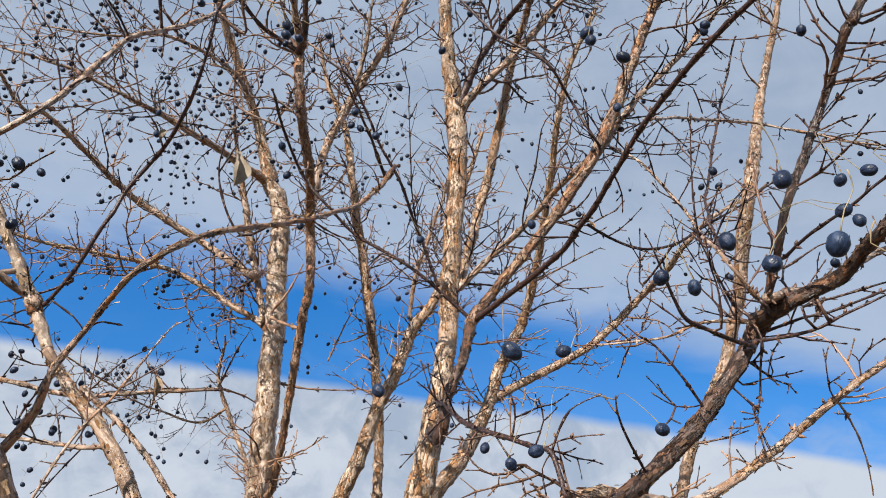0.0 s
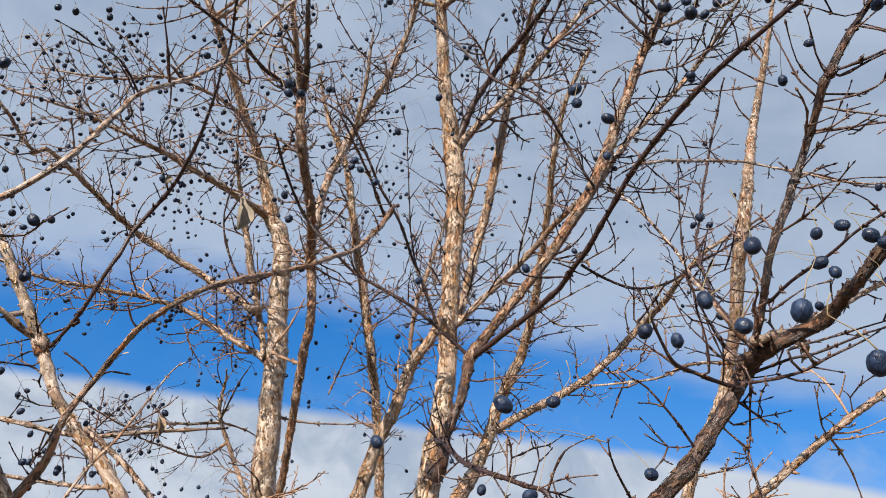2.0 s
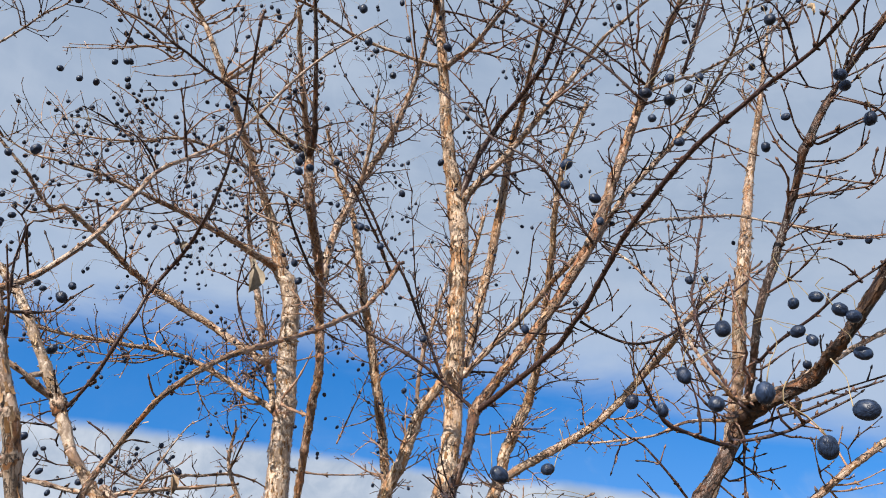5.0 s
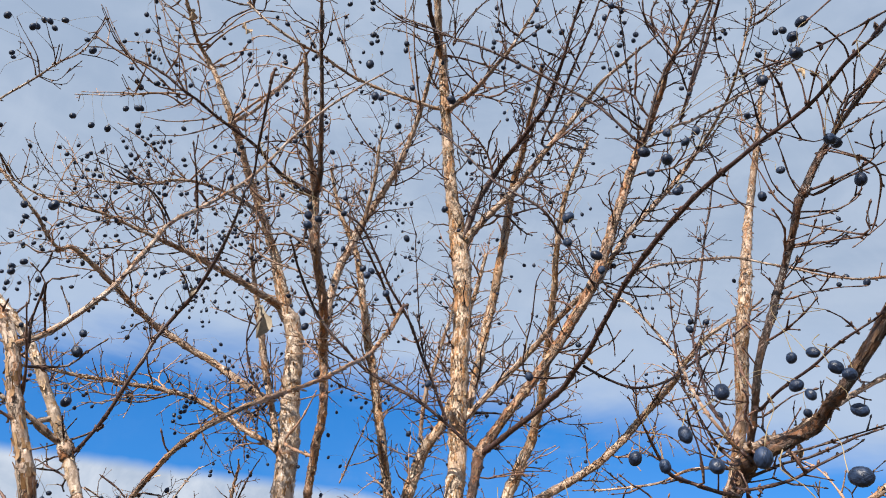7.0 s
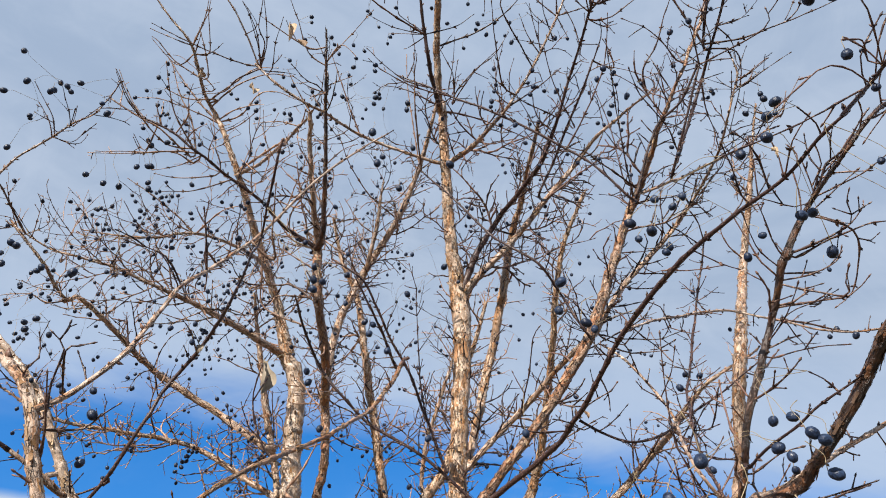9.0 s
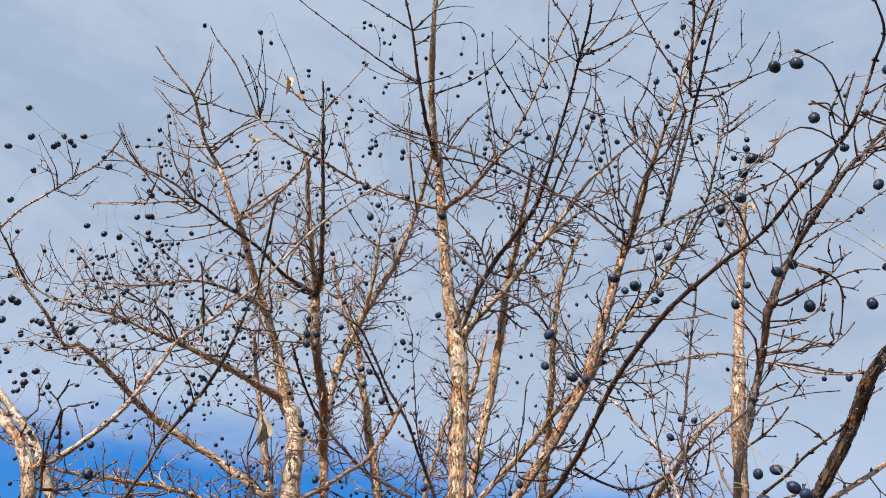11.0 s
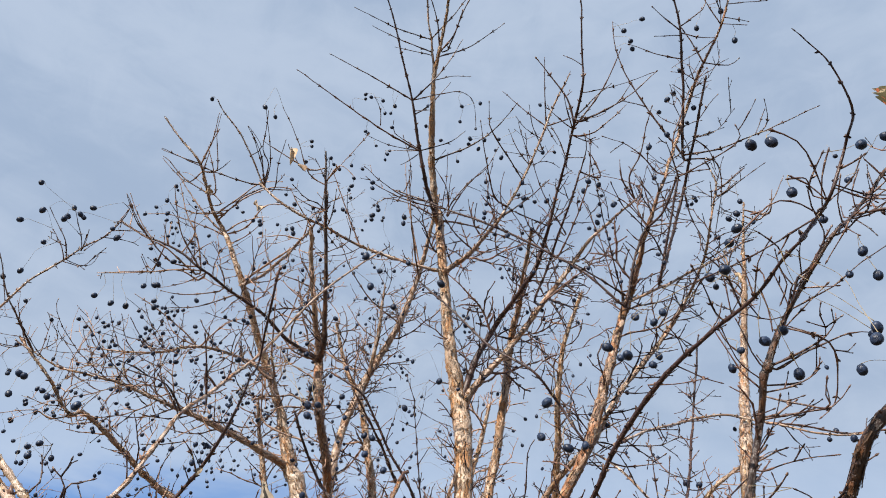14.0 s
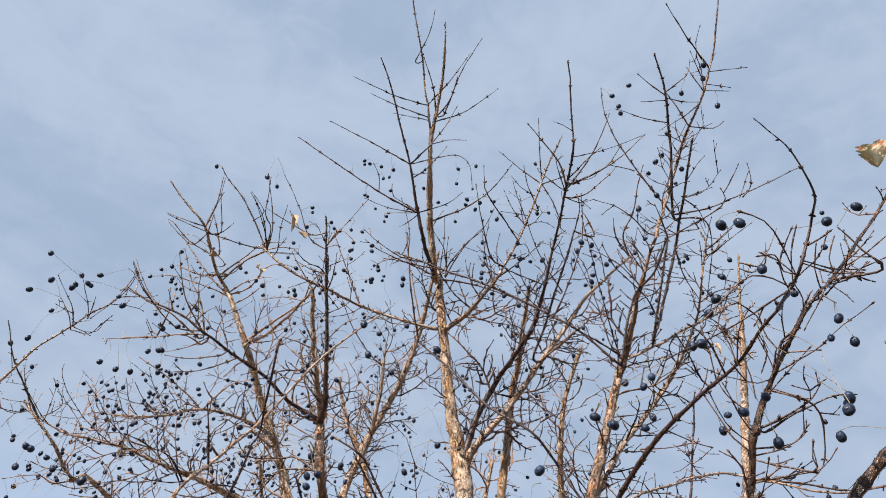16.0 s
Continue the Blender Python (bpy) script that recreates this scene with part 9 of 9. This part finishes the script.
fruit("back", (-0.766, 1.869, 2.832), 0.0125)
fruit("back", (-0.763, 1.905, 2.854), 0.0125)
fruit("back", (-0.744, 2.034, 2.903), 0.0125)
fruit("back", (-0.801, 2.033, 2.902), 0.0125)
fruit("back", (-0.784, 2.116, 2.936), 0.0125)
fruit("back", (-0.731, 2.080, 3.018), 0.0125)
fruit("back", (-0.716, 2.075, 3.028), 0.0125)
fruit("back", (-0.705, 2.076, 3.028), 0.0125)
fruit("back", (-0.708, 2.119, 2.936), 0.0125)
fruit("back", (-0.686, 2.110, 2.956), 0.0125)
fruit("back", (-0.671, 2.122, 2.963), 0.0125)
fruit("back", (-0.696, 2.096, 2.998), 0.0125)
fruit("back", (-0.692, 2.092, 3.007), 0.0125)
fruit("back", (-0.746, 1.702, 2.693), 0.0125)
fruit("back", (-0.743, 1.691, 2.714), 0.0125)
fruit("back", (-0.735, 1.693, 2.712), 0.0125)
fruit("back", (-0.728, 1.695, 2.707), 0.0125)
fruit("back", (-0.738, 1.696, 2.706), 0.0125)
fruit("back", (-0.800, 1.885, 2.796), 0.0125)
fruit("back", (-0.795, 1.886, 2.795), 0.0125)
fruit("back", (-1.025, 2.366, 3.064), 0.0125)
fruit("back", (-0.753, 1.712, 2.669), 0.0125)
fruit("back", (-0.745, 1.714, 2.668), 0.0125)
fruit("back", (-1.059, 2.372, 3.049), 0.0125)
fruit("back", (-0.978, 2.379, 3.049), 0.0125)
fruit("back", (-0.782, 1.723, 2.649), 0.0125)
fruit("back", (-1.002, 2.148, 2.868), 0.0125)
fruit("back", (-1.066, 2.385, 3.023), 0.0125)
fruit("back", (-1.060, 2.390, 3.018), 0.0125)
fruit("back", (-1.035, 2.378, 3.039), 0.0125)
fruit("back", (-1.027, 2.392, 3.017), 0.0125)
fruit("back", (-0.980, 2.393, 3.021), 0.0125)
fruit("back", (-1.017, 2.407, 2.993), 0.0125)
fruit("back", (-0.924, 2.415, 2.984), 0.0125)
fruit("back", (-1.038, 2.413, 2.985), 0.0125)
fruit("back", (-1.084, 2.403, 2.986), 0.0125)
fruit("back", (-0.759, 2.123, 2.924), 0.0125)
fruit("back", (-0.853, 2.391, 3.034), 0.0125)
fruit("far", (-0.841, 2.427, 2.967), 0.0125)
fruit("back", (-0.977, 2.415, 2.980), 0.0125)
fruit("back", (-0.903, 2.380, 3.051), 0.0125)
fruit("back", (-0.961, 1.378, 2.878), 0.0125)
fruit("back", (-0.997, 1.486, 2.943), 0.0125)
fruit("back", (-1.019, 1.478, 2.903), 0.0125)
fruit("back", (-0.922, 1.450, 3.017), 0.0125)
fruit("back", (-0.854, 1.465, 3.043), 0.0125)
fruit("back", (-0.856, 1.478, 3.032), 0.0125)
fruit("back", (-0.836, 1.477, 3.036), 0.0125)
fruit("back", (-0.873, 1.482, 3.022), 0.0125)
fruit("back", (-0.870, 1.460, 2.959), 0.0125)
fruit("back", (-0.851, 1.476, 2.969), 0.0125)
fruit("back", (-0.830, 1.500, 2.990), 0.0125)
fruit("back", (-0.887, 1.466, 2.946), 0.0125)
fruit("back", (-0.903, 1.469, 2.938), 0.0125)
fruit("back", (-0.905, 1.475, 2.928), 0.0125)
fruit("back", (-0.893, 1.476, 2.923), 0.0125)
fruit("back", (-0.877, 1.476, 2.926), 0.0125)
fruit("back", (-0.842, 1.479, 2.924), 0.0125)
fruit("back", (-0.764, 1.503, 2.987), 0.0125)
fruit("back", (-0.793, 1.477, 2.888), 0.0125)
fruit("back", (-0.766, 1.527, 2.900), 0.0125)
fruit("back", (-0.762, 1.548, 2.919), 0.0125)
fruit("back", (-0.824, 1.465, 3.045), 0.0125)

# small fruit at the tips of the fine twigs
for key, share in (("back", 0.10), ("left", 0.12), ("far", 0.07), ("center", 0.03)):
    made = 0
    for q in TIPS[key]:
        if rng.random() < share and (q - Vector((0.08, 0, 1.72))).length > 1.25 and made < TIP_FRUIT[key]:
            made += 1
            fruit(key, (q.x + rng.uniform(-0.012, 0.012), q.y + rng.uniform(-0.012, 0.012), q.z - rng.uniform(0.008, 0.03)), rng.uniform(0.0105, 0.0135))

# the crowd of small fruit deep in the crown, too many to count
crowd, ball = Build(), PLAIN[0]
grains = [v.co.copy() for v in ball.vertices]
faces = [tuple(f.vertices) for f in ball.polygons]
spots = [q for q in TIPS["back"] if -1.5 < q.x < -0.25 and 2.1 < q.z < 3.3]
for q in rng.sample(spots, min(170, len(spots))):
    o, n = q + Vector((rng.uniform(-0.015, 0.015), rng.uniform(-0.015, 0.015), -rng.uniform(0.008, 0.025))), len(crowd.v)
    turn, size = pose(0, 0, 0, rng.gauss(0, 40), rng.gauss(0, 40), rng.uniform(0, 360)), rng.uniform(0.0095, 0.0125)
    crowd.v += [o + turn @ (p * size) for p in grains]
    for f in faces:
        crowd.f.append(tuple(n + i for i in f))
        crowd.uv += [(0.0, 0.0)] * len(f)
    STALKS["back"].tube([(o + Vector((0, 0, size * 0.5)), 0.0005), ((o + q) / 2 + Vector((0.002, 0, 0.006)), 0.0004), (q, 0.0006)], 4)
own(crowd.put("fruit_crowd", FRUIT, label="small dark blue fruit deep in the crown", kind="stuff"), "back")

for key, b in STALKS.items():
    if b.v:
        own(b.put("stalk_spray", STALK, label="thin yellow fruit stalks", kind="stuff"), key)


# ---- leaves left on the twigs ----
def dry_leaf(place, length, width, fold, droop, turn, skin, label, lobes=0, widest=1.0):
    grid = []
    for i in range(13):
        u = i / 12
        w = width * (math.sin(math.pi * min(1, u ** widest * 0.95 + 0.05)) ** 0.75)
        if lobes:
            w *= 0.62 + 0.45 * abs(math.sin(lobes * math.pi * u)) + 0.10 * noise.noise((u * 23, 1.7, 0.4))
        row = []
        for k in (-1, -0.6, -0.2, 0.2, 0.6, 1):
            x = k * w * 0.5
            row.append(Vector((x * math.cos(radians(fold) * abs(k)), -length * u, abs(x) * math.sin(radians(fold)) - droop * length * u * u + 0.004 * noise.noise((k * 2.2, u * 5, place[0] * 9)))))
        grid.append(row)
    b = Build()
    b.sheet(grid)
    b.sheet([[v + Vector((0, 0, -0.0006)) for v in reversed(row)] for row in grid])
    ob = b.put("dead_leaf", skin)
    ob.matrix_basis = pose(*place, *turn)
    return tagged(ob, label, "leaf", "dead leaves on the twigs")


dry_leaf((-0.320, 1.063, 2.289), 0.066, 0.056, 62, 0.12, (78, 0, 55), DRY, "pale grey-tan dead leaf folded and hanging from a twig", widest=2.2)
dry_leaf((1.275, 1.040, 3.344), 0.085, 0.10, 30, 0.3, (80, 15, -25), LOBED, "lobed dead leaf mottled olive, cream and rust", 5)
dry_leaf((-0.350, 0.938, 3.119), 0.08, 0.034, 60, 0.3, (62, 0, 35), BROWN, "curled brown dead leaf hanging on a twig")
dry_leaf((-0.872, 1.479, 3.603), 0.095, 0.045, 55, 0.2, (35, 50, 70), BROWN, "curled brown dead leaf caught on thin twigs")
dry_leaf((-0.569, 1.259, 3.276), 0.075, 0.042, 50, 0.2, (45, 10, 60), BROWN, "small brown dead leaf among the twigs")
dry_leaf((0.410, 0.520, 2.267), 0.018, 0.009, 60, 0.2, (70, 0, 20), BROWN, "tiny shrivelled brown leaf on a fruiting twig")
dry_leaf((-0.468, 1.244, 1.960), 0.035, 0.022, 50, 0.3, (60, 0, 60), BROWN, "shrivelled brown leaf hanging under a thin branch")
dry_leaf((0.283, 1.266, 2.260), 0.022, 0.015, 45, 0.3, (40, 20, 50), BROWN, "small tan dead leaf stuck to a dark twig")
dry_leaf((0.511, 0.984, 2.013), 0.034, 0.018, 65, 0.4, (75, 0, 40), BROWN, "dark shrivelled leaf hanging under the thick limb")
dry_leaf((-0.422, 1.020, 2.301), 0.018, 0.014, 40, 0.2, (70, 20, 10), DRY, "pale scrap of dry leaf on a dark limb")
dry_leaf((-0.306, 0.888, 2.992), 0.045, 0.026, 60, 0.3, (55, 30, 120), BROWN, "brown dead leaf rolled up on a thin twig")
